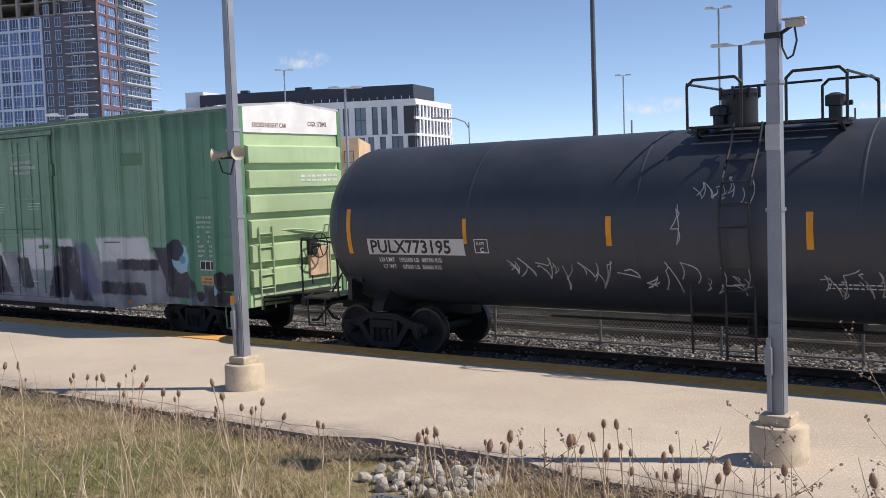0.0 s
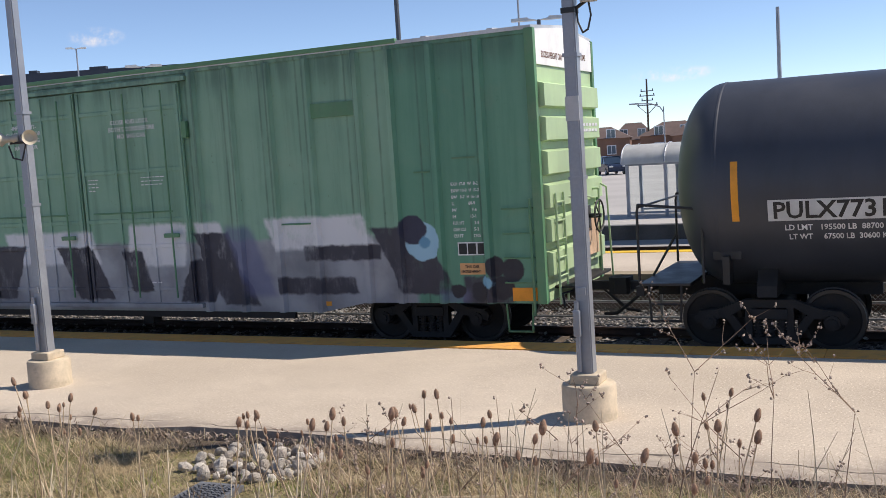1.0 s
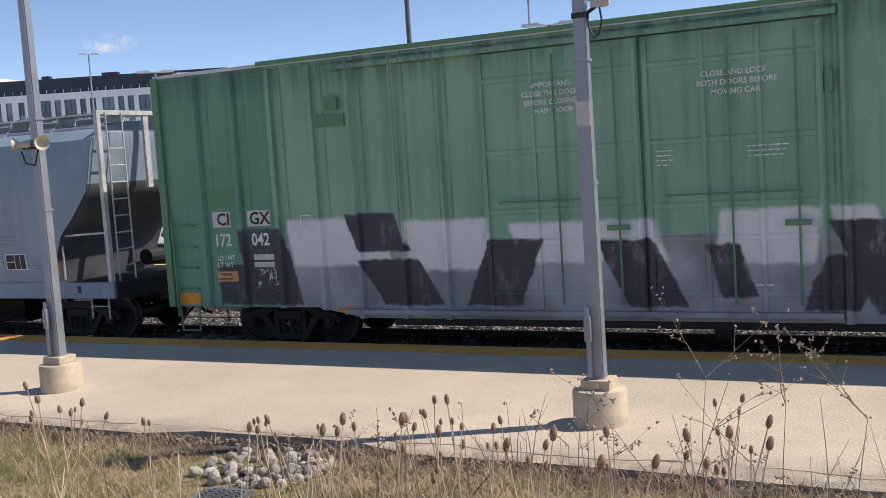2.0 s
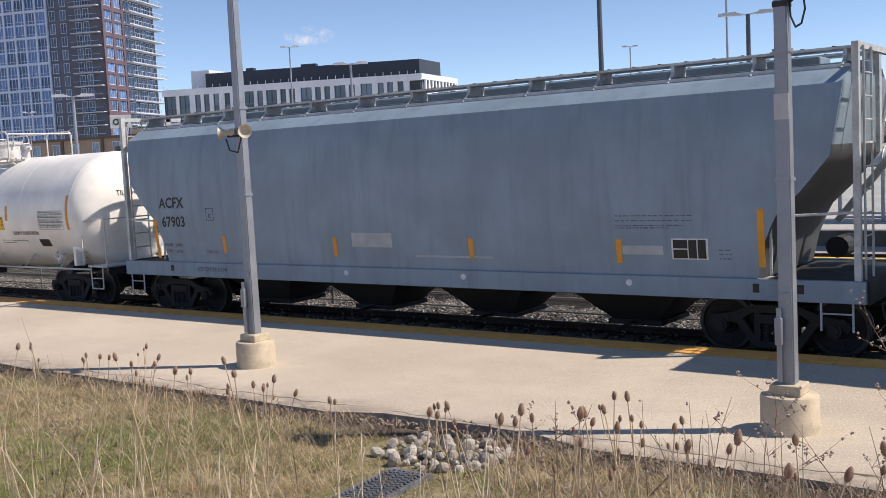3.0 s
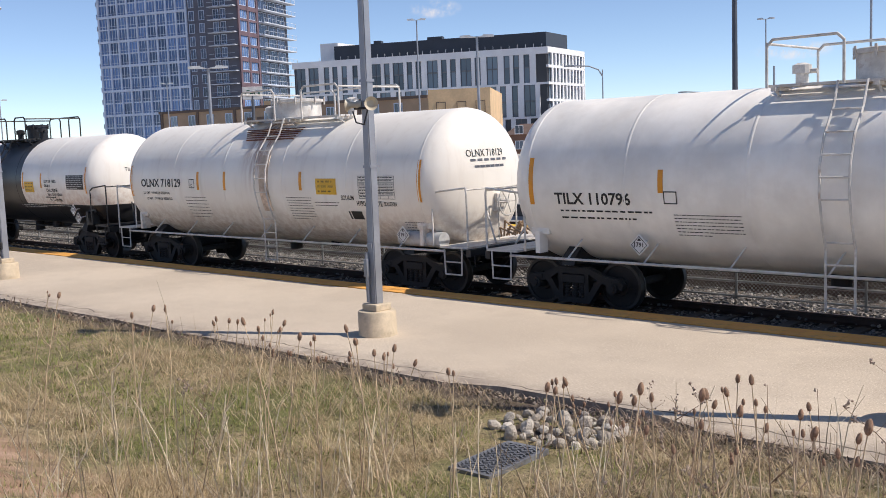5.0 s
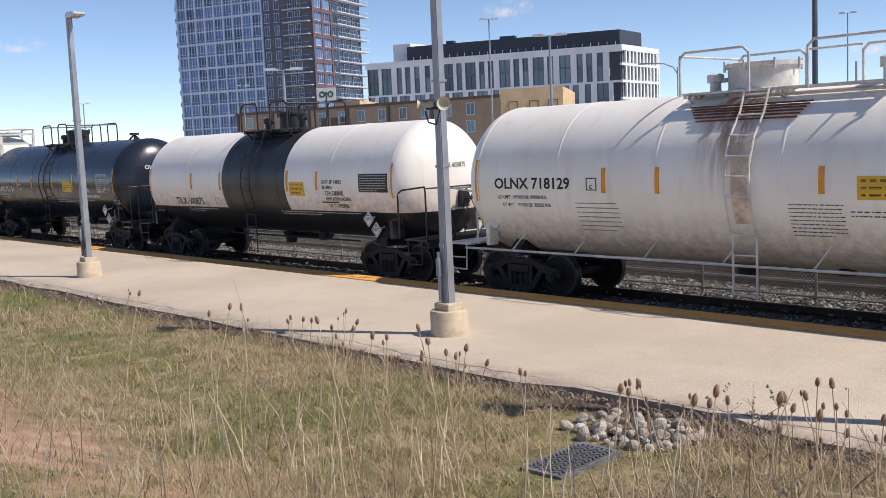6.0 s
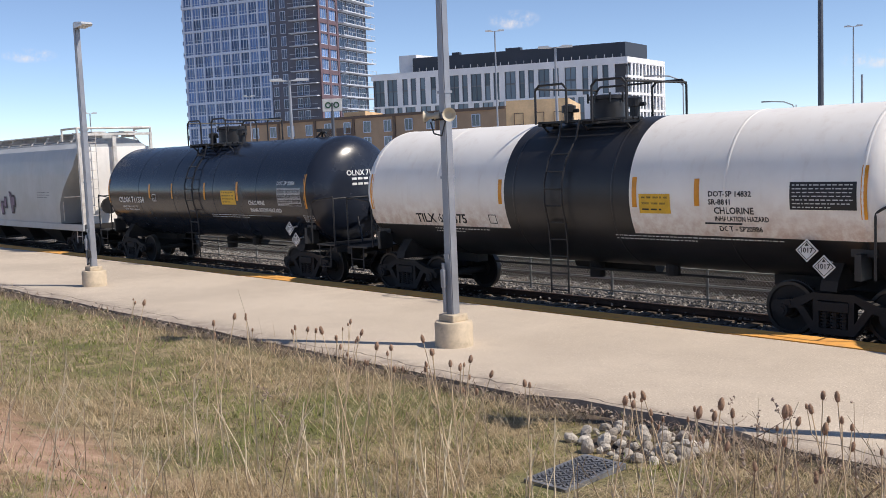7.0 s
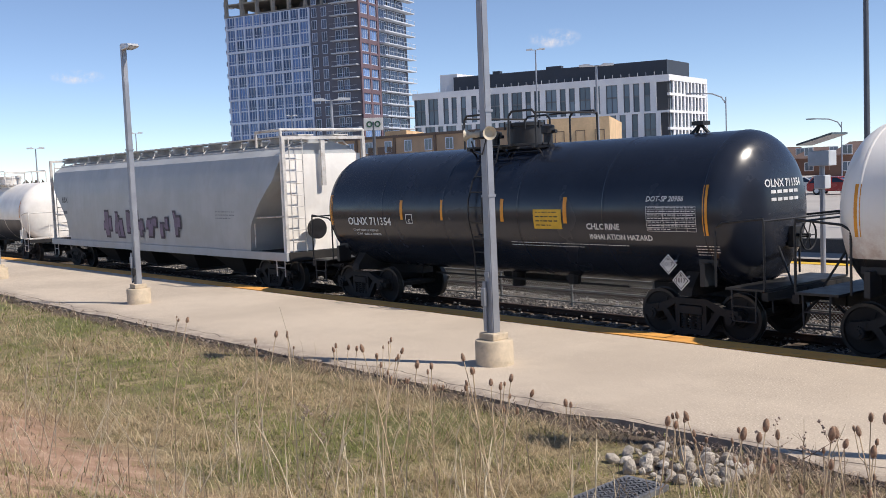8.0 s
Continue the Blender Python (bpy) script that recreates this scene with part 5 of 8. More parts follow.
    plate_box(car, -7.3, -6.86, 1.32, 1.42, Fr, M["plate_white"], "number_panel")
    for x in (-8.15, 7.78):
        plate_box(car, x, x + 0.47, 1.06, 1.25, Fr, M["sign_peach"], "notice_plate", "peach notice plate")
        lettering("THIS CAR", x + 0.09, up(1.17), 0.065, flat(-W - 0.01), k, car, 0.9)
        lettering("EXCESS HEIGHT", x + 0.04, up(1.09), 0.06, flat(-W - 0.01), k, car, 0.75)
    scrawl(car, -7.32, -6.75, 0.95, 1.28, Fr, w, 5, 77, 0.016)
    outline_box(car, -6.25, -6.02, 1.98, 2.25, Fr, w)
    lettering("F", -6.17, up(2.0), 0.12, Fr, w, car)
    rows = ["EXH 17-0  W  8-2", "EXW 10-8  H 15-2", "EW   9-7  H 16-10", "IL              60-9", "IW               9-6", "IH              13-1", "FLR HT          3-8", "CAP CU        5-3", "CU FT          7505"]
    for i, t in enumerate(rows):
        lettering(t, 7.70, up(2.54 - 0.1075 * i), 0.075, Fr, w, car, 0.85)
    bm = new_bm()
    patch(bm, 7.76, 8.26, up(1.38), up(1.60), Fr, 0.004, 1)
    part("decal", bm, w, car)
    bm = new_bm()
    for a, b in ((7.78, 7.92), (7.94, 8.08), (8.11, 8.24)):
        patch(bm, a, b, up(1.40), up(1.58), Fr, 0.009, 1)
    part("decal_squares", bm, k, car)
    for x0, x1, z0, z1 in ((8.67, 9.1, 0.62, 0.84), (-9.05, -8.58, 0.62, 0.84), (5.05, 5.3, 0.52, 0.6), (0.9, 1.25, 0.46, 0.52), (-5.6, -5.2, 0.50, 0.58)):
        bm = new_bm()
        patch(bm, x0, x1, up(z0), up(z1), flat(-W - 0.0), 0.012, 1)
        part("reflector_strip", bm, M["orange_strip"], car, "amber reflective panel")
    D = flat(-W - 0.102)
    for i, t in enumerate(["CLOSE AND LOCK", "BOTH DOORS BEFORE", "MOVING CAR"]):
        lettering(t, 0.72 + (0.06, 0.0, 0.2)[i], up(4.03 - 0.135 * i), 0.115, D, w, car, 0.95)
    for i, t in enumerate(["-IMPORTANT-", "CLOSE THIS DOOR", "BEFORE CLOSING", "MAIN DOOR"]):
        lettering(t, -1.95 + (0.15, 0.0, 0.03, 0.2)[i], up(4.1 - 0.135 * i), 0.115, D, w, car, 0.95)
    small_print(car, D, w, [(1.4, 1.95, 3.0, 3, 0.03, 0.07), (0.1, 0.35, 3.0, 4, 0.03, 0.07), (1.45, 1.75, 0.98, 1, 0.04, 0.07)])
    E1 = lambda y, z: L + 0.045
    lettering("EXCESS HEIGHT CAR", -1.25, H - 0.58, 0.14, F, M["rust"], car, 0.8, end=E1)
    lettering("CIGX 172042", 0.5, H - 0.52, 0.15, F, M["rust"], car, 0.75, end=E1)
    bm = new_bm()
    for z in (3.62, 3.52):
        for j in range(7):
            y = 0.1 + 0.18 * j
            bm.faces.new([bm.verts.new((L + 0.156, yy, zz)) for yy, zz in ((y, z), (y + 0.14, z), (y + 0.14, z + 0.05), (y, z + 0.05))])
    part("small_print", bm, w, car)


M["sign_peach"] = plain("peach_sign_paint", (0.66, 0.36, 0.16), 0.6, 0, 0.15, 4, 50, 0.1)


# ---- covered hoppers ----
# grimy sheet, with the shade under the overhanging end put into its colour
M["slope_shade_grime"] = plain("shaded_grimy_slope_sheet", (0.085, 0.09, 0.10), 0.7, 0, 0.3, 2, 40, 0.2)

def covered_hopper(name, label, xc, L, section, ends, paint, fit, truck_x, sill, posts, roof_top, slope=None):
    """section: (half width, world height) from the sill up to the roof's crest; ends: (height, half length) of the side sheet."""
    car = new_car(name, label, xc, "hopper car")

    def reach(z):
        return float(np.interp(z, [e[0] for e in ends], [e[1] for e in ends]))

    def surf(x, z):
        return -float(np.interp(z - up(0), [p[1] for p in section], [p[0] for p in section]))
    fine = []
    for (a, b), (c, d) in zip(section, section[1:]):
        fine += [(a + (c - a) * i / 4, b + (d - b) * i / 4) for i in range(4)]
    fine.append(section[-1])
    bm = new_bm()
    rows = []
    for w, z in fine:
        e = reach(z)
        xs = [-e + 2 * e * i / 24 for i in range(25)]
        rows.append(([bm.verts.new((x, -w, up(z))) for x in xs], [bm.verts.new((x, w, up(z))) for x in xs]))
    for (a0, b0), (a1, b1) in zip(rows, rows[1:]):
        for i in range(24):
            bm.faces.new((a0[i], a0[i + 1], a1[i + 1], a1[i]))
            bm.faces.new((b0[i + 1], b0[i], b1[i], b1[i + 1]))
        for i, s in ((0, 1), (24, -1)):
            bm.faces.new((a0[i], a1[i], b1[i], b0[i]) if s > 0 else (b0[i], b1[i], a1[i], a0[i]))
    bm.faces.new(rows[0][0] + rows[0][1][::-1])
    bmesh.ops.recalc_face_normals(bm, faces=bm.faces[:])
    # end faces that slope inward take the second material, darkened for their shade
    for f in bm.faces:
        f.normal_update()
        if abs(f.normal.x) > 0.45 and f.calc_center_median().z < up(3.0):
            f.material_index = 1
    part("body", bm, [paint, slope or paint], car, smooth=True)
    eave = [p for p in section if p[1] < roof_top - 0.25][-1]
    for s in (-1, 1):
        bm = new_bm()
        box(bm, -reach(eave[1]), reach(eave[1]), s * eave[0] - 0.035, s * eave[0] + 0.035, up(eave[1]) - 0.05, up(eave[1]) + 0.03, 0.01)
        part("eave_angle", bm, fit, car, "pale eave angle along the roof")
    for s in (-1, 1):
        bm = new_bm()
        y = s * section[0][0]
        box(bm, -L, L, y - 0.06, y + 0.04, up(sill[0]), up(sill[1]), 0.008)
        box(bm, -L, L, y - s * 0.03 - 0.04, y + s * 0.05 + 0.04, up(sill[1]) - 0.03, up(sill[1]))
        part("side_sill", bm, paint, car)
    # roof walk on brackets, hatches under it
    bm = new_bm()
    for y in (-0.62, 0.62):
        box(bm, -L + 0.1, L - 0.1, y - 0.26, y + 0.26, up(roof_top) - 0.02, up(roof_top) + 0.02)
    n = int(L * 2 / 1.3)
    for i in range(n + 1):
        x = -L + 0.4 + (2 * L - 0.8) * i / n
        for y in (-0.62, 0.62):
            box(bm, x - 0.03, x + 0.03, y - 0.24, y + 0.24, up(roof_top) - 0.2, up(roof_top) - 0.02)
            rod(bm, (x, y * 1.2, up(roof_top) - 0.05), (x, y * 1.7, up(roof_top) - 0.32), 0.025, 6)
    part("roof_walk", bm, fit, car, "grating roof walk")
    bm = new_bm()
    for i in range(int(L * 2 / 0.45)):
        x = -L + 0.3 + i * 0.45
        for y in (-0.62, 0.62):
            box(bm, x - 0.02, x + 0.02, y - 0.265, y + 0.265, up(roof_top) + 0.018, up(roof_top) + 0.03)
    part("grating_bar", bm, M["steel_dark"], car)["kind"] = "stuff"
    bm = new_bm()
    box(bm, -L + 0.9, L - 0.9, -0.3, 0.3, up(roof_top) - 0.22, up(roof_top) - 0.05, 0.03)
    part("hatch_cover", bm, paint, car, "trough hatch cover")
    # end frames: corner posts, ladders, slope braces, decks
    for s in (-1, 1):
        bm = new_bm()
        top = up(eave[1]) + 0.3
        for y in (-1.42, 1.42):
            box(bm, s * (L - 0.12) - 0.045, s * (L - 0.12) + 0.045, y - 0.05, y + 0.05, up(sill[0]), top)
        box(bm, s * (L - 0.12) - 0.04, s * (L - 0.12) + 0.04, -1.46, 1.46, top - 0.09, top)
        e0, e1 = reach(section[0][1]), reach(eave[1])
        box(bm, s * (L - 0.13) - 0.03, s * (L - 0.13) + 0.03, -0.12, 0.02, up(2.9), top)
        prism(bm, [(s * (L - 0.12), up(2.9)), (s * (L - 0.2), up(2.98)), (s * (e0 + 0.4), up(1.75)), (s * (e0 + 0.5), up(1.7))], "y", 1.3, 1.4)
        rod(bm, (s * (e0 + 0.2), -1.42, up(1.1)), (s * (e0 + 0.2), -1.42, up(2.0)), 0.022, 6)
        rod(bm, (s * (e0 + 0.2), -1.42, up(2.0)), (s * (L - 0.12), -1.42, up(2.05)), 0.022, 6)
        part("end_frame", bm, fit, car, "open end frame of posts and braces")
        bm = new_bm()
        ladder(bm, s * (L - 0.62), s * (L - 0.18), -1.5, up(0.3), up(0.95))
        part("ladder", bm, fit, car, "corner step ladder")
        bm = new_bm()
        for y in (-1.25, -0.8):
            rod(bm, (s * (L - 0.06), y, up(sill[1])), (s * (L - 0.06), y, top - 0.05), 0.018, 6)
        for i in range(9):
            rod(bm, (s * (L - 0.06), -1.25, up(sill[1]) + 0.3 + 0.34 * i), (s * (L - 0.06), -0.8, up(sill[1]) + 0.3 + 0.34 * i), 0.014, 6)
        pipe(bm, [(s * (L - 0.02), 0.7, up(1.2)), (s * (L - 0.02), 0.7, up(2.1)), (s * (L - 0.02), 1.3, up(2.1)), (s * (L - 0.02), 1.3, up(1.2))], 0.018)
        part("end_ladder", bm, fit, car)
        bm = new_bm()
        box(bm, min(s * (e0 + 0.1), s * L), max(s * (e0 + 0.1), s * L), -1.4, 1.4, up(sill[1]) - 0.06, up(sill[1]) - 0.02)
        box(bm, s * (L - 0.02) - 0.05, s * (L - 0.02) + 0.05, -1.45, 1.45, up(sill[0]) - 0.02, up(sill[1]))
        rod(bm, (s * (L - 0.9), 0.5, up(1.35)), (s * (L - 0.9), 1.2, up(1.35)), 0.18, 12)
        part("end_deck", bm, M["steel_dark"], car)
    # discharge gates
    n = 4
    for i in range(n):
        x = (-1.5 + i) * truck_x * 0.42
        bm = new_bm()
        v0 = [bm.verts.new((x + a * 1.15, b * 1.2, up(sill[0]) + 0.15)) for a, b in ((-1, -1), (1, -1), (1, 1), (-1, 1))]
        v1 = [bm.verts.new((x + a * 0.42, b * 0.55, 0.36)) for a, b in ((-1, -1), (1, -1), (1, 1), (-1, 1))]
        for j in range(4):
            bm.faces.new((v0[j], v0[(j + 1) % 4], v1[(j + 1) % 4], v1[j]))
        bm.faces.new(v1)
        bm.faces.new(v0[::-1])
        bmesh.ops.recalc_face_normals(bm, faces=bm.faces[:])
        box(bm, x - 0.5, x + 0.5, -0.6, 0.6, 0.27, 0.36, 0.01)
        rod(bm, (x, -1.3, 0.32), (x, 1.3, 0.32), 0.03, 8)
        part("discharge_gate", bm, M["steel_dark"], car, "tapered discharge hopper")
    bm = new_bm()
    box(bm, -L, L, -0.18, 0.18, 0.72, 0.95)
    part("centre_sill", bm, M["steel_dark"], car)
    running_gear(car, truck_x, L + 0.1)
    hand_brake(car, L + 0.12, 0.9, up(1.75), M["steel_dark"], 0.28)
    return car, surf


def build_grey_hopper():
    c = 42.8
    car, surf0 = covered_hopper("hopper_car", "blue-grey centre-flow covered hopper car", -45.19, 8.3,
                                [(1.46, 1.02), (1.52, 1.5), (1.56, 2.2), (1.56, 2.9), (1.51, 3.5), (1.42, 3.94), (1.0, 4.2), (0.4, 4.3), (0.02, 4.32)],
                                [(1.0, 6.75), (1.5, 6.85), (2.0, 7.05), (2.4, 7.45), (2.9, 7.85), (3.9, 8.0), (4.3, 8.0)], M["hopper_grey"], M["pale_fitting"], 6.9, (0.72, 1.05), 4, 4.48, M["slope_shade_grime"])
    prof = [(1.46, 1.02), (1.52, 1.5), (1.56, 2.2), (1.56, 2.9), (1.51, 3.5), (1.42, 3.94)]

    def surf(x, z):
        return -float(np.interp(z + RAIL_Z, [p[1] for p in prof], [p[0] for p in prof]))
    k = M["black_mark"]
    lettering("ACFX", -49.66 + c, up(2.32), 0.34, surf, k, car, 0.95)
    lettering("67903", -49.62 + c, up(1.88), 0.34, surf, k, car, 0.95)
    outline_box(car, -48.1 + c, -47.86 + c, 2.02, 2.3, surf, k, 0.012)
    lettering("C", -48.03 + c, up(2.08), 0.12, surf, k, car)
    lettering("LD LMT    200900", -49.6 + c, up(1.42), 0.1, surf, M["faded_ink"], car, 0.8)
    lettering("LT WT      62100", -49.6 + c, up(1.27), 0.1, surf, M["faded_ink"], car, 0.8)
    lettering("NEW 5-90", -48.2 + c, up(1.27), 0.1, surf, M["faded_ink"], car, 0.8)
    lettering("ACF CENTER FLOW", -48.55 + c, up(0.86), 0.13, flat(-1.52), M["faded_ink"], car, 0.85)
    for x, z, h in ((-35.95, 1.68, 0.45), (-38.26, 1.45, 0.2), (-41.15, 1.45, 0.2), (-44.4, 1.46, 0.2), (-47.6, 1.48, 0.2), (-49.85, 1.59, 0.45)):
        bm = new_bm()
        patch(bm, x + c - 0.05, x + c + 0.05, up(z) - h, up(z) + h, surf, 0.006, 6, skew=0.0)
        part("reflector_strip", bm, M["orange_strip"], car, "amber reflective strip")
    plate_box(car, -37.36 + c, -36.77 + c, 1.33, 1.67, surf, M["white_mark"], "decal", "white-framed black decal")
    for a, b, z0, z1 in ((-37.33, -37.1, 1.35, 1.49), (-37.08, -36.95, 1.35, 1.65), (-36.93, -36.8, 1.35, 1.65), (-37.33, -37.1, 1.51, 1.65)):
        bm = new_bm()
        patch(bm, a + c, b + c, up(z0), up(z1), surf, 0.012)
        part("decal_square", bm, k, car)
    for x0, x1, z0, z1 in ((-43.95, -42.95, 1.46, 1.75), (-42.4, -40.7, 1.28, 1.32), (-38.2, -37.5, 1.4, 1.55)):
        plate_box(car, x0 + c, x1 + c, z0, z1, surf, M["patch_pale"], "paint_patch", "pale painted-over patch")
    small_print(car, surf, M["faded_ink"], [(-38.3 + c, -37.0 + c, 2.05, 3, 0.03, 0.08), (-38.3 + c, -36.8 + c, 1.85, 1, 0.03, 0.08), (-36.6 + c, -36.4 + c, 1.5, 3, 0.03, 0.07)])
    for x in (-44.15, -41.35, -38.1, -46.9):
        bm = new_bm()
        prism(bm, [(x + c + 0.055 * math.cos(a), up(0.93) + 0.055 * math.sin(a)) for a in [2 * math.pi * i / 14 for i in range(14)]], "y", -1.528, -1.52)
        part("white_roundel", bm, M["white_mark"], car)
    for x in (-36.05, -35.4, -49.4):
        bm = new_bm()
        box(bm, x + c - 0.05, x + c + 0.05, -1.53, -1.50, up(0.84), up(0.98), 0.01)
        part("sill_pocket", bm, k, car)


def build_light_hopper():
    c = 118.75
    prof = [(1.48, 0.98), (1.54, 1.6), (1.56, 2.3), (1.55, 2.9), (1.48, 3.4), (1.36, 3.82)]
    car, s0 = covered_hopper("hopper_car", "light grey covered hopper car with purple spray-paint lettering", -123.98, 9.4,
                             prof + [(1.0, 4.06), (0.4, 4.2), (0.02, 4.22)],
                             [(0.9, 7.3), (1.8, 7.5), (2.4, 8.0), (3.1, 8.8), (3.8, 9.1), (4.3, 9.1)], M["hopper_light"], M["white_fitting"], 7.9, (0.76, 1.0), 4, 4.4)

    def surf(x, z):
        return -float(np.interp(z + RAIL_Z, [p[1] for p in prof], [p[0] for p in prof]))
    lettering("FLRX", -126.6 + c, up(2.55), 0.3, surf, M["black_mark"], car, 0.9)
    bm = new_bm()
    text_bars(bm, -126.5 + c, -125.6 + c, up(2.2), 1, 0.2, 0.2, surf, 3)
    part("number_bars", bm, M["faded_ink"], car)
    # bulging spray-paint letters as overlapping filled strokes
    rnd = random.Random(21)
    for m, grow in ((M["graf_dark"], 0.0), (M["graf_purple"], 0.08)):
        bm = new_bm()
        rnd = random.Random(21)
        for i in range(7):
            x = -122.2 + c + i * 0.95
            for j in range(4):
                a, b = x + rnd.uniform(-0.2, 0.5), x + rnd.uniform(0.2, 0.9)
                z0, z1 = 1.15 + rnd.uniform(0, 0.5), 2.15 + rnd.uniform(-0.35, 0.1)
                wd = rnd.uniform(0.22, 0.5) - grow
                patch(bm, a, a + wd, up(z0 + grow), up(z1 - grow), surf, 0.007 + grow * 0.05 + 0.0012 * (i * 3 + j), 6, skew=(b - a - 0.4) * 0.6)
        part("spray_lettering", bm, m, car, "dark purple spray-paint lettering")
    small_print(car, surf, M["faded_ink"], [(-113.4 + c, -112.2 + c, 2.2, 3, 0.04, 0.1)])
    bm = new_bm()
    rod(bm, (9.4, -0.5, up(1.65)), (9.52, -0.5, up(1.65)), 0.3, 20)
    part("brake_housing", bm, M["black_mark"], car)
    # white box frame over the end and its plate
    bm = new_bm()
    pipe(bm, [(9.25, -1.45, up(3.9)), (9.25, -1.45, up(4.55)), (9.25, 1.45, up(4.55)), (9.25, 1.45, up(3.9))], 0.045)
    pipe(bm, [(7.9, -1.45, up(4.1)), (7.9, -1.45, up(4.55)), (9.25, -1.45, up(4.55))], 0.04)
    pipe(bm, [(7.9, 1.45, up(4.1)), (7.9, 1.45, up(4.55)), (9.25, 1.45, up(4.55))], 0.04)
    part("roof_guard", bm, M["white_fitting"], car, "white tube guard at the roof end")
    bm = new_bm()
    box(bm, 9.05, 9.13, -1.4, 1.4, up(1.0), up(3.85))
    part("end_sheet", bm, M["white_paint"], car, "white end sheet")


M["patch_pale"] = plain("pale_over_paint", (0.42, 0.44, 0.46), 0.6, 0, 0.15, 3, 50, 0.05)
M["graf_dark"] = plain("dark_spray_paint", (0.06, 0.045, 0.07), 0.6, 0, 0.3, 3, 50, 0.05)
M["graf_purple"] = plain("purple_spray_paint", (0.18, 0.13, 0.2), 0.6, 0, 0.3, 3, 50, 0.05)

build_black_graffiti_tank()
build_boxcar()
build_grey_hopper()
build_white_tank_a()
build_white_tank_b()
build_banded_tank()
build_navy_tank()
build_light_hopper()
build_far_white_tank()


def lengthen(car, k):
    """Sets a car to its true length: bodies grow along the track, wheels and couplers only move."""
    for ob in car.children_recursive:
        if ob.name.split(".")[0] in ("truck", "coupler"):
            ob.location.x *= k
        elif ob.name.split(".")[0] != "wheelset":
            ob.location.x *= k
            ob.data.transform(Matrix.Diagonal((k, 1, 1, 1)))


for car, xc in TRAIN:
    lengthen(car, 1.023 if car.name == "boxcar" else 1.035)


# ---- platform lamps ----
def platform_lamp(x, y, head_turn=0.0, speakers=False, cctv=False, low_box=False):
    e = thing("lamp_post", "grey square steel lamp post on concrete base" + (" with loudspeaker horns" if speakers else " with white camera" if cctv else ""), "lamp post", pose(x, y, 0), "lamp posts on the platform")
    bm = new_bm()
    lathe(bm, [(-0.3, 0.31), (0.37, 0.31), (0.40, 0.295), (0.405, 0.27)], "z", 32)
    part("base", bm, M["concrete_base"], e, "round cast concrete base", True)
    bm = new_bm()
    box(bm, -0.17, 0.17, -0.17, 0.17, 0.40, 0.52, 0.02)
    part("base_cover", bm, M["concrete_base"], e)
    bm = new_bm()
    a, b = 0.082, 0.064
    v0 = [bm.verts.new((i * a, j * a, 0.52)) for i, j in ((-1, -1), (1, -1), (1, 1), (-1, 1))]
    v1 = [bm.verts.new((i * b, j * b, 6.75)) for i, j in ((-1, -1), (1, -1), (1, 1), (-1, 1))]
    for i in range(4):
        bm.faces.new((v0[i], v0[(i + 1) % 4], v1[(i + 1) % 4], v1[i]))
    bm.faces.new(v1)
    bmesh.ops.bevel(bm, geom=bm.edges[:], offset=0.014, segments=2, affect="EDGES")
    part("pole", bm, M["galv"], e)
    bm = new_bm()
    rod(bm, (0.02, 0, 6.7), (0.2, 0, 6.72), 0.035, 10)
    prism(bm, [(0.12, 6.66), (0.2, 6.64), (0.62, 6.66), (0.68, 6.70), (0.6, 6.76), (0.2, 6.80), (0.12, 6.76)], "y", -0.14, 0.14)
    h = part("luminaire", bm, M["lamp_head"], e, "flat pale luminaire head")
    h.matrix_basis = pose(0, 0, 0, 0, 0, head_turn)
    bm = new_bm()
    rod(bm, (-0.06, -0.12, 0.55), (-0.06, -0.12, 1.35), 0.028, 8)
    box(bm, -0.1, -0.02, -0.16, -0.09, 0.95, 1.25, 0.015)
    box(bm, -0.05, 0.05, -0.112, -0.095, 1.42, 1.5, 0.003)
    part("conduit", bm, M["galv"], e)
    for z in (2.7, 4.05):
        bm = new_bm()
        box(bm, -0.085, 0.085, -0.085, 0.085, z, z + 0.04)
        part("band", bm, M["galv"], e)
    if speakers:
        for s, tilt in ((-1, 195), (1, -35)):
            bm = new_bm()
            lathe(bm, [(0.0, 0.05), (0.10, 0.055), (0.13, 0.06), (0.18, 0.085), (0.21, 0.12), (0.22, 0.128), (0.21, 0.115), (0.15, 0.07), (0.14, 0.02)], "y", 24)
            rod(bm, (0, -0.08, 0), (0, 0.02, 0), 0.075, 14)
            sp = part("horn", bm, M["horn"], e, "beige loudspeaker horn", True)
            sp.matrix_basis = pose(s * 0.13, -0.09, 3.70, 0, 0, 180 + s * 58) @ Matrix.Diagonal((0.85, 0.85, 0.85, 1))
        bm = new_bm()
        rod(bm, (-0.2, -0.1, 3.64), (0.2, -0.1, 3.64), 0.018, 8)
        pipe(bm, [(-0.2, -0.14, 3.6), (-0.1, -0.17, 3.42), (0.08, -0.17, 3.38), (0.14, -0.14, 3.6), (0.05, -0.12, 3.75)], 0.012, 6)
        part("speaker_bracket", bm, M["black_fitting"], e, "dark bracket and looped cables")
    if cctv:
        bm = new_bm()
        box(bm, 0.13, 0.31, -0.045, 0.045, 4.62, 4.70, 0.012)
        rod(bm, (0.30, 0, 4.66), (0.335, 0, 4.66), 0.032, 12)
        box(bm, 0.10, 0.33, -0.055, 0.055, 4.70, 4.715)
        part("camera_housing", bm, M["white_fitting"], e, "white camera housing")
        bm = new_bm()
        rod(bm, (0.06, 0, 4.56), (0.18, 0, 4.63), 0.02, 8)
        box(bm, -0.078, 0.078, -0.078, 0.078, 4.52, 4.58)
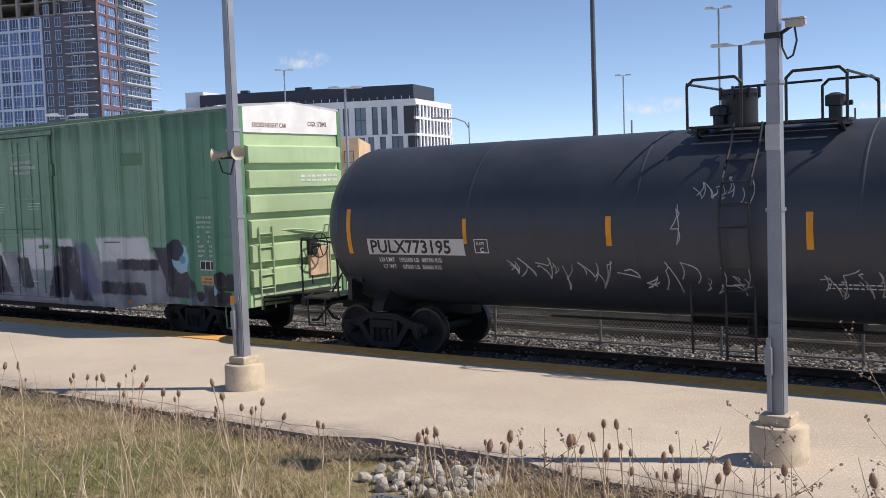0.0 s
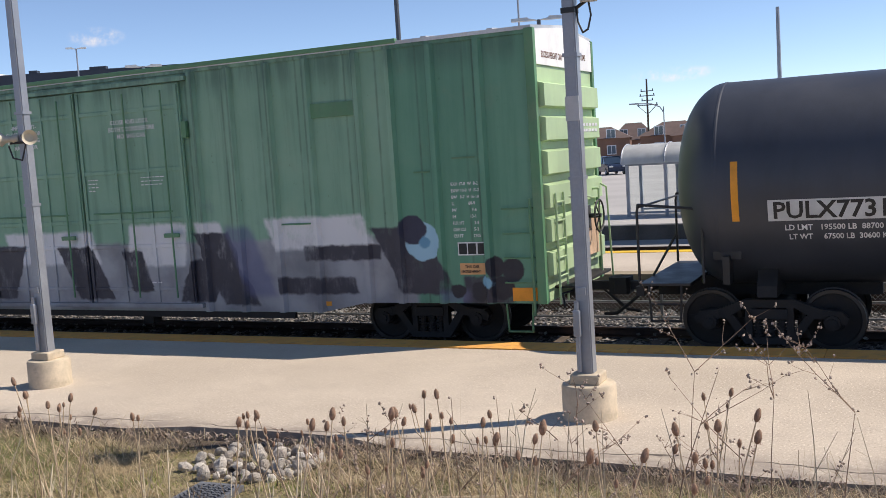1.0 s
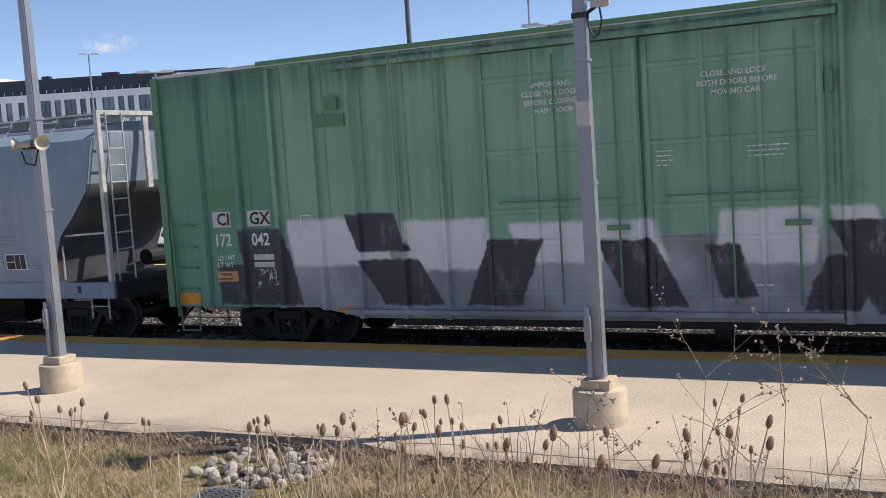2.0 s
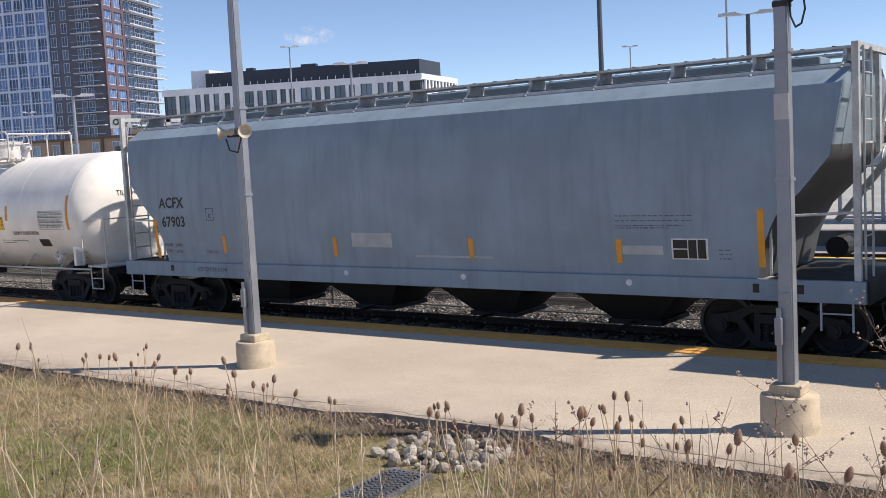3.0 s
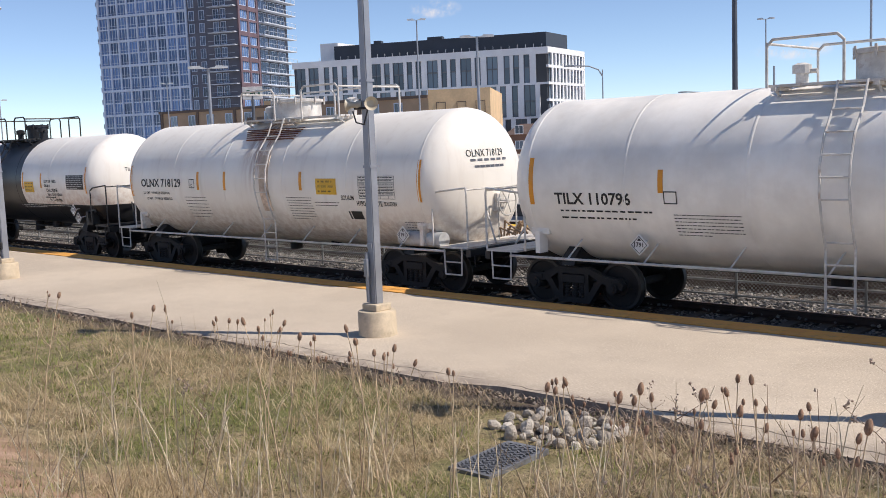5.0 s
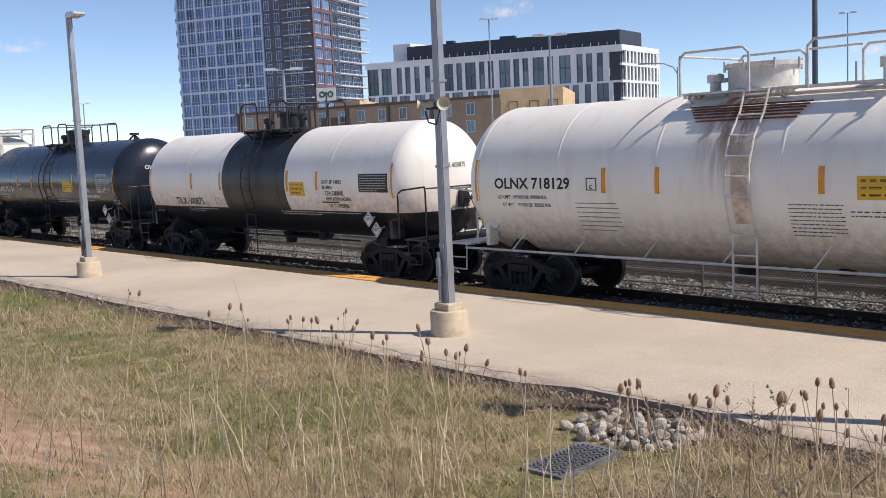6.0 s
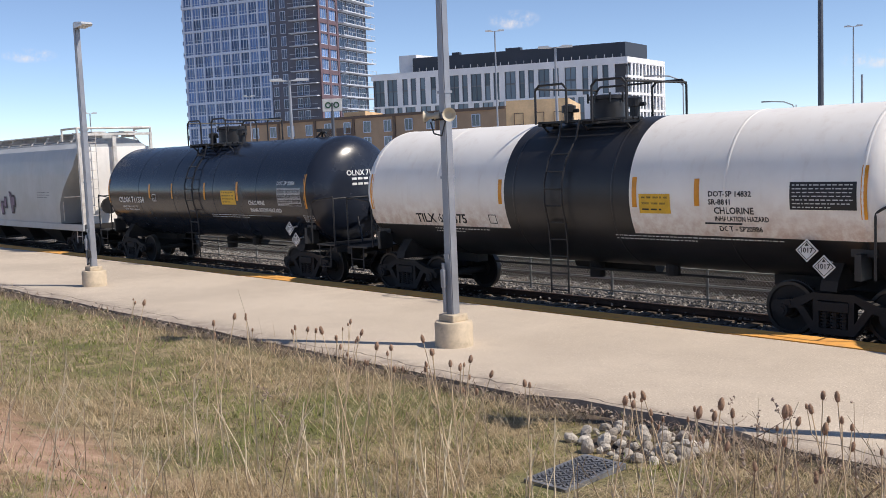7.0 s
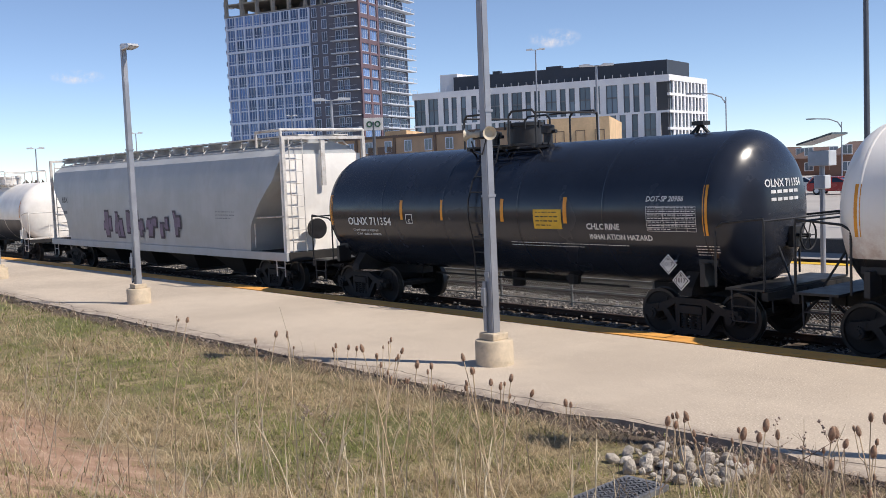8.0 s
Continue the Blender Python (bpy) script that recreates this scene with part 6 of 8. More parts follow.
        pipe(bm, [(0.22, 0, 4.62), (0.24, 0, 4.48), (0.2, 0, 4.33), (0.14, 0, 4.30), (0.09, 0, 4.42), (0.08, 0, 4.56)], 0.011, 6)
        part("camera_bracket", bm, M["black_fitting"], e)
        bm = new_bm()
        box(bm, -0.078, 0.078, -0.086, -0.074, 3.35, 3.62, 0.002)
        part("notice", bm, M["plate_white"], e, "small pale notice")
    if low_box:
        bm = new_bm()
        box(bm, -0.05, 0.13, -0.15, -0.09, 0.75, 0.95, 0.02)
        pipe(bm, [(0.05, -0.14, 0.75), (0.12, -0.16, 0.62), (0.0, -0.16, 0.58)], 0.02)
        part("socket_box", bm, M["black_fitting"], e)


M["lamp_head"] = plain("pale_grey_luminaire", (0.60, 0.62, 0.64), 0.4, 0.2, 0.1, 3, 40, 0.05)
M["horn"] = plain("beige_horn_plastic", (0.55, 0.49, 0.38), 0.5, 0, 0.1, 4, 40, 0.05)

platform_lamp(-11.85, 10.93, 0, speakers=True)
platform_lamp(-3.4, 10.8, 0, cctv=True)
platform_lamp(-25.65, 10.89, 0, low_box=True)
platform_lamp(-37.8, 10.9, 0)


# ---- fence between the tracks ----
def build_fence():
    e = thing("fence", "low galvanised chain-link fence between the tracks", "fence", kind="")
    y, z0, z1 = 18.8, -0.40, 0.36
    m = new_bm()
    rod(m, (0, y, z0), (0, y, z1 + 0.04), 0.03, 8)
    me = finish(m, "post", M["fence_steel"])
    for i in range(31):
        p = new("post", me)
        p.parent, p.location = e, (-72 + 2.6 * i, 0, 0)
    for z in (z1, 0.02, z0 + 0.12):
        bm = new_bm()
        rod(bm, (-75, y, z), (12, y, z), 0.022, 6)
        part("fence_rail", bm, M["fence_steel"], e)
    V, F = [], []
    h = z1 - z0 - 0.1
    for d in (1, -1):
        for i in range(int(87 / 0.085)):
            x = -75 + i * 0.085
            a, b = (x, x + d * h) if d > 0 else (x + h, x)
            n = len(V)
            r = 0.004
            V += [(a - r, y, z0 + 0.1), (a + r, y - r, z0 + 0.1), (a + r, y + r, z0 + 0.1), (b - r, y, z1), (b + r, y - r, z1), (b + r, y + r, z1)]
            F += [(n, n + 1, n + 4, n + 3), (n + 1, n + 2, n + 5, n + 4), (n + 2, n, n + 3, n + 5)]
    me = bpy.data.meshes.new("mesh_wire")
    me.from_pydata(V, [], F)
    me.materials.append(M["fence_steel"])
    ob = new("mesh_wire", me)
    ob.parent = e
    ob["kind"] = "stuff"


M["fence_steel"] = plain("dull_galvanised_wire", (0.30, 0.30, 0.29), 0.6, 0.3, 0.2, 3, 40, 0.1)
build_fence()
M["stone"] = island_mat("ballast_stone", [(0.12, 0.105, 0.095), (0.32, 0.29, 0.26), (0.52, 0.48, 0.43), (0.22, 0.19, 0.17)], 0.9)
scatter_stones("ballast", 16000, (-48, 6, 14.95, 22.6), lambda x, y: -0.42 + (0.06 if abs(y - 18.75) < 1.4 else 0.0), (0.025, 0.06), M["stone"], 3, "loose grey ballast stones along the tracks")


# ---- distance: buildings, car park, poles ----
def polar(az, r, z=0.0):
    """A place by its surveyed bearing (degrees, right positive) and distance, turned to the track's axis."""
    az, r = 0.9433 * az - 4.37, 1.05 * r
    return Vector((r * math.sin(radians(az)), r * math.cos(radians(az)), z))


def face_pose(p, q, z=0.0):
    """A frame on a wall from p to q (seen from outside, left to right): x along it, z up, -y outward."""
    d = q - p
    return Matrix.Translation((p.x, p.y, z)) @ Matrix.Rotation(math.atan2(d.y, d.x), 4, "Z")


def window_mesh(w, h, frame_w, depth, mullions, frame_mat, glass_mat, transom=0.0):
    """A window unit: frame, mullions and a pane set back; its lower left corner at the origin."""
    bm = new_bm()
    f = frame_w
    box(bm, 0, w, -depth, 0.02, 0, f)
    box(bm, 0, w, -depth, 0.02, h - f, h)
    box(bm, 0, f, -depth, 0.02, f, h - f)
    box(bm, w - f, w, -depth, 0.02, f, h - f)
    for i in range(1, mullions + 1):
        x = w * i / (mullions + 1)
        box(bm, x - f * 0.35, x + f * 0.35, -depth * 0.8, 0.02, f, h - f)
    if transom:
        box(bm, f, w - f, -depth * 0.8, 0.02, transom - f * 0.3, transom + f * 0.3)
    pm = new_bm()
    box(pm, f, w - f, -0.03, 0.0, f, h - f)
    return finish(bm, "window", frame_mat), finish(pm, "pane", glass_mat)


def set_windows(parent, me, m, places):
    for x, z in places:
        w = new("window", me[0])
        w.parent = parent
        w.matrix_basis = m @ Matrix.Translation((x, 0, z))
        new("pane", me[1]).parent = w


def glass_material(name, col, rough=0.06):
    k = Nodes(name)
    c = k.mix(k.random(), shade(col, 0.5), shade(col, 1.7))
    k.b.inputs["Specular IOR Level"].default_value = 0.55
    return k.done(c, rough)


M["tower_glass"] = glass_material("blue_curtain_glass", (0.10, 0.17, 0.33))
M["tower_glass_dark"] = glass_material("dark_curtain_glass", (0.08, 0.10, 0.15))
M["tower_frame"] = plain("pale_blue_grey_mullion", (0.56, 0.64, 0.78), 0.5, 0.0, 0.1, 0.3, 5, 0.05)
M["tower_dark"] = plain("dark_grey_cladding", (0.115, 0.12, 0.155), 0.6, 0, 0.15, 0.3, 4, 0.1)
M["tower_slab"] = plain("pale_slab_edge", (0.56, 0.60, 0.66), 0.7, 0, 0.15, 0.3, 4, 0.1)
M["tower_brick"] = plain("red_brown_precast", (0.15, 0.10, 0.12), 0.8, 0, 0.15, 0.3, 5, 0.1)
M["raw_concrete"] = plain("raw_grey_concrete", (0.30, 0.28, 0.25), 0.9, 0, 0.2, 0.3, 5, 0.1)
M["white_panel"] = plain("white_facade_panel", (0.84, 0.85, 0.87), 0.6, 0, 0.08, 0.2, 4, 0.05)
M["charcoal"] = plain("charcoal_metal_cladding", (0.05, 0.06, 0.08), 0.5, 0.2, 0.15, 0.2, 3, 0.05)
M["mid_glass"] = glass_material("grey_green_glass", (0.13, 0.17, 0.21))
M["brown_brick"] = plain("tan_brick", (0.40, 0.28, 0.19), 0.85, 0, 0.15, 0.3, 6, 0.2)
M["cream_wrap"] = plain("peach_sheathing_board", (0.66, 0.46, 0.27), 0.8, 0, 0.15, 0.4, 4, 0.1)


def footprint(bm, pts, z0, z1):
    return prism(bm, [(p.x, p.y) for p in pts], "z", z0, z1)


def build_tower():
    e = thing("apartment_tower", "unfinished glass and brick apartment tower with concrete top floors", "tower block")
    left, mid, corner, right = Vector((-239.8, 130.5, 0)), Vector((-215.6, 140.3, 0)), Vector((-202.3, 145.8, 0)), Vector((-213.6, 169.4, 0))
    back = left + (right - corner)
    fl, top = 3.06, 46.0
    bm = new_bm()
    footprint(bm, [left, mid, corner, right, back], -1, top)
    part("wall", bm, M["tower_dark"], e, "dark grey cladding")
    m = face_pose(left, mid)
    L = (mid - left).length
    bays = 9
    w = L / bays
    me = window_mesh(w, fl, 0.16, 0.25, 2, M["tower_frame"], M["tower_glass"], 0.8)
    set_windows(e, me, m, [(i * w, z * fl) for i in range(bays) for z in range(1, 15)])
    for z in range(1, 15, 2):
        bm = new_bm()
        box(bm, -0.4, L + 0.2, -0.5, 0.02, z * fl + 2.75, z * fl + 3.35)
        part("floor_band", bm, M["tower_frame"], e, "pale blue-grey band").matrix_basis = m
    for i in range(bays + 1):
        bm = new_bm()
        box(bm, i * w - 0.24, i * w + 0.24, -0.42, 0.02, 3, top - 0.3)
        part("fin", bm, M["tower_frame"], e, "pale blue-grey vertical fin").matrix_basis = m
    # recessed dark strip with balconies
    m2 = face_pose(mid, corner)
    L2 = (corner - mid).length
    me = window_mesh(1.5, 2.3, 0.1, 0.12, 1, M["tower_frame"], M["tower_glass_dark"])
    set_windows(e, me, m2, [(x, z * fl + 0.4) for x in (0.7, 3.6, 7.6, 9.6) for z in range(1, 18)])
    for z in range(1, 18):
        bm = new_bm()
        box(bm, 6.8, L2 - 0.3, -1.5, 0.05, z * fl - 0.1, z * fl + 0.12)
        box(bm, 6.8, L2 - 0.3, -1.5, -1.44, z * fl + 1.05, z * fl + 1.12)
        part("balcony", bm, M["tower_slab"], e, "pale balcony").matrix_basis = m2
    # red-brown corner bay and balcony side
    m3 = face_pose(corner, right)
    L3 = (right - corner).length
    bm = new_bm()
    for z in range(0, 18):
        box(bm, -0.3, 9.4, -0.3, 0.05, z * fl + 2.75 - (0.5 if z % 2 else 0), z * fl + 3.3)
    for x in (-0.3, 4.2, 8.9):
        box(bm, x, x + 0.9, -0.35, 0.05, 0, 18 * fl)
    bmesh.ops.transform(bm, matrix=m3, verts=bm.verts[:])
    part("precast_frame", bm, M["tower_brick"], e, "red-brown precast frame")
    me = window_mesh(3.5, fl * 0.86, 0.14, 0.15, 2, M["tower_frame"], M["tower_glass"])
    set_windows(e, me, m3, [(x, z * fl + 0.25) for x in (0.65, 5.15) for z in range(1, 18)])
    me = window_mesh(4.0, 2.4, 0.12, 0.1, 2, M["tower_frame"], M["tower_glass_dark"])
    set_windows(e, me, m3, [(x, z * fl + 0.3) for x in (10.6, 15.6, 20.4) for z in range(1, 18)])
    for z in range(1, 18):
        bm = new_bm()
        box(bm, 9.8, L3 + 1.4, -2.0, 0.05, z * fl - 0.12, z * fl + 0.14)
        box(bm, 9.8, L3 + 1.4, -2.0, -1.93, z * fl + 1.05, z * fl + 1.12)
        for i in range(9):
            x = 9.9 + i * (L3 - 8.6) / 8
            box(bm, x - 0.04, x + 0.04, -1.99, -1.93, z * fl + 0.1, z * fl + 1.06)
        part("balcony", bm, M["tower_slab"], e, "pale balcony with rails").matrix_basis = m3
    # side balconies on the far left edge
    bm = new_bm()
    for z in range(1, 17):
        box(bm, -1.3, 0, 0.5, 3.5, z * fl - 0.1, z * fl + 0.1)
        box(bm, -1.3, -1.24, 0.5, 3.5, z * fl + 0.1, z * fl + 1.1)
    bmesh.ops.transform(bm, matrix=m, verts=bm.verts[:])
    part("side_balcony", bm, M["tower_frame"], e)
    # open concrete floors above
    bm = new_bm()
    for z in (46.0, 49.1, 52.2, 55.3):
        footprint(bm, [left, mid, corner, right, back], z, z + 0.3)
    for i in range(7):
        for j in range(4):
            p = left + (mid - left) * (i / 5.2 if i < 7 else 1) + (back - left) * (j / 3)
            d = (mid - left).normalized()
            box(bm, p.x - 0.4, p.x + 0.4, p.y - 0.4, p.y + 0.4, 46, 55.3)
    part("bare_floor", bm, M["raw_concrete"], e, "bare concrete floors and columns")
    bm = new_bm()
    core = [left + (corner - left) * 0.45 + (back - left) * 0.3, left + (corner - left) * 0.72 + (back - left) * 0.02, left + (corner - left) * 0.99 + (back - left) * 0.02, left + (corner - left) * 0.99 + (back - left) * 0.95, left + (corner - left) * 0.5 + (back - left) * 0.9]
    footprint(bm, core, 46, 55.2)
    part("core", bm, M["tower_dark"], e)


def build_mid_block():
    e = thing("office_block", "white and dark glass mid-rise block with charcoal top storey", "building")
    left, corner, right = polar(-49.75, 206), polar(-34.8, 189), polar(-32.75, 205)
    back = left + (right - corner)
    top = 19.9
    bm = new_bm()
    footprint(bm, [left, corner, right, back], -1, top)
    part("wall", bm, M["mid_dark"], e)
    rnd = random.Random(5)
    m, L = face_pose(left, corner), (corner - left).length
    fl = 3.25
    units = [(1.2, window_mesh(1.2, fl, 0.14, 0.2, 0, M["mid_frame"], M["mid_glass"])), (2.3, window_mesh(2.3, fl, 0.14, 0.2, 1, M["mid_frame"], M["mid_glass"]))]
    fins = new_bm()
    for z in range(6):
        rnd = random.Random(5 + z // 2)
        x = 0.4
        while x < L - 3.6:
            w, me = rnd.choice(units)
            set_windows(e, me, m, [(x, 0.2 + z * fl)])
            g = rnd.choice((0.7, 0.9, 1.2))
            box(fins, x + w, x + w + g, -0.35, 0.02, 0.2 + z * fl, 0.2 + z * fl + fl)
            x += w + g
        if z % 2 == 0:
            box(fins, 0, L + 0.2, -0.45, 0.02, 0.05 + z * fl, 0.45 + z * fl)
    box(fins, -0.2, L + 0.35, -0.5, 0.4, top - 1.0, top + 0.3)
    bmesh.ops.transform(fins, matrix=m, verts=fins.verts[:])
    part("facade_panel", fins, M["white_panel"], e, "white facade panels and bands")
    m, L = face_pose(corner, right), (right - corner).length
    me = window_mesh(1.1, fl, 0.1, 0.15, 0, M["mid_frame"], M["mid_glass"])
    fins = new_bm()
    n = 10
    for z in range(6):
        for i in range(n):
            x = 0.5 + i * (L - 0.8) / n
            set_windows(e, me, m, [(x, 0.2 + z * fl)])
            box(fins, x + 1.1, x + (L - 0.8) / n, -0.45, 0.02, 0.2 + z * fl, 0.2 + z * fl + fl)
        box(fins, -0.3, L + 0.2, -0.5, 0.02, 0.0 + z * fl, 0.5 + z * fl)
    box(fins, -0.35, L + 0.2, -0.52, 0.4, top - 0.8, top + 0.3)
    box(fins, L - 0.1, L + 0.5, -0.5, 0.4, -1, top + 0.3)
    bmesh.ops.transform(fins, matrix=m, verts=fins.verts[:])
    part("facade_panel", fins, M["white_panel"], e, "white facade panels and bands")
    bm = new_bm()
    a, b = corner - left, right - corner
    pts = [left + a * 0.12 + b * 0.25, left + a * 0.965 + b * 0.25, left + a * 0.965 + b * 0.85, left + a * 0.12 + b * 0.85]
    footprint(bm, pts, top, top + 3.6)
    part("plant_storey", bm, M["charcoal"], e, "charcoal clad top storey")
    bm = new_bm()
    pts = [left + a * 0.05 + b * 0.3, left + a * 0.125 + b * 0.3, left + a * 0.125 + b * 0.7, left + a * 0.05 + b * 0.7]
    footprint(bm, pts, top, top + 4.4)
    part("lift_overrun", bm, M["white_panel"], e, "pale roof housing")
    bm = new_bm()
    m, L = face_pose(left, corner), (corner - left).length
    for i in range(30):
        x = L * (0.1 + 0.88 * i / 29)
        rod(bm, (x, 1.0, top), (x, 1.0, top + 1.1), 0.05, 5)
    bmesh.ops.transform(bm, matrix=m, verts=bm.verts[:])
    part("roof_post", bm, M["tower_slab"], e)
    bm = new_bm()
    for x in (0.52, 0.55, 0.3):
        box(bm, L * x, L * x + 1.6, 5, 6.5, top + 3.6, top + 4.2)
    bmesh.ops.transform(bm, matrix=m, verts=bm.verts[:])
    part("roof_unit", bm, M["charcoal"], e)


M["mid_dark"] = plain("dark_facade_backing", (0.05, 0.055, 0.065), 0.5, 0, 0.1, 0.2, 3, 0.05)
M["mid_frame"] = plain("grey_window_frame", (0.14, 0.15, 0.17), 0.5, 0.2, 0.1, 0.5, 4, 0.05)


def build_brown_block():
    e = thing("townhouse_block", "low tan brick block with unfinished peach boarded end", "building")
    left, c1, c2, right = polar(-57.5, 150), polar(-41.9, 122), polar(-38.2, 121), polar(-37.5, 140)
    back = left + (right - c2)
    top = 3.1 + 122 * math.tan(radians(2.5))
    bm = new_bm()
    footprint(bm, [left, c1, c1 + (right - c2), back], -1, top)
    part("wall", bm, M["brown_brick"], e, "tan brick wall")
    bm = new_bm()
    footprint(bm, [c1, c2, right, c1 + (right - c2)], -1, top + 0.95)
    part("boarded_wall", bm, M["cream_wrap"], e, "peach sheathing boards")
    m, L = face_pose(left, c1), (c1 - left).length
    me = window_mesh(1.3, 1.6, 0.1, 0.1, 1, M["tower_frame"], M["mid_glass"])
    set_windows(e, me, m, [(x, z) for x in [2 + 3.6 * i for i in range(int(L / 3.6))] for z in (1.0, 4.2, 6.4)])
    bm = new_bm()
    for i in range(int(L / 7.2)):
        box(bm, i * 7.2, i * 7.2 + 0.4, -0.15, 0.05, 0, top)
    box(bm, -0.2, L, -0.3, 0.3, top, top + 0.35)
    for i in range(3):
        box(bm, L * 0.36 + i * 1.8, L * 0.36 + i * 1.8 + 1.3, -0.1, 0.02, top - 3.2, top - 1.2)
    bmesh.ops.transform(bm, matrix=m, verts=bm.verts[:])
    part("coping", bm, M["brown_trim"], e)
    m, L = face_pose(c1, c2), (c2 - c1).length
    me = window_mesh(1.2, 1.5, 0.08, 0.06, 0, M["brown_trim"], M["cream_wrap"])
    set_windows(e, me, m, [(x, z) for x in (1.0, 3.6, 6.0) for z in (4.0, 6.3)])
    # a second peach bay part way along
    bm = new_bm()
    q0, q1 = polar(-51.6, 138), polar(-50.3, 135.5)
    footprint(bm, [q0, q1, q1 + Vector((-6, 8, 0)), q0 + Vector((-6, 8, 0))], -1, top + 1.0)
    part("boarded_bay", bm, M["cream_wrap"], e, "peach sheathing boards")


M["brown_trim"] = plain("dark_brown_trim", (0.13, 0.09, 0.07), 0.7, 0, 0.1, 1, 5, 0.05)


def street_lamp(az, r, el, kind="twin", thick=0.1):
    """A car park mast. kind: twin (two flat heads), arm (one curved arm), plain."""
    base = polar(az, r, -0.05)
    h = EYE_Z + r * math.tan(radians(el)) + 0.05
    e = thing("street_lamp", {"twin": "tall grey steel mast with two flat lamp heads", "arm": "slim steel mast with a curved lamp arm", "plain": "plain tall steel mast"}[kind], "street lamp", Matrix.Translation(base), "masts beyond the tracks")
    bm = new_bm()
    rod(bm, (0, 0, 0), (0, 0, h), thick, 10, thick * 0.65)
    rod(bm, (0, 0, 0), (0, 0, 0.6), thick * 2.2, 12)
    part("mast", bm, M["galv"] if thick < 0.13 else M["mast_dark"], e)
    a = radians(-az)
    if kind == "twin":
        for s in (-1, 1):
            bm = new_bm()
            k = thick * 9
            prism(bm, [(s * 0.05, h - 0.02), (s * k * 0.35, h + 0.06), (s * k * 0.4, h + 0.13), (s * k, h + 0.10), (s * k, h - 0.02), (s * k * 0.35, h - 0.03)], "y", -0.16, 0.16)
            o = part("lamp_head", bm, M["lamp_head"], e)
            o.rotation_euler.z = a
    elif kind == "arm":
        bm = new_bm()
        pipe(bm, [(0, 0, h - 0.5), (-0.3, 0, h), (-1.0, 0, h + 0.3), (-2.2, 0, h + 0.4)], 0.05)
        box(bm, -2.9, -2.1, -0.15, 0.15, h + 0.33, h + 0.45, 0.03)
        o = part("lamp_arm", bm, M["galv"], e)
        o.rotation_euler.z = a


M["mast_dark"] = plain("dark_grey_mast", (0.10, 0.11, 0.13), 0.5, 0.3, 0.15, 1, 20, 0.05)
for args in ((-54.7, 55, 4.58, "twin", 0.12), (-42.42, 95, 7.0, "twin", 0.1), (-38.88, 62, 5.9, "twin", 0.12), (-24.05, 46, 17.0, "plain", 0.14), (-22.36, 100, 6.0, "twin", 0.09),
             (-16.88, 62, 9.4, "twin", 0.09), (-15.72, 45, 7.3, "twin", 0.14), (-2.25, 42, 6.8, "plain", 0.11), (-57.07, 120, 3.75, "twin", 0.08), (-31.55, 75, 3.7, "arm", 0.07),
             (-8.74, 85, 1.8, "arm", 0.07), (-71.4, 90, 2.3, "twin", 0.08), (-21.92, 60, 3.4, "plain", 0.09), (-25.36, 90, 1.95, "arm", 0.07), (-66.0, 110, 3.0, "twin", 0.08)):
    street_lamp(*args)


def utility_pole(az, r, el):
    h = EYE_Z + r * math.tan(radians(el))
    e = thing("utility_pole", "wooden utility pole with cross-arms and insulators", "utility pole", Matrix.Translation(polar(az, r, 0)))
    bm = new_bm()
    rod(bm, (0, 0, 0), (0, 0, h), 0.2, 10, 0.14)
    part("pole", bm, M["sleeper"], e)
    bm = new_bm()
    for z, w in ((h * 0.84, 1.1), (h * 0.78, 1.3), (h * 0.72, 1.0), (h * 0.66, 1.8)):
        box(bm, -w, w, -0.08, 0.08, z, z + 0.14)
        for s in (-1, 1):
            rod(bm, (s * w * 0.9, 0, z + 0.1), (s * w * 0.9, 0, z + 0.45), 0.09, 8)
    for s in (-1, 1):
        rod(bm, (s * 1.6, 0, h * 0.66), (0.2 * s, 0, h * 0.56), 0.06, 6)
    part("crossarm", bm, M["mast_dark"], e)


utility_pole(-9.65, 170, 3.45)


def sign_post():
    e = thing("station_sign", "small white sign board with green shapes on a dark post", "sign", Matrix.Translation(polar(-52.25, 62, 0)))
    bm = new_bm()
    rod(bm, (0, 0, 0), (0, 0, 6.6), 0.1, 10)
    part("post", bm, M["mast_dark"], e)
    bm = new_bm()
    box(bm, -0.62, 0.62, -0.08, 0.08, 6.05, 6.85, 0.02)
    b = part("board", bm, M["plate_white"], e, "white sign board")
    b.rotation_euler.z = radians(50)
    bm = new_bm()
    for x in (-0.25, 0.27):
        for i in range(14):
            a0, a1 = 2 * math.pi * i / 14, 2 * math.pi * (i + 1) / 14
            prism(bm, [(x + r * math.cos(a), 6.45 + r * math.sin(a)) for r, a in ((0.2, a0), (0.2, a1), (0.11, a1), (0.11, a0))], "y", -0.1, -0.085)
    o = part("emblem", bm, plain("dark_green_emblem", (0.02, 0.09, 0.05), 0.5), b)


build_tower()
build_mid_block()
build_brown_block()
sign_post()


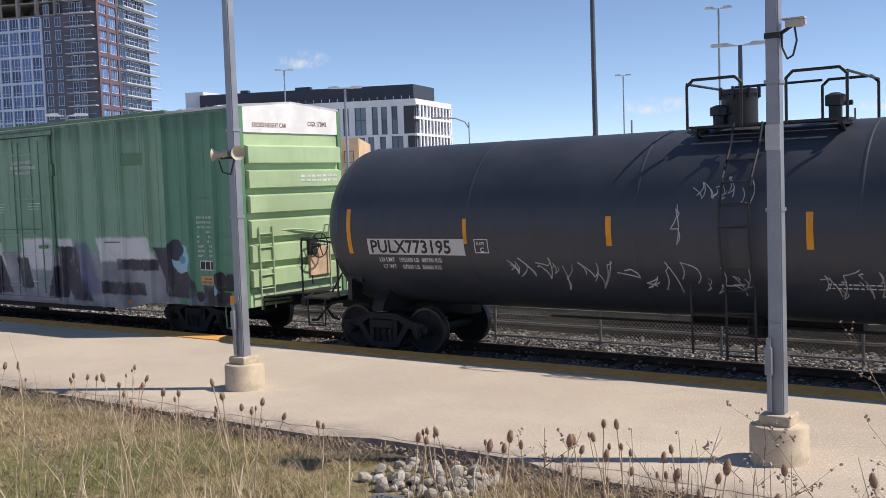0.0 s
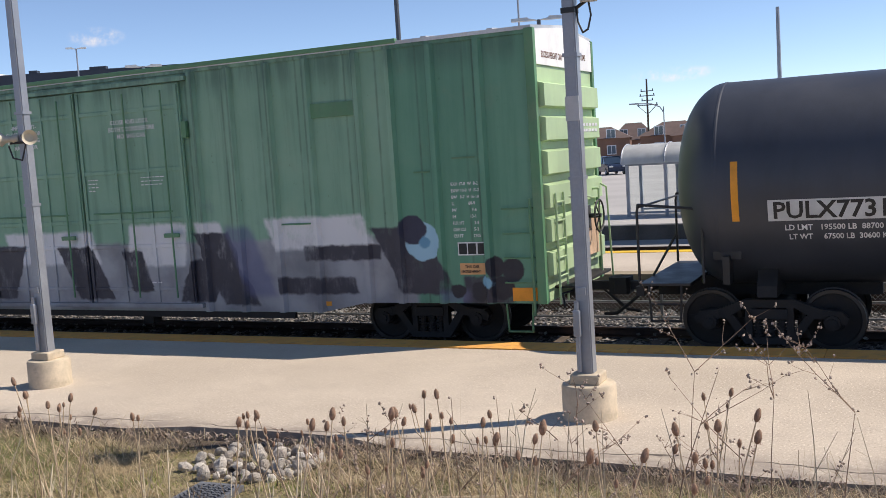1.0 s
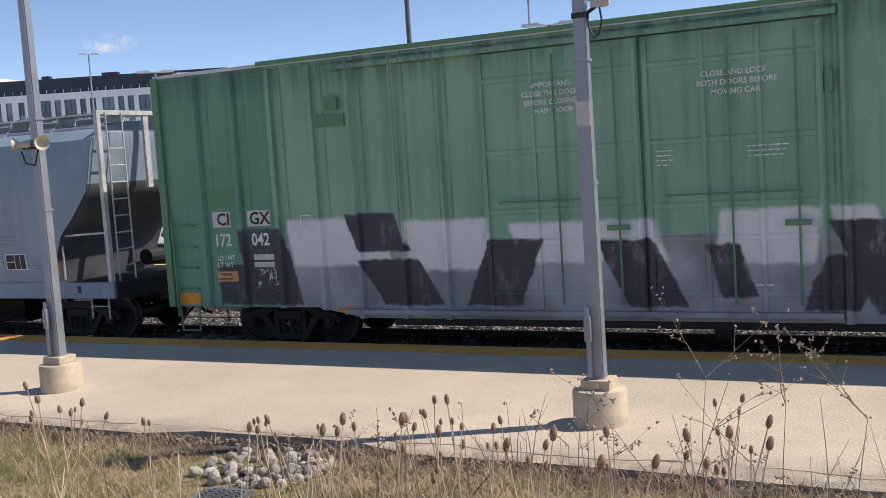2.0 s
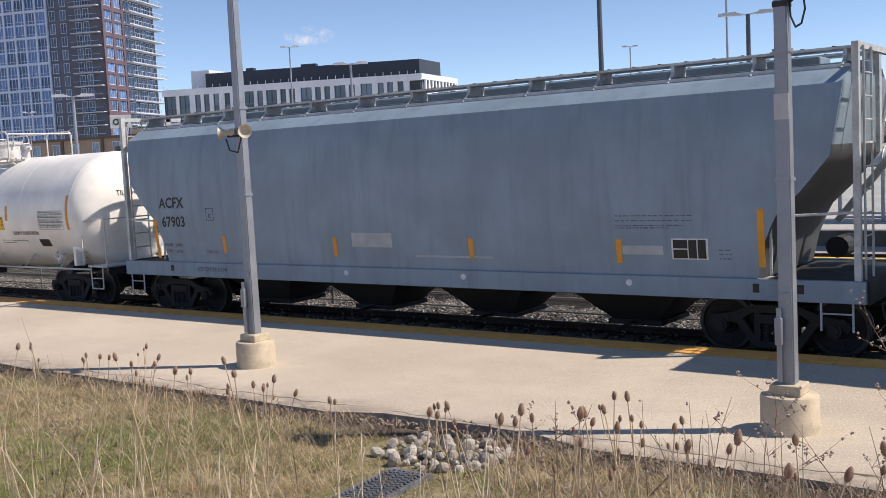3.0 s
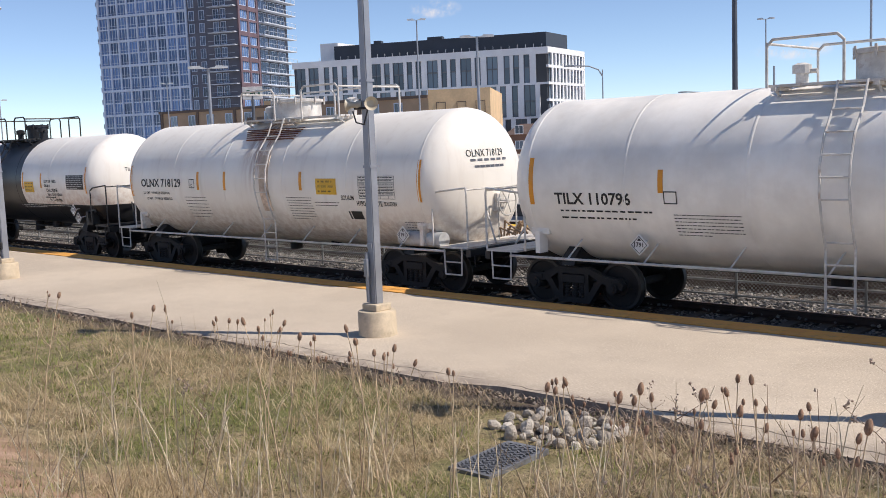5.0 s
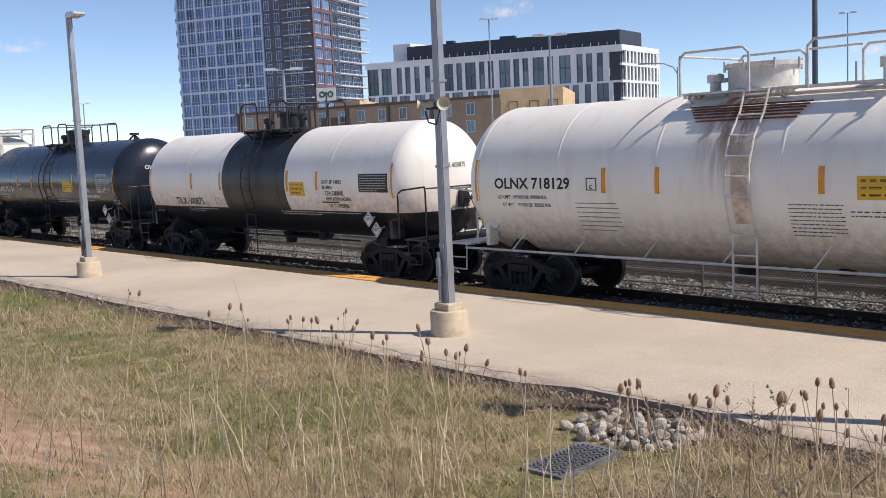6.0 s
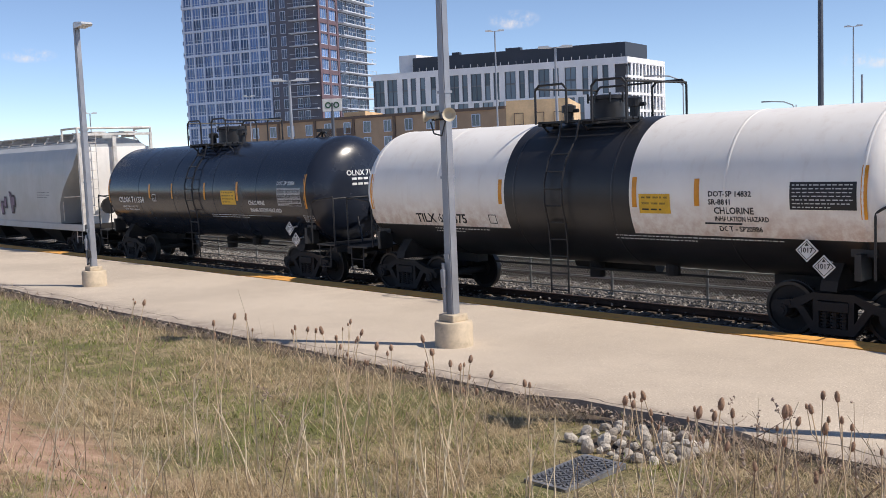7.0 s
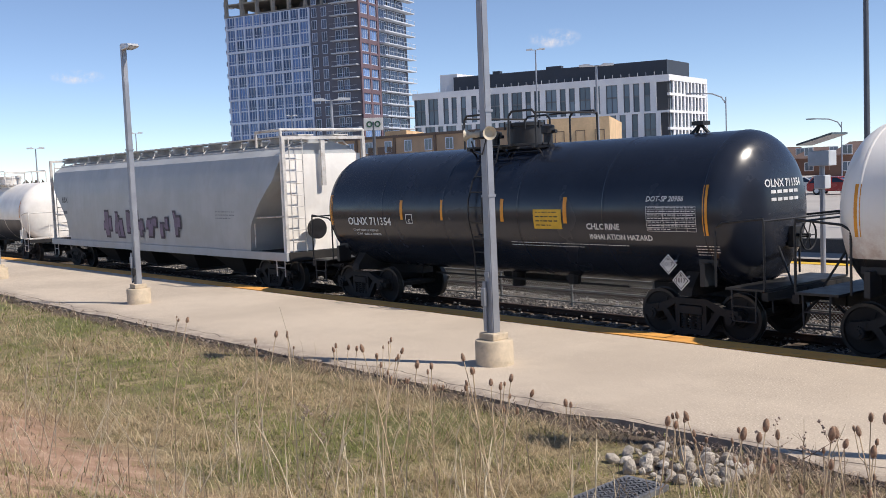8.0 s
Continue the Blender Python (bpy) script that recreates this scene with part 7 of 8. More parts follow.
def build_house(az, r, w, h, roof_h, depth, wall, roof):
    p = polar(az, r, 0)
    e = thing("house", "brick suburban house with a steep brown roof", "house", Matrix.Translation(p) @ Matrix.Rotation(radians(-az), 4, "Z"), "distant houses")
    bm = new_bm()
    box(bm, -w / 2, w / 2, 0, depth, -1, h)
    part("wall", bm, wall, e)
    bm = new_bm()
    v = [bm.verts.new(c) for c in ((-w / 2 - 0.4, -0.4, h), (w / 2 + 0.4, -0.4, h), (w / 2 + 0.4, depth + 0.4, h), (-w / 2 - 0.4, depth + 0.4, h), (-w * 0.18, depth / 2, h + roof_h), (w * 0.18, depth / 2, h + roof_h))]
    for f in ((0, 1, 5, 4), (1, 2, 5), (2, 3, 4, 5), (3, 0, 4), (3, 2, 1, 0)):
        bm.faces.new([v[i] for i in f])
    part("roof", bm, roof, e)
    me = window_mesh(1.6, 1.6, 0.12, 0.08, 1, M["white_panel"], M["mid_glass"])
    for x in (-w * 0.28, w * 0.12):
        for z in (0.8, 3.6):
            set_windows(e, me, Matrix.Translation((0, -0.02, 0)), [(x, z)])


M["house_brick"] = plain("red_brown_brick", (0.24, 0.13, 0.09), 0.85, 0, 0.15, 0.3, 6, 0.2)
M["house_roof"] = plain("brown_roof_shingle", (0.13, 0.09, 0.08), 0.85, 0, 0.2, 0.5, 6, 0.3)
rndh = random.Random(9)
for i in range(26):
    az = -36 + i * 1.95 + rndh.uniform(-0.4, 0.4)
    r = 175 + rndh.uniform(-12, 30)
    build_house(az, r, rndh.uniform(8, 12), rndh.uniform(2.8, 3.6), rndh.uniform(2.0, 3.4), 10, M["house_brick"], M["house_roof"])


def parked_car(p, turn, paint, label, tall=1.72, length=4.7):
    """A parked car or utility wagon: body, glasshouse, wheels, lights. The nose points along +x."""
    e = thing("parked_car", label, "car", Matrix.Translation(p) @ Matrix.Rotation(radians(turn), 4, "Z"), "parked cars")
    L, W = length / 2, 0.92
    bm = new_bm()
    prism(bm, [(-L, 0.42), (-L + 0.05, 0.95), (-L + 0.25, 1.02), (L * 0.35, 1.05), (L - 0.25, 0.92), (L, 0.72), (L, 0.42), (L - 0.15, 0.3), (-L + 0.15, 0.3)], "y", -W, W)
    bmesh.ops.bevel(bm, geom=bm.edges[:], offset=0.06, segments=2, affect="EDGES")
    part("body", bm, paint, e, smooth=True)
    bm = new_bm()
    bot = [(-L + 0.12, 1.0), (L * 0.5, 1.04)]
    top = [(-L + 0.5, tall), (L * 0.1, tall)]
    v = [bm.verts.new((x, s * (W - 0.06), z)) for s in (-1, 1) for x, z in bot] + [bm.verts.new((x, s * (W - 0.22), z - 0.06)) for s in (-1, 1) for x, z in top]
    for f in ((0, 1, 5, 4), (3, 2, 6, 7), (1, 3, 7, 5), (2, 0, 4, 6), (4, 5, 7, 6)):
        bm.faces.new([v[i] for i in f])
    bmesh.ops.recalc_face_normals(bm, faces=bm.faces[:])
    part("glasshouse", bm, M["glass_dark"], e, "dark windows")
    bm = new_bm()
    box(bm, -L + 0.48, L * 0.12, -W + 0.2, W - 0.2, tall - 0.06, tall, 0.02)
    for s in (-1, 1):
        for x0, x1 in ((-L + 0.15, -L + 0.5), (-0.2, -0.22), (L * 0.48, L * 0.11)):
            rod(bm, (x0, s * (W - 0.05), 1.02), (x1, s * (W - 0.21), tall - 0.05), 0.045, 6)
    part("roof", bm, paint, e)
    for x in (-L * 0.62, L * 0.62):
        for s in (-1, 1):
            bm = new_bm()
            lathe(bm, [(-0.11, 0.2), (-0.11, 0.31), (-0.08, 0.34), (0.08, 0.34), (0.11, 0.31), (0.11, 0.2)], "y", 20)
            w = part("wheel", bm, M["tyre"], e)
            w.location = (x, s * (W - 0.1), 0.34)
            bm = new_bm()
            lathe(bm, [(-0.115, 0.02), (-0.115, 0.2), (0.115, 0.2), (0.115, 0.02)], "y", 12)
            part("rim", bm, M["lamp_head"], w)
    for s in (-1, 1):
        bm = new_bm()
        box(bm, L - 0.12, L + 0.01, s * 0.62 - 0.18, s * 0.62 + 0.18, 0.72, 0.86, 0.02)
        part("headlight", bm, M["placard"], e)
        bm = new_bm()
        box(bm, -L - 0.01, -L + 0.1, s * 0.72 - 0.1, s * 0.72 + 0.1, 0.75, 1.0, 0.02)
        part("tail_light", bm, M["red_lens"], e)


M["tyre"] = plain("tyre_rubber", (0.025, 0.025, 0.026), 0.85, 0, 0.2, 5, 60, 0.2)
M["red_lens"] = plain("red_lens_plastic", (0.35, 0.02, 0.02), 0.25, 0, 0.1, 5, 60, 0.02)
M["car_navy"] = plain("dark_blue_car_paint", (0.02, 0.03, 0.06), 0.2, 0.2, 0.1, 2, 60, 0.02)
M["car_maroon"] = plain("dark_maroon_car_paint", (0.05, 0.015, 0.02), 0.2, 0.2, 0.1, 2, 60, 0.02)
M["car_white"] = plain("white_car_paint", (0.65, 0.66, 0.68), 0.25, 0, 0.06, 2, 60, 0.02)
M["car_red"] = plain("red_car_paint", (0.35, 0.03, 0.03), 0.25, 0, 0.06, 2, 60, 0.02)
parked_car(polar(-11.9, 92, -0.02), -60, M["car_navy"], "dark blue car parked beyond the far platform")
parked_car(polar(-21.6, 76, -0.02), 8, M["car_maroon"], "dark maroon utility wagon parked on pale asphalt")
parked_car(polar(-23.0, 84, -0.02), 8, M["car_white"], "white utility wagon parked on pale asphalt")
parked_car(polar(-25.6, 88, -0.02), 8, M["car_red"], "red car parked on pale asphalt", 1.5)
parked_car(polar(-27.3, 92, -0.02), 8, M["car_white"], "white car parked on pale asphalt", 1.5)
parked_car(polar(-18.4, 88, -0.02), 8, M["car_navy"], "dark blue car parked on pale asphalt", 1.5)


def build_shelter(az, r):
    p = polar(az, r, 0.0)
    e = thing("shelter", "glazed platform shelter with a curved translucent roof", "shelter", Matrix.Translation(p))
    w, d, h = 6.2, 2.2, 2.15
    bm = new_bm()
    for x in (0, 0.5 * w, w, 0.25 * w, 0.75 * w):
        for y in (0, d):
            box(bm, x - 0.06, x + 0.06, y - 0.06, y + 0.06, 0, h)
    for y in (0, d):
        box(bm, 0, w, y - 0.05, y + 0.05, h - 0.1, h)
        box(bm, 0, w, y - 0.03, y + 0.03, 0.12, 0.2)
    part("frame", bm, M["galv"], e)
    bm = new_bm()
    n = 12
    arc = [(-0.15 + (d + 0.3) * (1 - math.cos(math.pi * i / n)) / 2, h + 0.75 * math.sin(math.pi * i / n)) for i in range(n + 1)]
    prism(bm, arc + [(y, z - 0.03) for y, z in arc[::-1]], "x", -0.2, w + 0.2)
    part("roof", bm, M["poly_roof"], e, "curved milky roof sheet", True)
    bm = new_bm()
    for x in (-0.2, w * 0.25, w * 0.5, w * 0.75, w + 0.2):
        for (a, b), (c, f) in zip(arc, arc[1:]):
            rod(bm, (x, a, b + 0.02), (x, c, f + 0.02), 0.035, 6)
    part("roof_rib", bm, M["galv"], e)
    for i in range(4):
        bm = new_bm()
        box(bm, i * w / 4 + 0.08, (i + 1) * w / 4 - 0.08, -0.01, 0.01, 0.2, h - 0.12)
        g = part("pane", bm, M["pane"], e)
        g.visible_shadow = False


k = Nodes("clear_pane")
k.b.inputs["Transmission Weight"].default_value = 1.0
k.b.inputs["IOR"].default_value = 1.02
M["pane"] = k.done((0.9, 0.95, 0.95), 0.02)
k = Nodes("milky_polycarbonate")
k.b.inputs["Transmission Weight"].default_value = 0.35
M["poly_roof"] = k.done(k.mix(k.ramp(k.noise(2, 4), 0.3, 0.7), (0.55, 0.55, 0.53), (0.7, 0.7, 0.68)), 0.5)
build_shelter(-11.0, 39.5)


def station_cabinet():
    """The signal mast with solar panel and boxes on the far platform."""
    e = thing("signal_mast", "grey instrument mast with a solar panel on the far platform", "mast", Matrix.Translation(polar(-26.4, 27, 0)))
    bm = new_bm()
    rod(bm, (0, 0, 0), (0, 0, 3.3), 0.07, 10)
    part("mast", bm, M["galv"], e)
    bm = new_bm()
    box(bm, -0.3, 0.3, -0.2, 0.2, 2.9, 3.3, 0.02)
    box(bm, -0.16, 0.16, -0.15, 0.15, 2.3, 2.65, 0.02)
    part("instrument_box", bm, M["lamp_head"], e)
    bm = new_bm()
    prism(bm, [(-0.5, 3.45), (0.5, 3.7), (0.5, 3.75), (-0.5, 3.5)], "y", -0.4, 0.4)
    part("solar_panel", bm, M["glass_dark"], e)
    e = thing("no_entry_sign", "white sign with a red disc on a yellow post", "sign", Matrix.Translation(polar(-23.4, 40, 0)))
    bm = new_bm()
    rod(bm, (0, 0, 0), (0, 0, 2.3), 0.05, 8)
    part("post", bm, M["yellow_plate"], e)
    bm = new_bm()
    box(bm, -0.3, 0.3, -0.06, -0.04, 1.75, 2.5, 0.005)
    part("board", bm, M["placard"], e)
    bm = new_bm()
    prism(bm, [(0.24 * math.cos(a), 2.12 + 0.24 * math.sin(a)) for a in [2 * math.pi * i / 20 for i in range(20)]], "y", -0.075, -0.064)
    part("disc", bm, M["red_lens"], e)
    bm = new_bm()
    box(bm, -0.16, 0.16, -0.085, -0.078, 2.08, 2.16)
    part("bar", bm, M["placard"], e)


station_cabinet()


def far_treeline():
    """Bare brown wood and scrub along the horizon, as many thin clumps."""
    rng = np.random.default_rng(8)
    V, F = [], []
    for i in range(2600):
        az, r = rng.uniform(-95, 30), rng.uniform(320, 420)
        p = polar(az, r, 0)
        h, w = rng.uniform(2.5, 8.0), rng.uniform(1.0, 4.0)
        n = len(V)
        t = radians(-az)
        for a, z in ((-1, 0), (1, 0), (0.8 * rng.uniform(0.3, 1), h * 0.7), (0, h), (-0.8 * rng.uniform(0.3, 1), h * 0.65)):
            V.append((p.x + a * w * math.cos(t), p.y + a * w * math.sin(t) + rng.uniform(-1, 1), z - 0.5))
        F.append((n, n + 1, n + 2, n + 3, n + 4))
    me = bpy.data.meshes.new("far_woods")
    me.from_pydata(V, [], F)
    me.materials.append(island_mat("bare_far_wood", [(0.11, 0.10, 0.09), (0.17, 0.15, 0.13), (0.10, 0.11, 0.09)], 0.95))
    tagged(new("far_woods", me), "bare grey-brown woods along the horizon", "woods", kind="stuff")


far_treeline()


def cloud(az, el, w, h, seed):
    """A small fair-weather cloud far off, soft at its edges."""
    r = 2500
    p = polar(az, r, EYE_Z + r * math.tan(radians(el)))
    k = Nodes("thin_cloud")
    d = k.math("ADD", k.math("POWER", k.math("DIVIDE", k.x, w), 2.0), k.math("POWER", k.math("DIVIDE", k.z, h), 2.0))
    nz = k.noise(0.022, 5, 0.6)
    a = k.math("MULTIPLY", k.ramp(d, 1.0, 0.0), k.ramp(nz, 0.4, 0.8))
    tr, em, mx = k.n.new("ShaderNodeBsdfTransparent"), k.n.new("ShaderNodeEmission"), k.n.new("ShaderNodeMixShader")
    em.inputs[0].default_value, em.inputs[1].default_value = (0.95, 0.93, 0.95, 1), 0.75
    k.l.new(a, mx.inputs[0])
    k.l.new(tr.outputs[0], mx.inputs[1])
    k.l.new(em.outputs[0], mx.inputs[2])
    k.l.new(mx.outputs[0], k.n["Material Output"].inputs[0])
    bm = new_bm()
    bm.faces.new([bm.verts.new((x, 0, z)) for x, z in ((-w, -h), (w, -h), (w, h), (-w, h))])
    ob = solid("cloud", bm, k.m, "small soft white cloud", "cloud", kind="structure", m=Matrix.Translation(p) @ Matrix.Rotation(radians(-az), 4, "Z"))
    ob.visible_shadow = False


for i, a in enumerate(((-41.3, 7.6, 75, 28, 1), (-20.8, 4.2, 110, 26, 2), (-8.0, 3.6, 120, 22, 3), (-69.0, 6.2, 70, 20, 4), (-36.5, 2.3, 80, 14, 5))):
    cloud(*a)


# ---- the bank: drain, rubble, grass, weeds ----
def rock_mesh(seed, n=2):
    bm = new_bm()
    bmesh.ops.create_icosphere(bm, subdivisions=n, radius=1.0)
    for v in bm.verts:
        d = 1 + 0.35 * noise.noise(v.co * 0.9 + Vector((seed * 7.1, 0, 0))) + 0.12 * noise.noise(v.co * 2.6 + Vector((0, seed * 3.3, 0)))
        v.co *= d
        v.co.z *= 0.72
    return finish(bm, "rock", M["rock"])


def rock_material():
    k = Nodes("pale_limestone_rubble")
    c = k.mix(k.random(), (0.36, 0.31, 0.26), (0.76, 0.70, 0.61))
    c = k.mix(k.ramp(k.noise(4, 6, 0.65), 0.4, 0.7, 0.0, 0.45), c, (0.28, 0.23, 0.19))
    k.bump(k.noise(9, 5), 0.6, 0.05)
    return k.done(c, 0.9)


M["rock"] = rock_material()


def build_rubble():
    e = thing("rubble_pile", "heap of pale broken limestone beside the drain", "rubble", Matrix.Translation((-6.36, 8.34, -0.02)) @ Matrix.Diagonal((0.80, 0.74, 1, 1)))
    meshes = [rock_mesh(i) for i in range(7)]
    rnd = random.Random(12)
    laid = []
    for i in range(900):
        # stones lie beside one another with dirt between, thinning out towards the drain
        x, y = rnd.uniform(-0.75, 1.0), rnd.uniform(-0.72, 0.62)
        if y < -0.25 - 0.25 * x and rnd.random() < 0.75 or math.hypot(x * 0.8 - 0.05, y) > 0.75:
            continue
        r = rnd.choice((0.035, 0.05, 0.065, 0.08, 0.095, 0.11))
        if any(math.hypot(x - a, y - b) < 1.0 * (r + c) for a, b, c in laid):
            continue
        laid.append((x, y, r))
        o = new("rock", meshes[i % 7])
        o.parent = e
        o.location = (x, y, r * 0.25 + rnd.uniform(0, 0.035))
        o.rotation_euler = (rnd.uniform(-0.6, 0.6), rnd.uniform(-0.6, 0.6), rnd.uniform(0, 6.28))
        o.scale = (r * rnd.uniform(0.9, 1.35), r * rnd.uniform(0.8, 1.1), r * rnd.uniform(0.85, 1.2))
    # dark dirt that the stones are bedded in
    bm = new_bm()
    ring = [bm.verts.new((0.1 + 0.88 * math.cos(a) * (1 + 0.15 * noise.noise((math.cos(a) * 2, math.sin(a) * 2, 3))), 0.72 * math.sin(a) * (1 + 0.15 * noise.noise((math.cos(a) * 2, math.sin(a) * 2, 8))), -0.03)) for a in [i * math.tau / 40 for i in range(40)]]
    mid = [bm.verts.new((0.1 + (v.co.x - 0.1) * 0.7, v.co.y * 0.7, 0.012 + 0.02 * noise.noise(v.co * 5))) for v in ring]
    for i in range(40):
        bm.faces.new((ring[i], ring[(i + 1) % 40], mid[(i + 1) % 40], mid[i]))
    bm.faces.new(mid)
    part("dirt", bm, M["litter_soil"], e, "dark dirt between the stones")


M["litter_soil"] = plain("dark_crumbly_soil", (0.07, 0.05, 0.038), 0.95, 0, 0.4, 9, 60, 0.6, 0.02)


def build_grate():
    e = thing("drain_grate", "dark herringbone iron drain grate set in the grass", "drain grate", pose(-6.16, 7.2, 0.012, 1, 0, 2))
    w, d = 0.2, 0.42
    bm = new_bm()
    for x0, x1, y0, y1 in ((-w, w, -d - 0.05, -d), (-w, w, d, d + 0.05), (-w - 0.05, -w, -d - 0.05, d + 0.05), (w, w + 0.05, -d - 0.05, d + 0.05)):
        box(bm, x0, x1, y0, y1, -0.08, 0.012)
    part("frame", bm, M["iron"], e, "iron grate frame")
    m = new_bm()
    box(m, -0.010, 0.010, -d, d, -0.06, 0.012)
    bar = finish(m, "bar", M["iron"])
    m = new_bm()
    box(m, -0.055, 0.055, -0.008, 0.008, -0.02, 0.02)
    slat = finish(m, "slat", M["iron"])
    n = 7
    for i in range(n + 1):
        o = new("bar", bar)
        o.parent, o.location = e, (-w + 2 * w * i / n, 0, 0)
        if i < n:
            for j in range(14):
                o = new("slat", slat)
                o.parent = e
                o.matrix_basis = pose(-w + 2 * w * (i + 0.5) / n, -d + 0.03 + j * 0.057, 0, 0, 0, 32 if i % 2 else -32)
    bm = new_bm()
    box(bm, -w, w, -d, d, -0.3, -0.12)
    part("sump", bm, M["tyre"], e, "dark sump below the grate")


M["iron"] = plain("dull_cast_iron", (0.22, 0.225, 0.24), 0.5, 0.4, 0.3, 8, 60, 0.3)


def blades(name, count, seed, height, width, lean, keep, material, label, category="grass", reach=(4.6, 34.0)):
    """Many narrow bent blades in one mesh. keep(x, y) gives how likely a blade grows there."""
    rng = np.random.default_rng(seed)
    V, F = [], []
    made = 0
    while made < count:
        az, u = rng.uniform(-82, 8), rng.random()
        r = reach[0] * (reach[1] / reach[0]) ** u
        x, y = r * math.sin(radians(az)), r * math.cos(radians(az))
        if y > 9.25 or y < 0.8 or rng.random() > keep(x, y):
            made += 0.2
            continue
        made += 1
        z = lawn_height(x, y) - 0.01
        h = rng.uniform(*height) * (1 + 0.02 * r) * max(0.45, 0.95 + 1.3 * noise.noise((x * 2.6, y * 2.6, 7.0)))
        w = rng.uniform(*width) * (0.7 + 0.06 * r)
        a, t = rng.uniform(0, 6.283), rng.uniform(*lean)
        dx, dy = math.cos(a), math.sin(a)
        px, py = -dy * w, dx * w
        n = len(V)
        s1, c1 = math.sin(t * 0.6) * h * 0.55, math.cos(t * 0.6) * h * 0.55
        s2, c2 = s1 + math.sin(t) * h * 0.45, c1 + math.cos(t) * h * 0.45
        V += [(x - px, y - py, z), (x + px, y + py, z), (x + dx * s1 - px * 0.8, y + dy * s1 - py * 0.8, z + c1), (x + dx * s1 + px * 0.8, y + dy * s1 + py * 0.8, z + c1), (x + dx * s2, y + dy * s2, z + max(0.012, c2))]
        F += [(n, n + 1, n + 3, n + 2), (n + 2, n + 3, n + 4)]
    me = bpy.data.meshes.new(name)
    me.from_pydata(V, [], F)
    me.materials.append(material)
    return tagged(new(name, me), label, category, kind="stuff")


def greenness(x, y):
    return noise.noise((x * 0.28, y * 0.55, 5.0)) + 0.5 * noise.noise((x * 1.1, y * 1.1, 9.0))


def clear_of_drain(x, y):
    if abs(x + 6.06) < 0.57 and abs(y - 7.08) < 0.52:
        return 0.0
    return 0.12 if ((x + 6.42) / 0.88) ** 2 + ((y - 8.24) / 0.62) ** 2 < 1 else 1.0


def bare(x, y):
    """Little grows on the trodden reddish soil."""
    d = math.hypot((x + 10.75) / 2.5, (y - 3.75) / 1.15) + 0.5 * noise.noise((x * 1.1, y * 1.1, 4.0))
    return min(1.0, max(0.12, (d - 0.55) * 2.2))


def margin(x, y):
    """A ragged dark strip of bare soil and litter runs along the slab."""
    return 1.0 if y < 8.62 + 0.28 * noise.noise((x * 0.9, 2.0, 0.0)) else 0.08


def keep_green(x, y):
    g = greenness(x, y)
    return bare(x, y) * clear_of_drain(x, y) * margin(x, y) * min(1.0, max(0.04, 0.66 + 2.0 * g)) * (0.3 if y < 4.8 else 1.0) * (0.35 if x > -4.7 else 1.0)


def keep_straw(x, y):
    g = greenness(x, y)
    return bare(x, y) * clear_of_drain(x, y) * margin(x, y) * min(1.0, max(0.1, 0.5 - 1.5 * g)) * (0.55 if y < 3.2 else 1.0)


def keep_tall(x, y):
    return clear_of_drain(x, y) * (1.0 if (y < 5.6 or x > -4.9) else 0.16) * max(0.1, 0.55 + noise.noise((x * 0.6, y * 0.9, 20.0)))


M["green_blade"] = island_mat("green_grass_blade", [(0.13, 0.165, 0.045), (0.31, 0.35, 0.10), (0.46, 0.46, 0.17), (0.21, 0.25, 0.065)], 0.7, 0.1, True)
M["straw_blade"] = island_mat("dry_straw_blade", [(0.26, 0.19, 0.11), (0.60, 0.46, 0.29), (0.86, 0.72, 0.50), (0.42, 0.31, 0.19)], 0.8, 0.1, True)
M["stalk"] = island_mat("dead_stalk", [(0.34, 0.25, 0.17), (0.58, 0.48, 0.34), (0.78, 0.69, 0.53), (0.44, 0.34, 0.24)], 0.85, 0.1)
M["edge_stone"] = island_mat("crumbled_edge_stone", [(0.16, 0.12, 0.095), (0.32, 0.26, 0.21), (0.45, 0.39, 0.33), (0.22, 0.17, 0.14)], 0.95)
M["litter"] = island_mat("brown_leaf_litter", [(0.09, 0.062, 0.045), (0.20, 0.14, 0.10), (0.38, 0.29, 0.22), (0.13, 0.09, 0.065)], 0.9, 0.1)


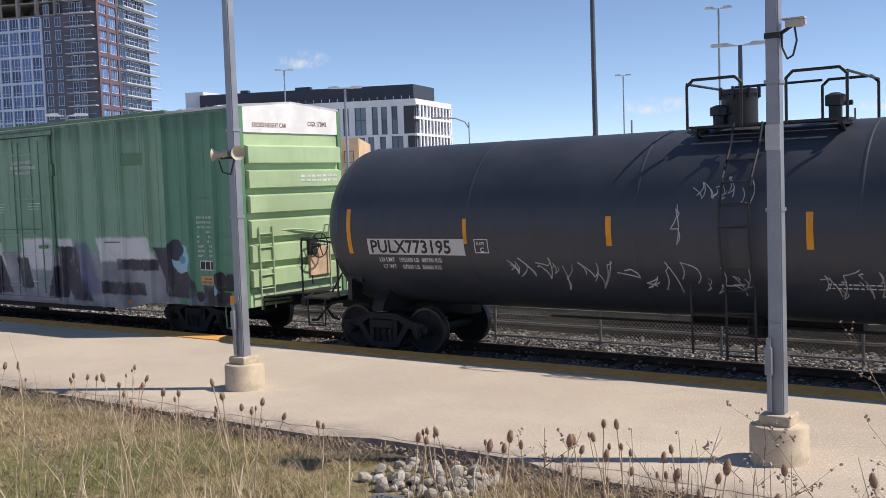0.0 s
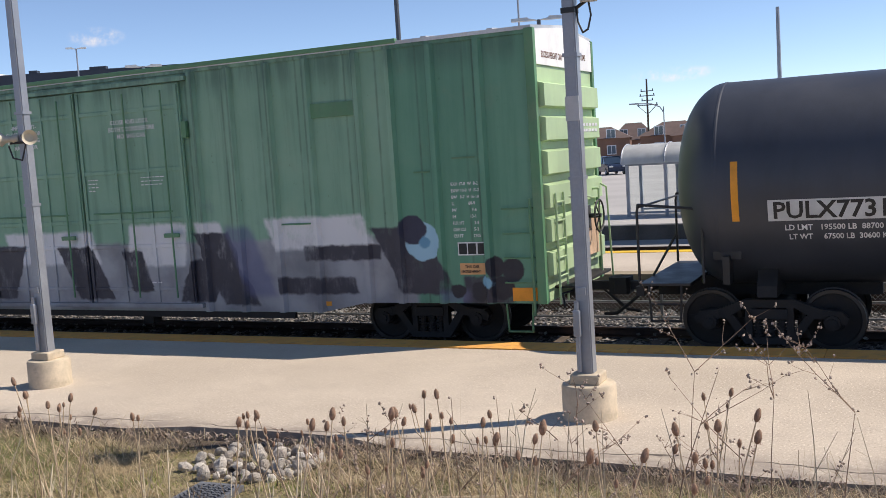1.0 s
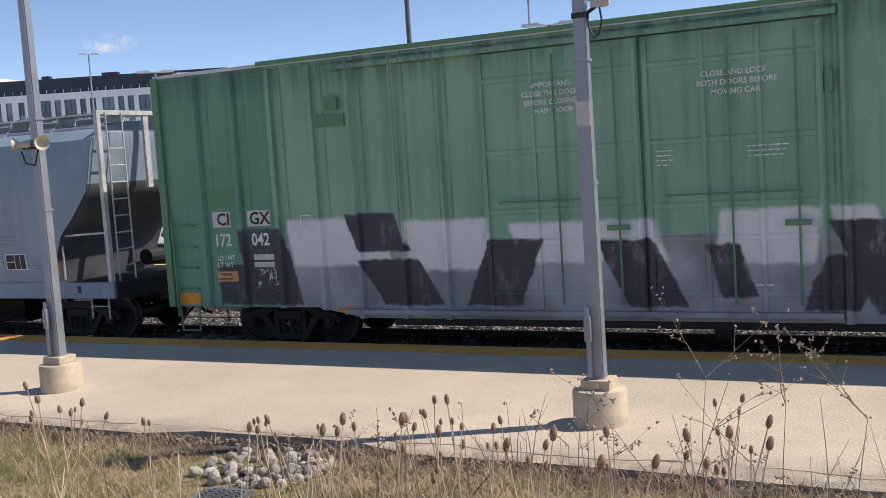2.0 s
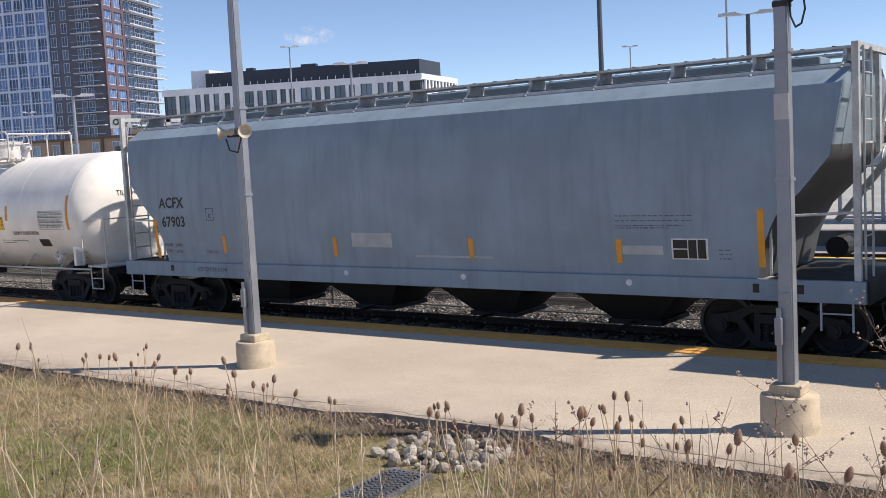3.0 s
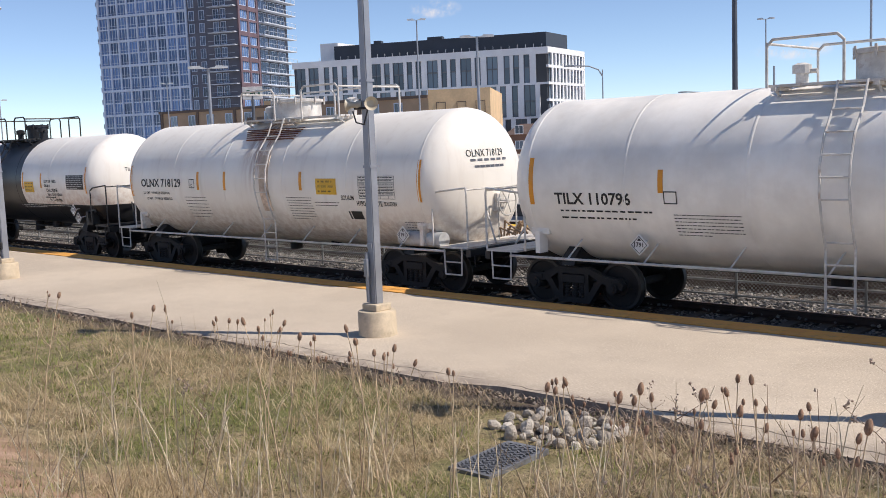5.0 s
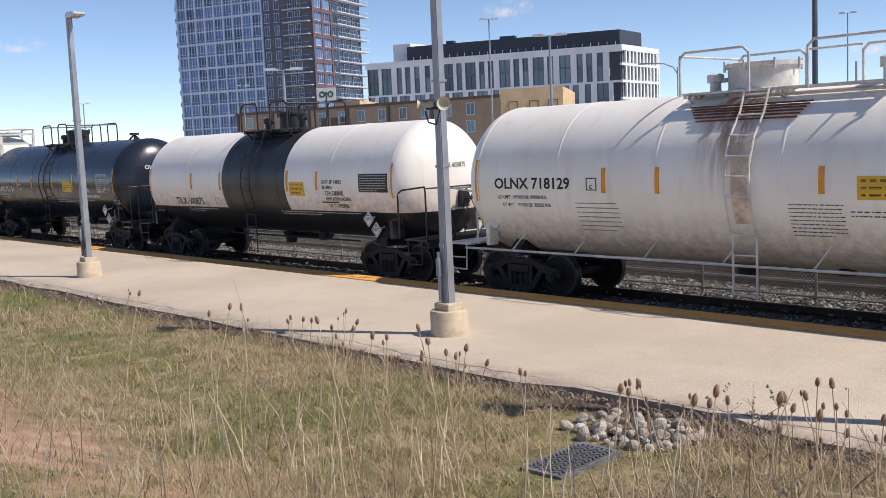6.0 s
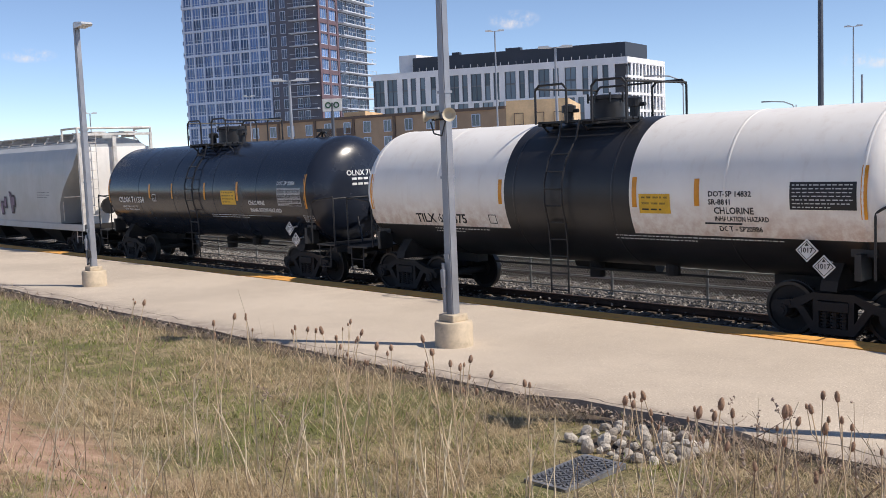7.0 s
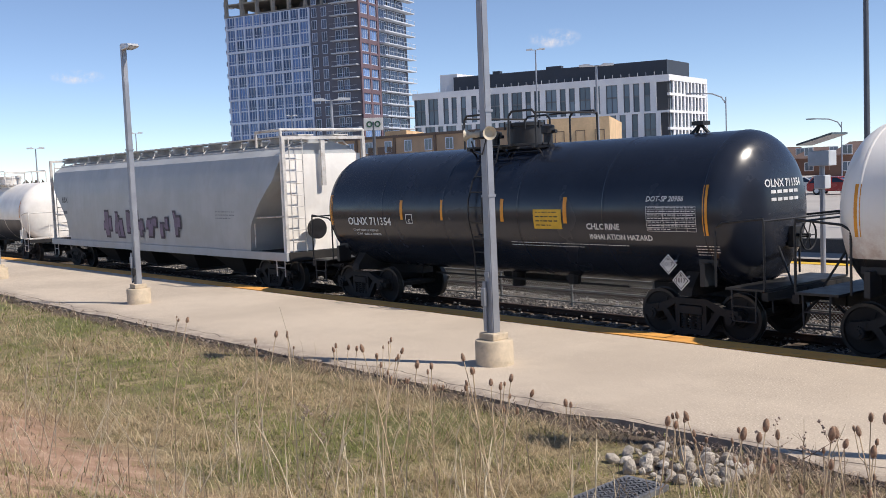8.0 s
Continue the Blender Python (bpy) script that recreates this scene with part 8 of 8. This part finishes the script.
def stalks(count, seed, height, keep):
    """Upright dead stems with a few short side twigs, three-sided, in one mesh."""
    rng = np.random.default_rng(seed)
    V, F = [], []

    def stem(p, q, r0, r1):
        n = len(V)
        for c, r in ((p, r0), (q, r1)):
            for i in range(3):
                a = 2.094 * i
                V.append((c[0] + r * math.cos(a), c[1] + r * math.sin(a), c[2]))
        for i in range(3):
            j = (i + 1) % 3
            F.append((n + i, n + j, n + 3 + j, n + 3 + i))
    made = 0
    while made < count:
        az, u = rng.uniform(-80, 4), rng.random()
        r = 4.8 * (18 / 4.8) ** u
        x, y = r * math.sin(radians(az)), r * math.cos(radians(az))
        if y > 8.95 or y < 1.0 or rng.random() > keep(x, y):
            continue
        made += 1
        z, h = lawn_height(x, y), rng.uniform(*height)
        a, b = rng.uniform(0, 6.28), rng.uniform(0.0, 0.55)
        p0, p1 = (x, y, z), (x + math.cos(a) * b * h * 0.4, y + math.sin(a) * b * h * 0.4, z + h * 0.55)
        p2 = (x + math.cos(a) * b * h, y + math.sin(a) * b * h, z + h)
        t = 0.0028 * (0.6 + 0.12 * r)
        stem(p0, p1, t * 1.3, t)
        stem(p1, p2, t, t * 0.5)
        for k in range(rng.integers(0, 4)):
            f = rng.uniform(0.4, 0.95)
            q = [p1[i] + (p2[i] - p1[i]) * (f - 0.4) for i in range(3)]
            c = rng.uniform(0, 6.28)
            stem(q, (q[0] + 0.1 * math.cos(c), q[1] + 0.1 * math.sin(c), q[2] + rng.uniform(0.03, 0.16)), t * 0.7, t * 0.4)
    me = bpy.data.meshes.new("dead_stalks")
    me.from_pydata(V, [], F)
    me.materials.append(M["stalk"])
    return tagged(new("dead_stalks", me), "thin pale dead weed stalks standing in the grass", "weeds", kind="stuff")


def stalk_clumps():
    """Clumps of stout pale dead stalks, forked near the top."""
    rnd = random.Random(31)
    for az, r in ((-58.5, 8.6), (-53.5, 8.2), (-47.5, 7.9), (-46.2, 8.3), (-41.5, 7.6), (-38.8, 7.5), (-34.0, 7.3), (-31.2, 7.6), (-62.0, 9.6), (-56.0, 9.0)):
        x, y, _ = polar(az, r)
        e = thing("dead_stalk_clump", "clump of stout pale dead stalks in the grass", "weed", Matrix.Translation((x, y, lawn_height(x, y))), "dead stalk clumps")
        for i in range(rnd.randint(3, 5)):
            bm = new_bm()
            p = Vector((rnd.uniform(-0.16, 0.16), rnd.uniform(-0.16, 0.16), -0.02))
            d = Vector((rnd.uniform(-0.22, 0.22), rnd.uniform(-0.22, 0.22), 1.0)).normalized()
            h, w = rnd.uniform(0.45, 0.95), rnd.uniform(0.006, 0.010)
            for j in range(4):
                q = p + d * (h / 4)
                rod(bm, p, q, w * (1 - 0.12 * j), 5, w * (0.88 - 0.12 * j))
                if j >= 1 and rnd.random() < 0.5:
                    rod(bm, q, q + (d + Vector((rnd.uniform(-0.6, 0.6), rnd.uniform(-0.6, 0.6), 0))) * rnd.uniform(0.1, 0.26), w * 0.55, 5, w * 0.3)
                p, d = q, (d + Vector((rnd.uniform(-0.12, 0.12), rnd.uniform(-0.12, 0.12), 0))).normalized()
            part("stalk", bm, M["stalk_pale"], e)


M["stalk_pale"] = plain("bleached_dead_stalk", (0.74, 0.63, 0.46), 0.85, 0, 0.25, 8, 80, 0.2)


def teasel_head():
    bm = new_bm()
    lathe(bm, [(0.0, 0.006), (0.006, 0.016), (0.02, 0.024), (0.04, 0.0265), (0.062, 0.022), (0.078, 0.013), (0.086, 0.004)], "z", 12)
    rnd = random.Random(3)
    for i in range(110):
        t, a = rnd.random(), rnd.uniform(0, 6.283)
        z = 0.004 + 0.078 * t
        r = 0.0265 * math.sqrt(max(0.03, 1 - ((z - 0.04) / 0.048) ** 2))
        d = Vector((math.cos(a), math.sin(a), 0.5))
        p = Vector((r * math.cos(a), r * math.sin(a), z))
        s = Vector((-math.sin(a), math.cos(a), 0)) * 0.0016
        bm.faces.new([bm.verts.new(c) for c in (p - s, p + s, p + d * 0.011)])
    for i in range(7):
        a = 6.283 * i / 7
        o = Vector((math.cos(a), math.sin(a), 0))
        s = Vector((-math.sin(a), math.cos(a), 0)) * 0.0016
        p, q, r = o * 0.008, o * 0.034 + Vector((0, 0, 0.004)), o * 0.043 + Vector((0, 0, 0.04))
        v = [bm.verts.new(c) for c in (p - s, p + s, q + s, q - s, r)]
        bm.faces.new(v[:4])
        bm.faces.new((v[3], v[2], v[4]))
    return finish(bm, "seed_head", M["teasel"])


M["teasel"] = plain("brown_teasel_head", (0.34, 0.215, 0.145), 0.9, 0, 0.35, 30, 120, 0.4, 0.002)
M["teasel_stem"] = plain("pale_brown_stem", (0.60, 0.46, 0.31), 0.85, 0, 0.3, 6, 80, 0.2)
# bearing and dip of the seed heads
HEADS_WEST = [(-64.3, 7.9), (-63.8, 8.0), (-59.9, 9.5), (-58.7, 9.2), (-58.0, 9.3), (-54.4, 10.2), (-53.9, 10.3), (-53.5, 10.4), (-52.7, 10.8), (-51.8, 9.9), (-51.2, 10.6), (-50.3, 11.5), (-49.4, 11.6), (-47.4, 11.2), (-46.9, 12.0), (-45.8, 12.7), (-44.6, 12.5), (-43.4, 13.4), (-41.3, 14.0), (-35.3, 15.1), (-34.7, 14.7), (-34.1, 14.8), (-30.1, 15.9), (-29.7, 15.3), (-29.0, 15.7)]
HEADS_EAST = [(-25.8, 15.5), (-25.4, 16.0), (-31.0, 15.8), (-24.6, 15.3), (-24.0, 14.5), (-23.2, 14.6), (-26.1, 15.6), (-23.9, 16.4), (-20.5, 16.4), (-20.0, 15.9), (-22.5, 17.2), (-13.6, 16.9), (-8.8, 17.2), (-9.0, 18.2), (-5.6, 15.0), (-6.4, 17.0), (-4.2, 16.4), (-4.2, 17.6), (-17.4, 17.5), (-16.9, 17.0), (-10.9, 18.7), (-7.8, 18.7), (-14.1, 18.7), (-19.8, 17.5)]


def build_teasels():
    head = teasel_head()
    rnd = random.Random(31)
    for az, dip in HEADS_WEST + HEADS_EAST:
        zh = 1.42 + rnd.uniform(-0.25, 0.25)
        r = (EYE_Z - zh) / math.tan(radians(dip))
        top = polar(az, r, zh)
        foot = Vector((top.x + rnd.uniform(-0.5, 0.4), top.y + rnd.uniform(-0.4, 0.2), 0))
        foot.z = lawn_height(foot.x, min(8.95, foot.y)) - 0.03
        foot.y = min(8.95, foot.y)
        e = thing("teasel", "dry brown teasel with spiny egg-shaped seed heads", "weed", Matrix.Translation(foot), "teasels on the bank")
        t = top - foot
        bend = Vector((rnd.uniform(-0.06, 0.06), rnd.uniform(-0.06, 0.06), 0))
        a, b = t * 0.45 + bend, t * 0.8 + bend * 0.6
        bm = new_bm()
        rod(bm, (0, 0, 0), a, 0.0075, 5, 0.006)
        rod(bm, a, b, 0.006, 5, 0.0045)
        rod(bm, b, t, 0.0045, 5, 0.0035)
        tips = [(t, (t - b).normalized(), rnd.uniform(0.62, 0.92))]
        for i in range(rnd.choice((0, 1, 2, 3))):
            f, c = rnd.uniform(0.45, 0.9), rnd.uniform(0, 6.28)
            p = a + (b - a) * f
            q = p + Vector((0.07 * math.cos(c), 0.07 * math.sin(c), 0.10))
            u = q + Vector((0.03 * math.cos(c), 0.03 * math.sin(c), rnd.uniform(0.1, 0.3)))
            rod(bm, p, q, 0.004, 5)
            rod(bm, q, u, 0.0035, 5)
            tips.append((u, (u - q).normalized(), rnd.uniform(0.4, 0.7)))
        part("stem", bm, M["teasel_stem"], e, "thin pale stem")
        for p, d, s in tips:
            o = new("seed_head", head)
            o.parent = e
            o.matrix_basis = Matrix.Translation(p) @ d.to_track_quat("Z", "Y").to_matrix().to_4x4() @ Matrix.Diagonal((s * 0.85, s * 0.85, s * rnd.uniform(0.95, 1.15), 1))


def branching_weed(az, dip, zh, seed):
    """A dead branching weed with small dry seed clusters at its twig ends."""
    rnd = random.Random(seed)
    r = (EYE_Z - zh) / math.tan(radians(dip))
    top = polar(az, r, zh)
    foot = Vector((top.x + rnd.uniform(-0.2, 0.2), min(8.85, top.y - 0.1), 0))
    foot.z = lawn_height(foot.x, foot.y) - 0.03
    e = thing("dry_weed", "dead branching brown weed with dry seed clusters", "weed", Matrix.Translation(foot), "dry weeds on the bank")
    t = top - foot
    stem, burr = new_bm(), new_bm()

    def clump(p, s):
        for i in range(rnd.randint(1, 3)):
            c = p + Vector((rnd.uniform(-s, s), rnd.uniform(-s, s), rnd.uniform(-s, s)))
            g = bmesh.ops.create_icosphere(burr, subdivisions=1, radius=rnd.uniform(0.005, 0.010), matrix=Matrix.Translation(c))
            for v in g["verts"]:
                v.co += Vector((rnd.uniform(-0.004, 0.004), rnd.uniform(-0.004, 0.004), rnd.uniform(-0.004, 0.004)))

    def grow(p, d, length, rad, level):
        n = 4
        for i in range(n):
            d = (d + Vector((rnd.uniform(-0.12, 0.12), rnd.uniform(-0.12, 0.12), rnd.uniform(-0.04, 0.08)))).normalized()
            q = p + d * (length / n)
            rod(stem, p, q, rad * (1 - 0.18 * i), 5, rad * (1 - 0.18 * (i + 1)))
            p = q
            if level < 2 and i >= (1 if level == 0 else 0) and rnd.random() < 0.55:
                for s in range(rnd.randint(1, 2)):
                    a = rnd.uniform(0, 6.283)
                    side = (d * 0.55 + Vector((math.cos(a), math.sin(a), 0.15)) * 0.8).normalized()
                    grow(p, side, length * rnd.uniform(0.28, 0.46), rad * 0.55, level + 1)
            elif level >= 1 and rnd.random() < 0.35:
                clump(p, 0.012)
        clump(p, 0.022)
    grow(Vector((0, 0, 0)), t.normalized(), t.length, 0.0065, 0)
    part("stem", stem, M["weed_stem"], e, "brown branching stem")
    part("seed_head", burr, M["teasel_grey"], e, "grey-brown dry seed heads")["kind"] = "stuff"


M["weed_stem"] = plain("brown_weed_stem", (0.30, 0.20, 0.14), 0.85, 0, 0.3, 6, 80, 0.2)
M["teasel_grey"] = plain("grey_brown_burr", (0.42, 0.33, 0.27), 0.9, 0, 0.35, 20, 120, 0.3)

build_rubble()
build_grate()
blades("lawn_grass", 80000, 2, (0.035, 0.085), (0.002, 0.0036), (0.5, 1.45), keep_green, M["green_blade"], "short green lawn grass in patches")
blades("dry_grass", 110000, 3, (0.1, 0.27), (0.0015, 0.003), (1.22, 1.57), keep_straw, M["straw_blade"], "matted dry straw-coloured grass")
blades("tall_dry_grass", 6500, 4, (0.15, 0.42), (0.0008, 0.0015), (0.1, 0.9), keep_tall, M["straw_blade"], "thin tall dry grass tufts")
blades("leaf_litter", 70000, 5, (0.04, 0.14), (0.002, 0.005), (1.2, 1.57), lambda x, y: 1.0 if (x > -5.3 and y > 4.7) or y > 8.5 else 0.1, M["litter"], "brown leaf litter and dead stems along the slab", "leaf litter")
stalks(330, 6, (0.35, 1.0), keep_tall)
scatter_stones("edge_gravel", 2600, (-31, 2, 8.9, 9.35), lambda x, y: -0.05, (0.012, 0.035), M["edge_stone"], 7, "crumbled gravel along the slab's edge")
build_teasels()
stalk_clumps()
for i, (az, dip, zh) in enumerate(((-9.2, 12.9, 1.55), (-7.3, 13.6, 1.5), (-21.7, 14.5, 1.35), (-29.3, 19.0, 0.9), (-19.0, 14.7, 1.35), (-13.7, 16.0, 1.35), (-10.2, 18.4, 1.2), (-3.0, 15.0, 1.5), (0.5, 15.5, 1.5), (-26.5, 16.5, 1.1), (-16.0, 17.5, 1.2), (-24.5, 18.5, 1.0), (-5.0, 18.5, 1.2), (-31.5, 17.5, 0.9), (-47.0, 14.0, 1.0), (-56.0, 13.0, 0.9))):
    branching_weed(az, dip, zh, 40 + i)


def fallen_stick():
    bm = new_bm()
    solid("stick", rod(bm, (-4.05, 7.86, 0.0), (-3.15, 8.06, 0.03), 0.022, 8), M["stalk"], "pale weathered stick lying in the litter", "stick")


fallen_stick()


# ---- what moves ----
def along(t):
    """How far the train has gone after t seconds."""
    return float(np.interp(t, [0.0, 0.5, 1.0, 2.5, 4.0, 5.5, 7.0, 8.0], [0.0, 5.27, 10.78, 27.38, 44.17, 61.03, 77.9, 89.18]))


def motions():
    for car, xc in TRAIN:
        walk(car, [(t, pose(xc + along(t), TRACK_Y, RAIL_Z)) for t in (0.0, 0.5, 1.0, 2.5, 4.0, 5.5, 7.0, 8.0)])
    spin = [(i / 30, along(i / 30) / 0.457) for i in range(241)]
    for wheels, x in WHEELSETS:
        walk(wheels, [(t, Matrix.Translation((x, 0, 0.457)) @ Matrix.Rotation(a, 4, "Y")) for t, a in spin])


motions()
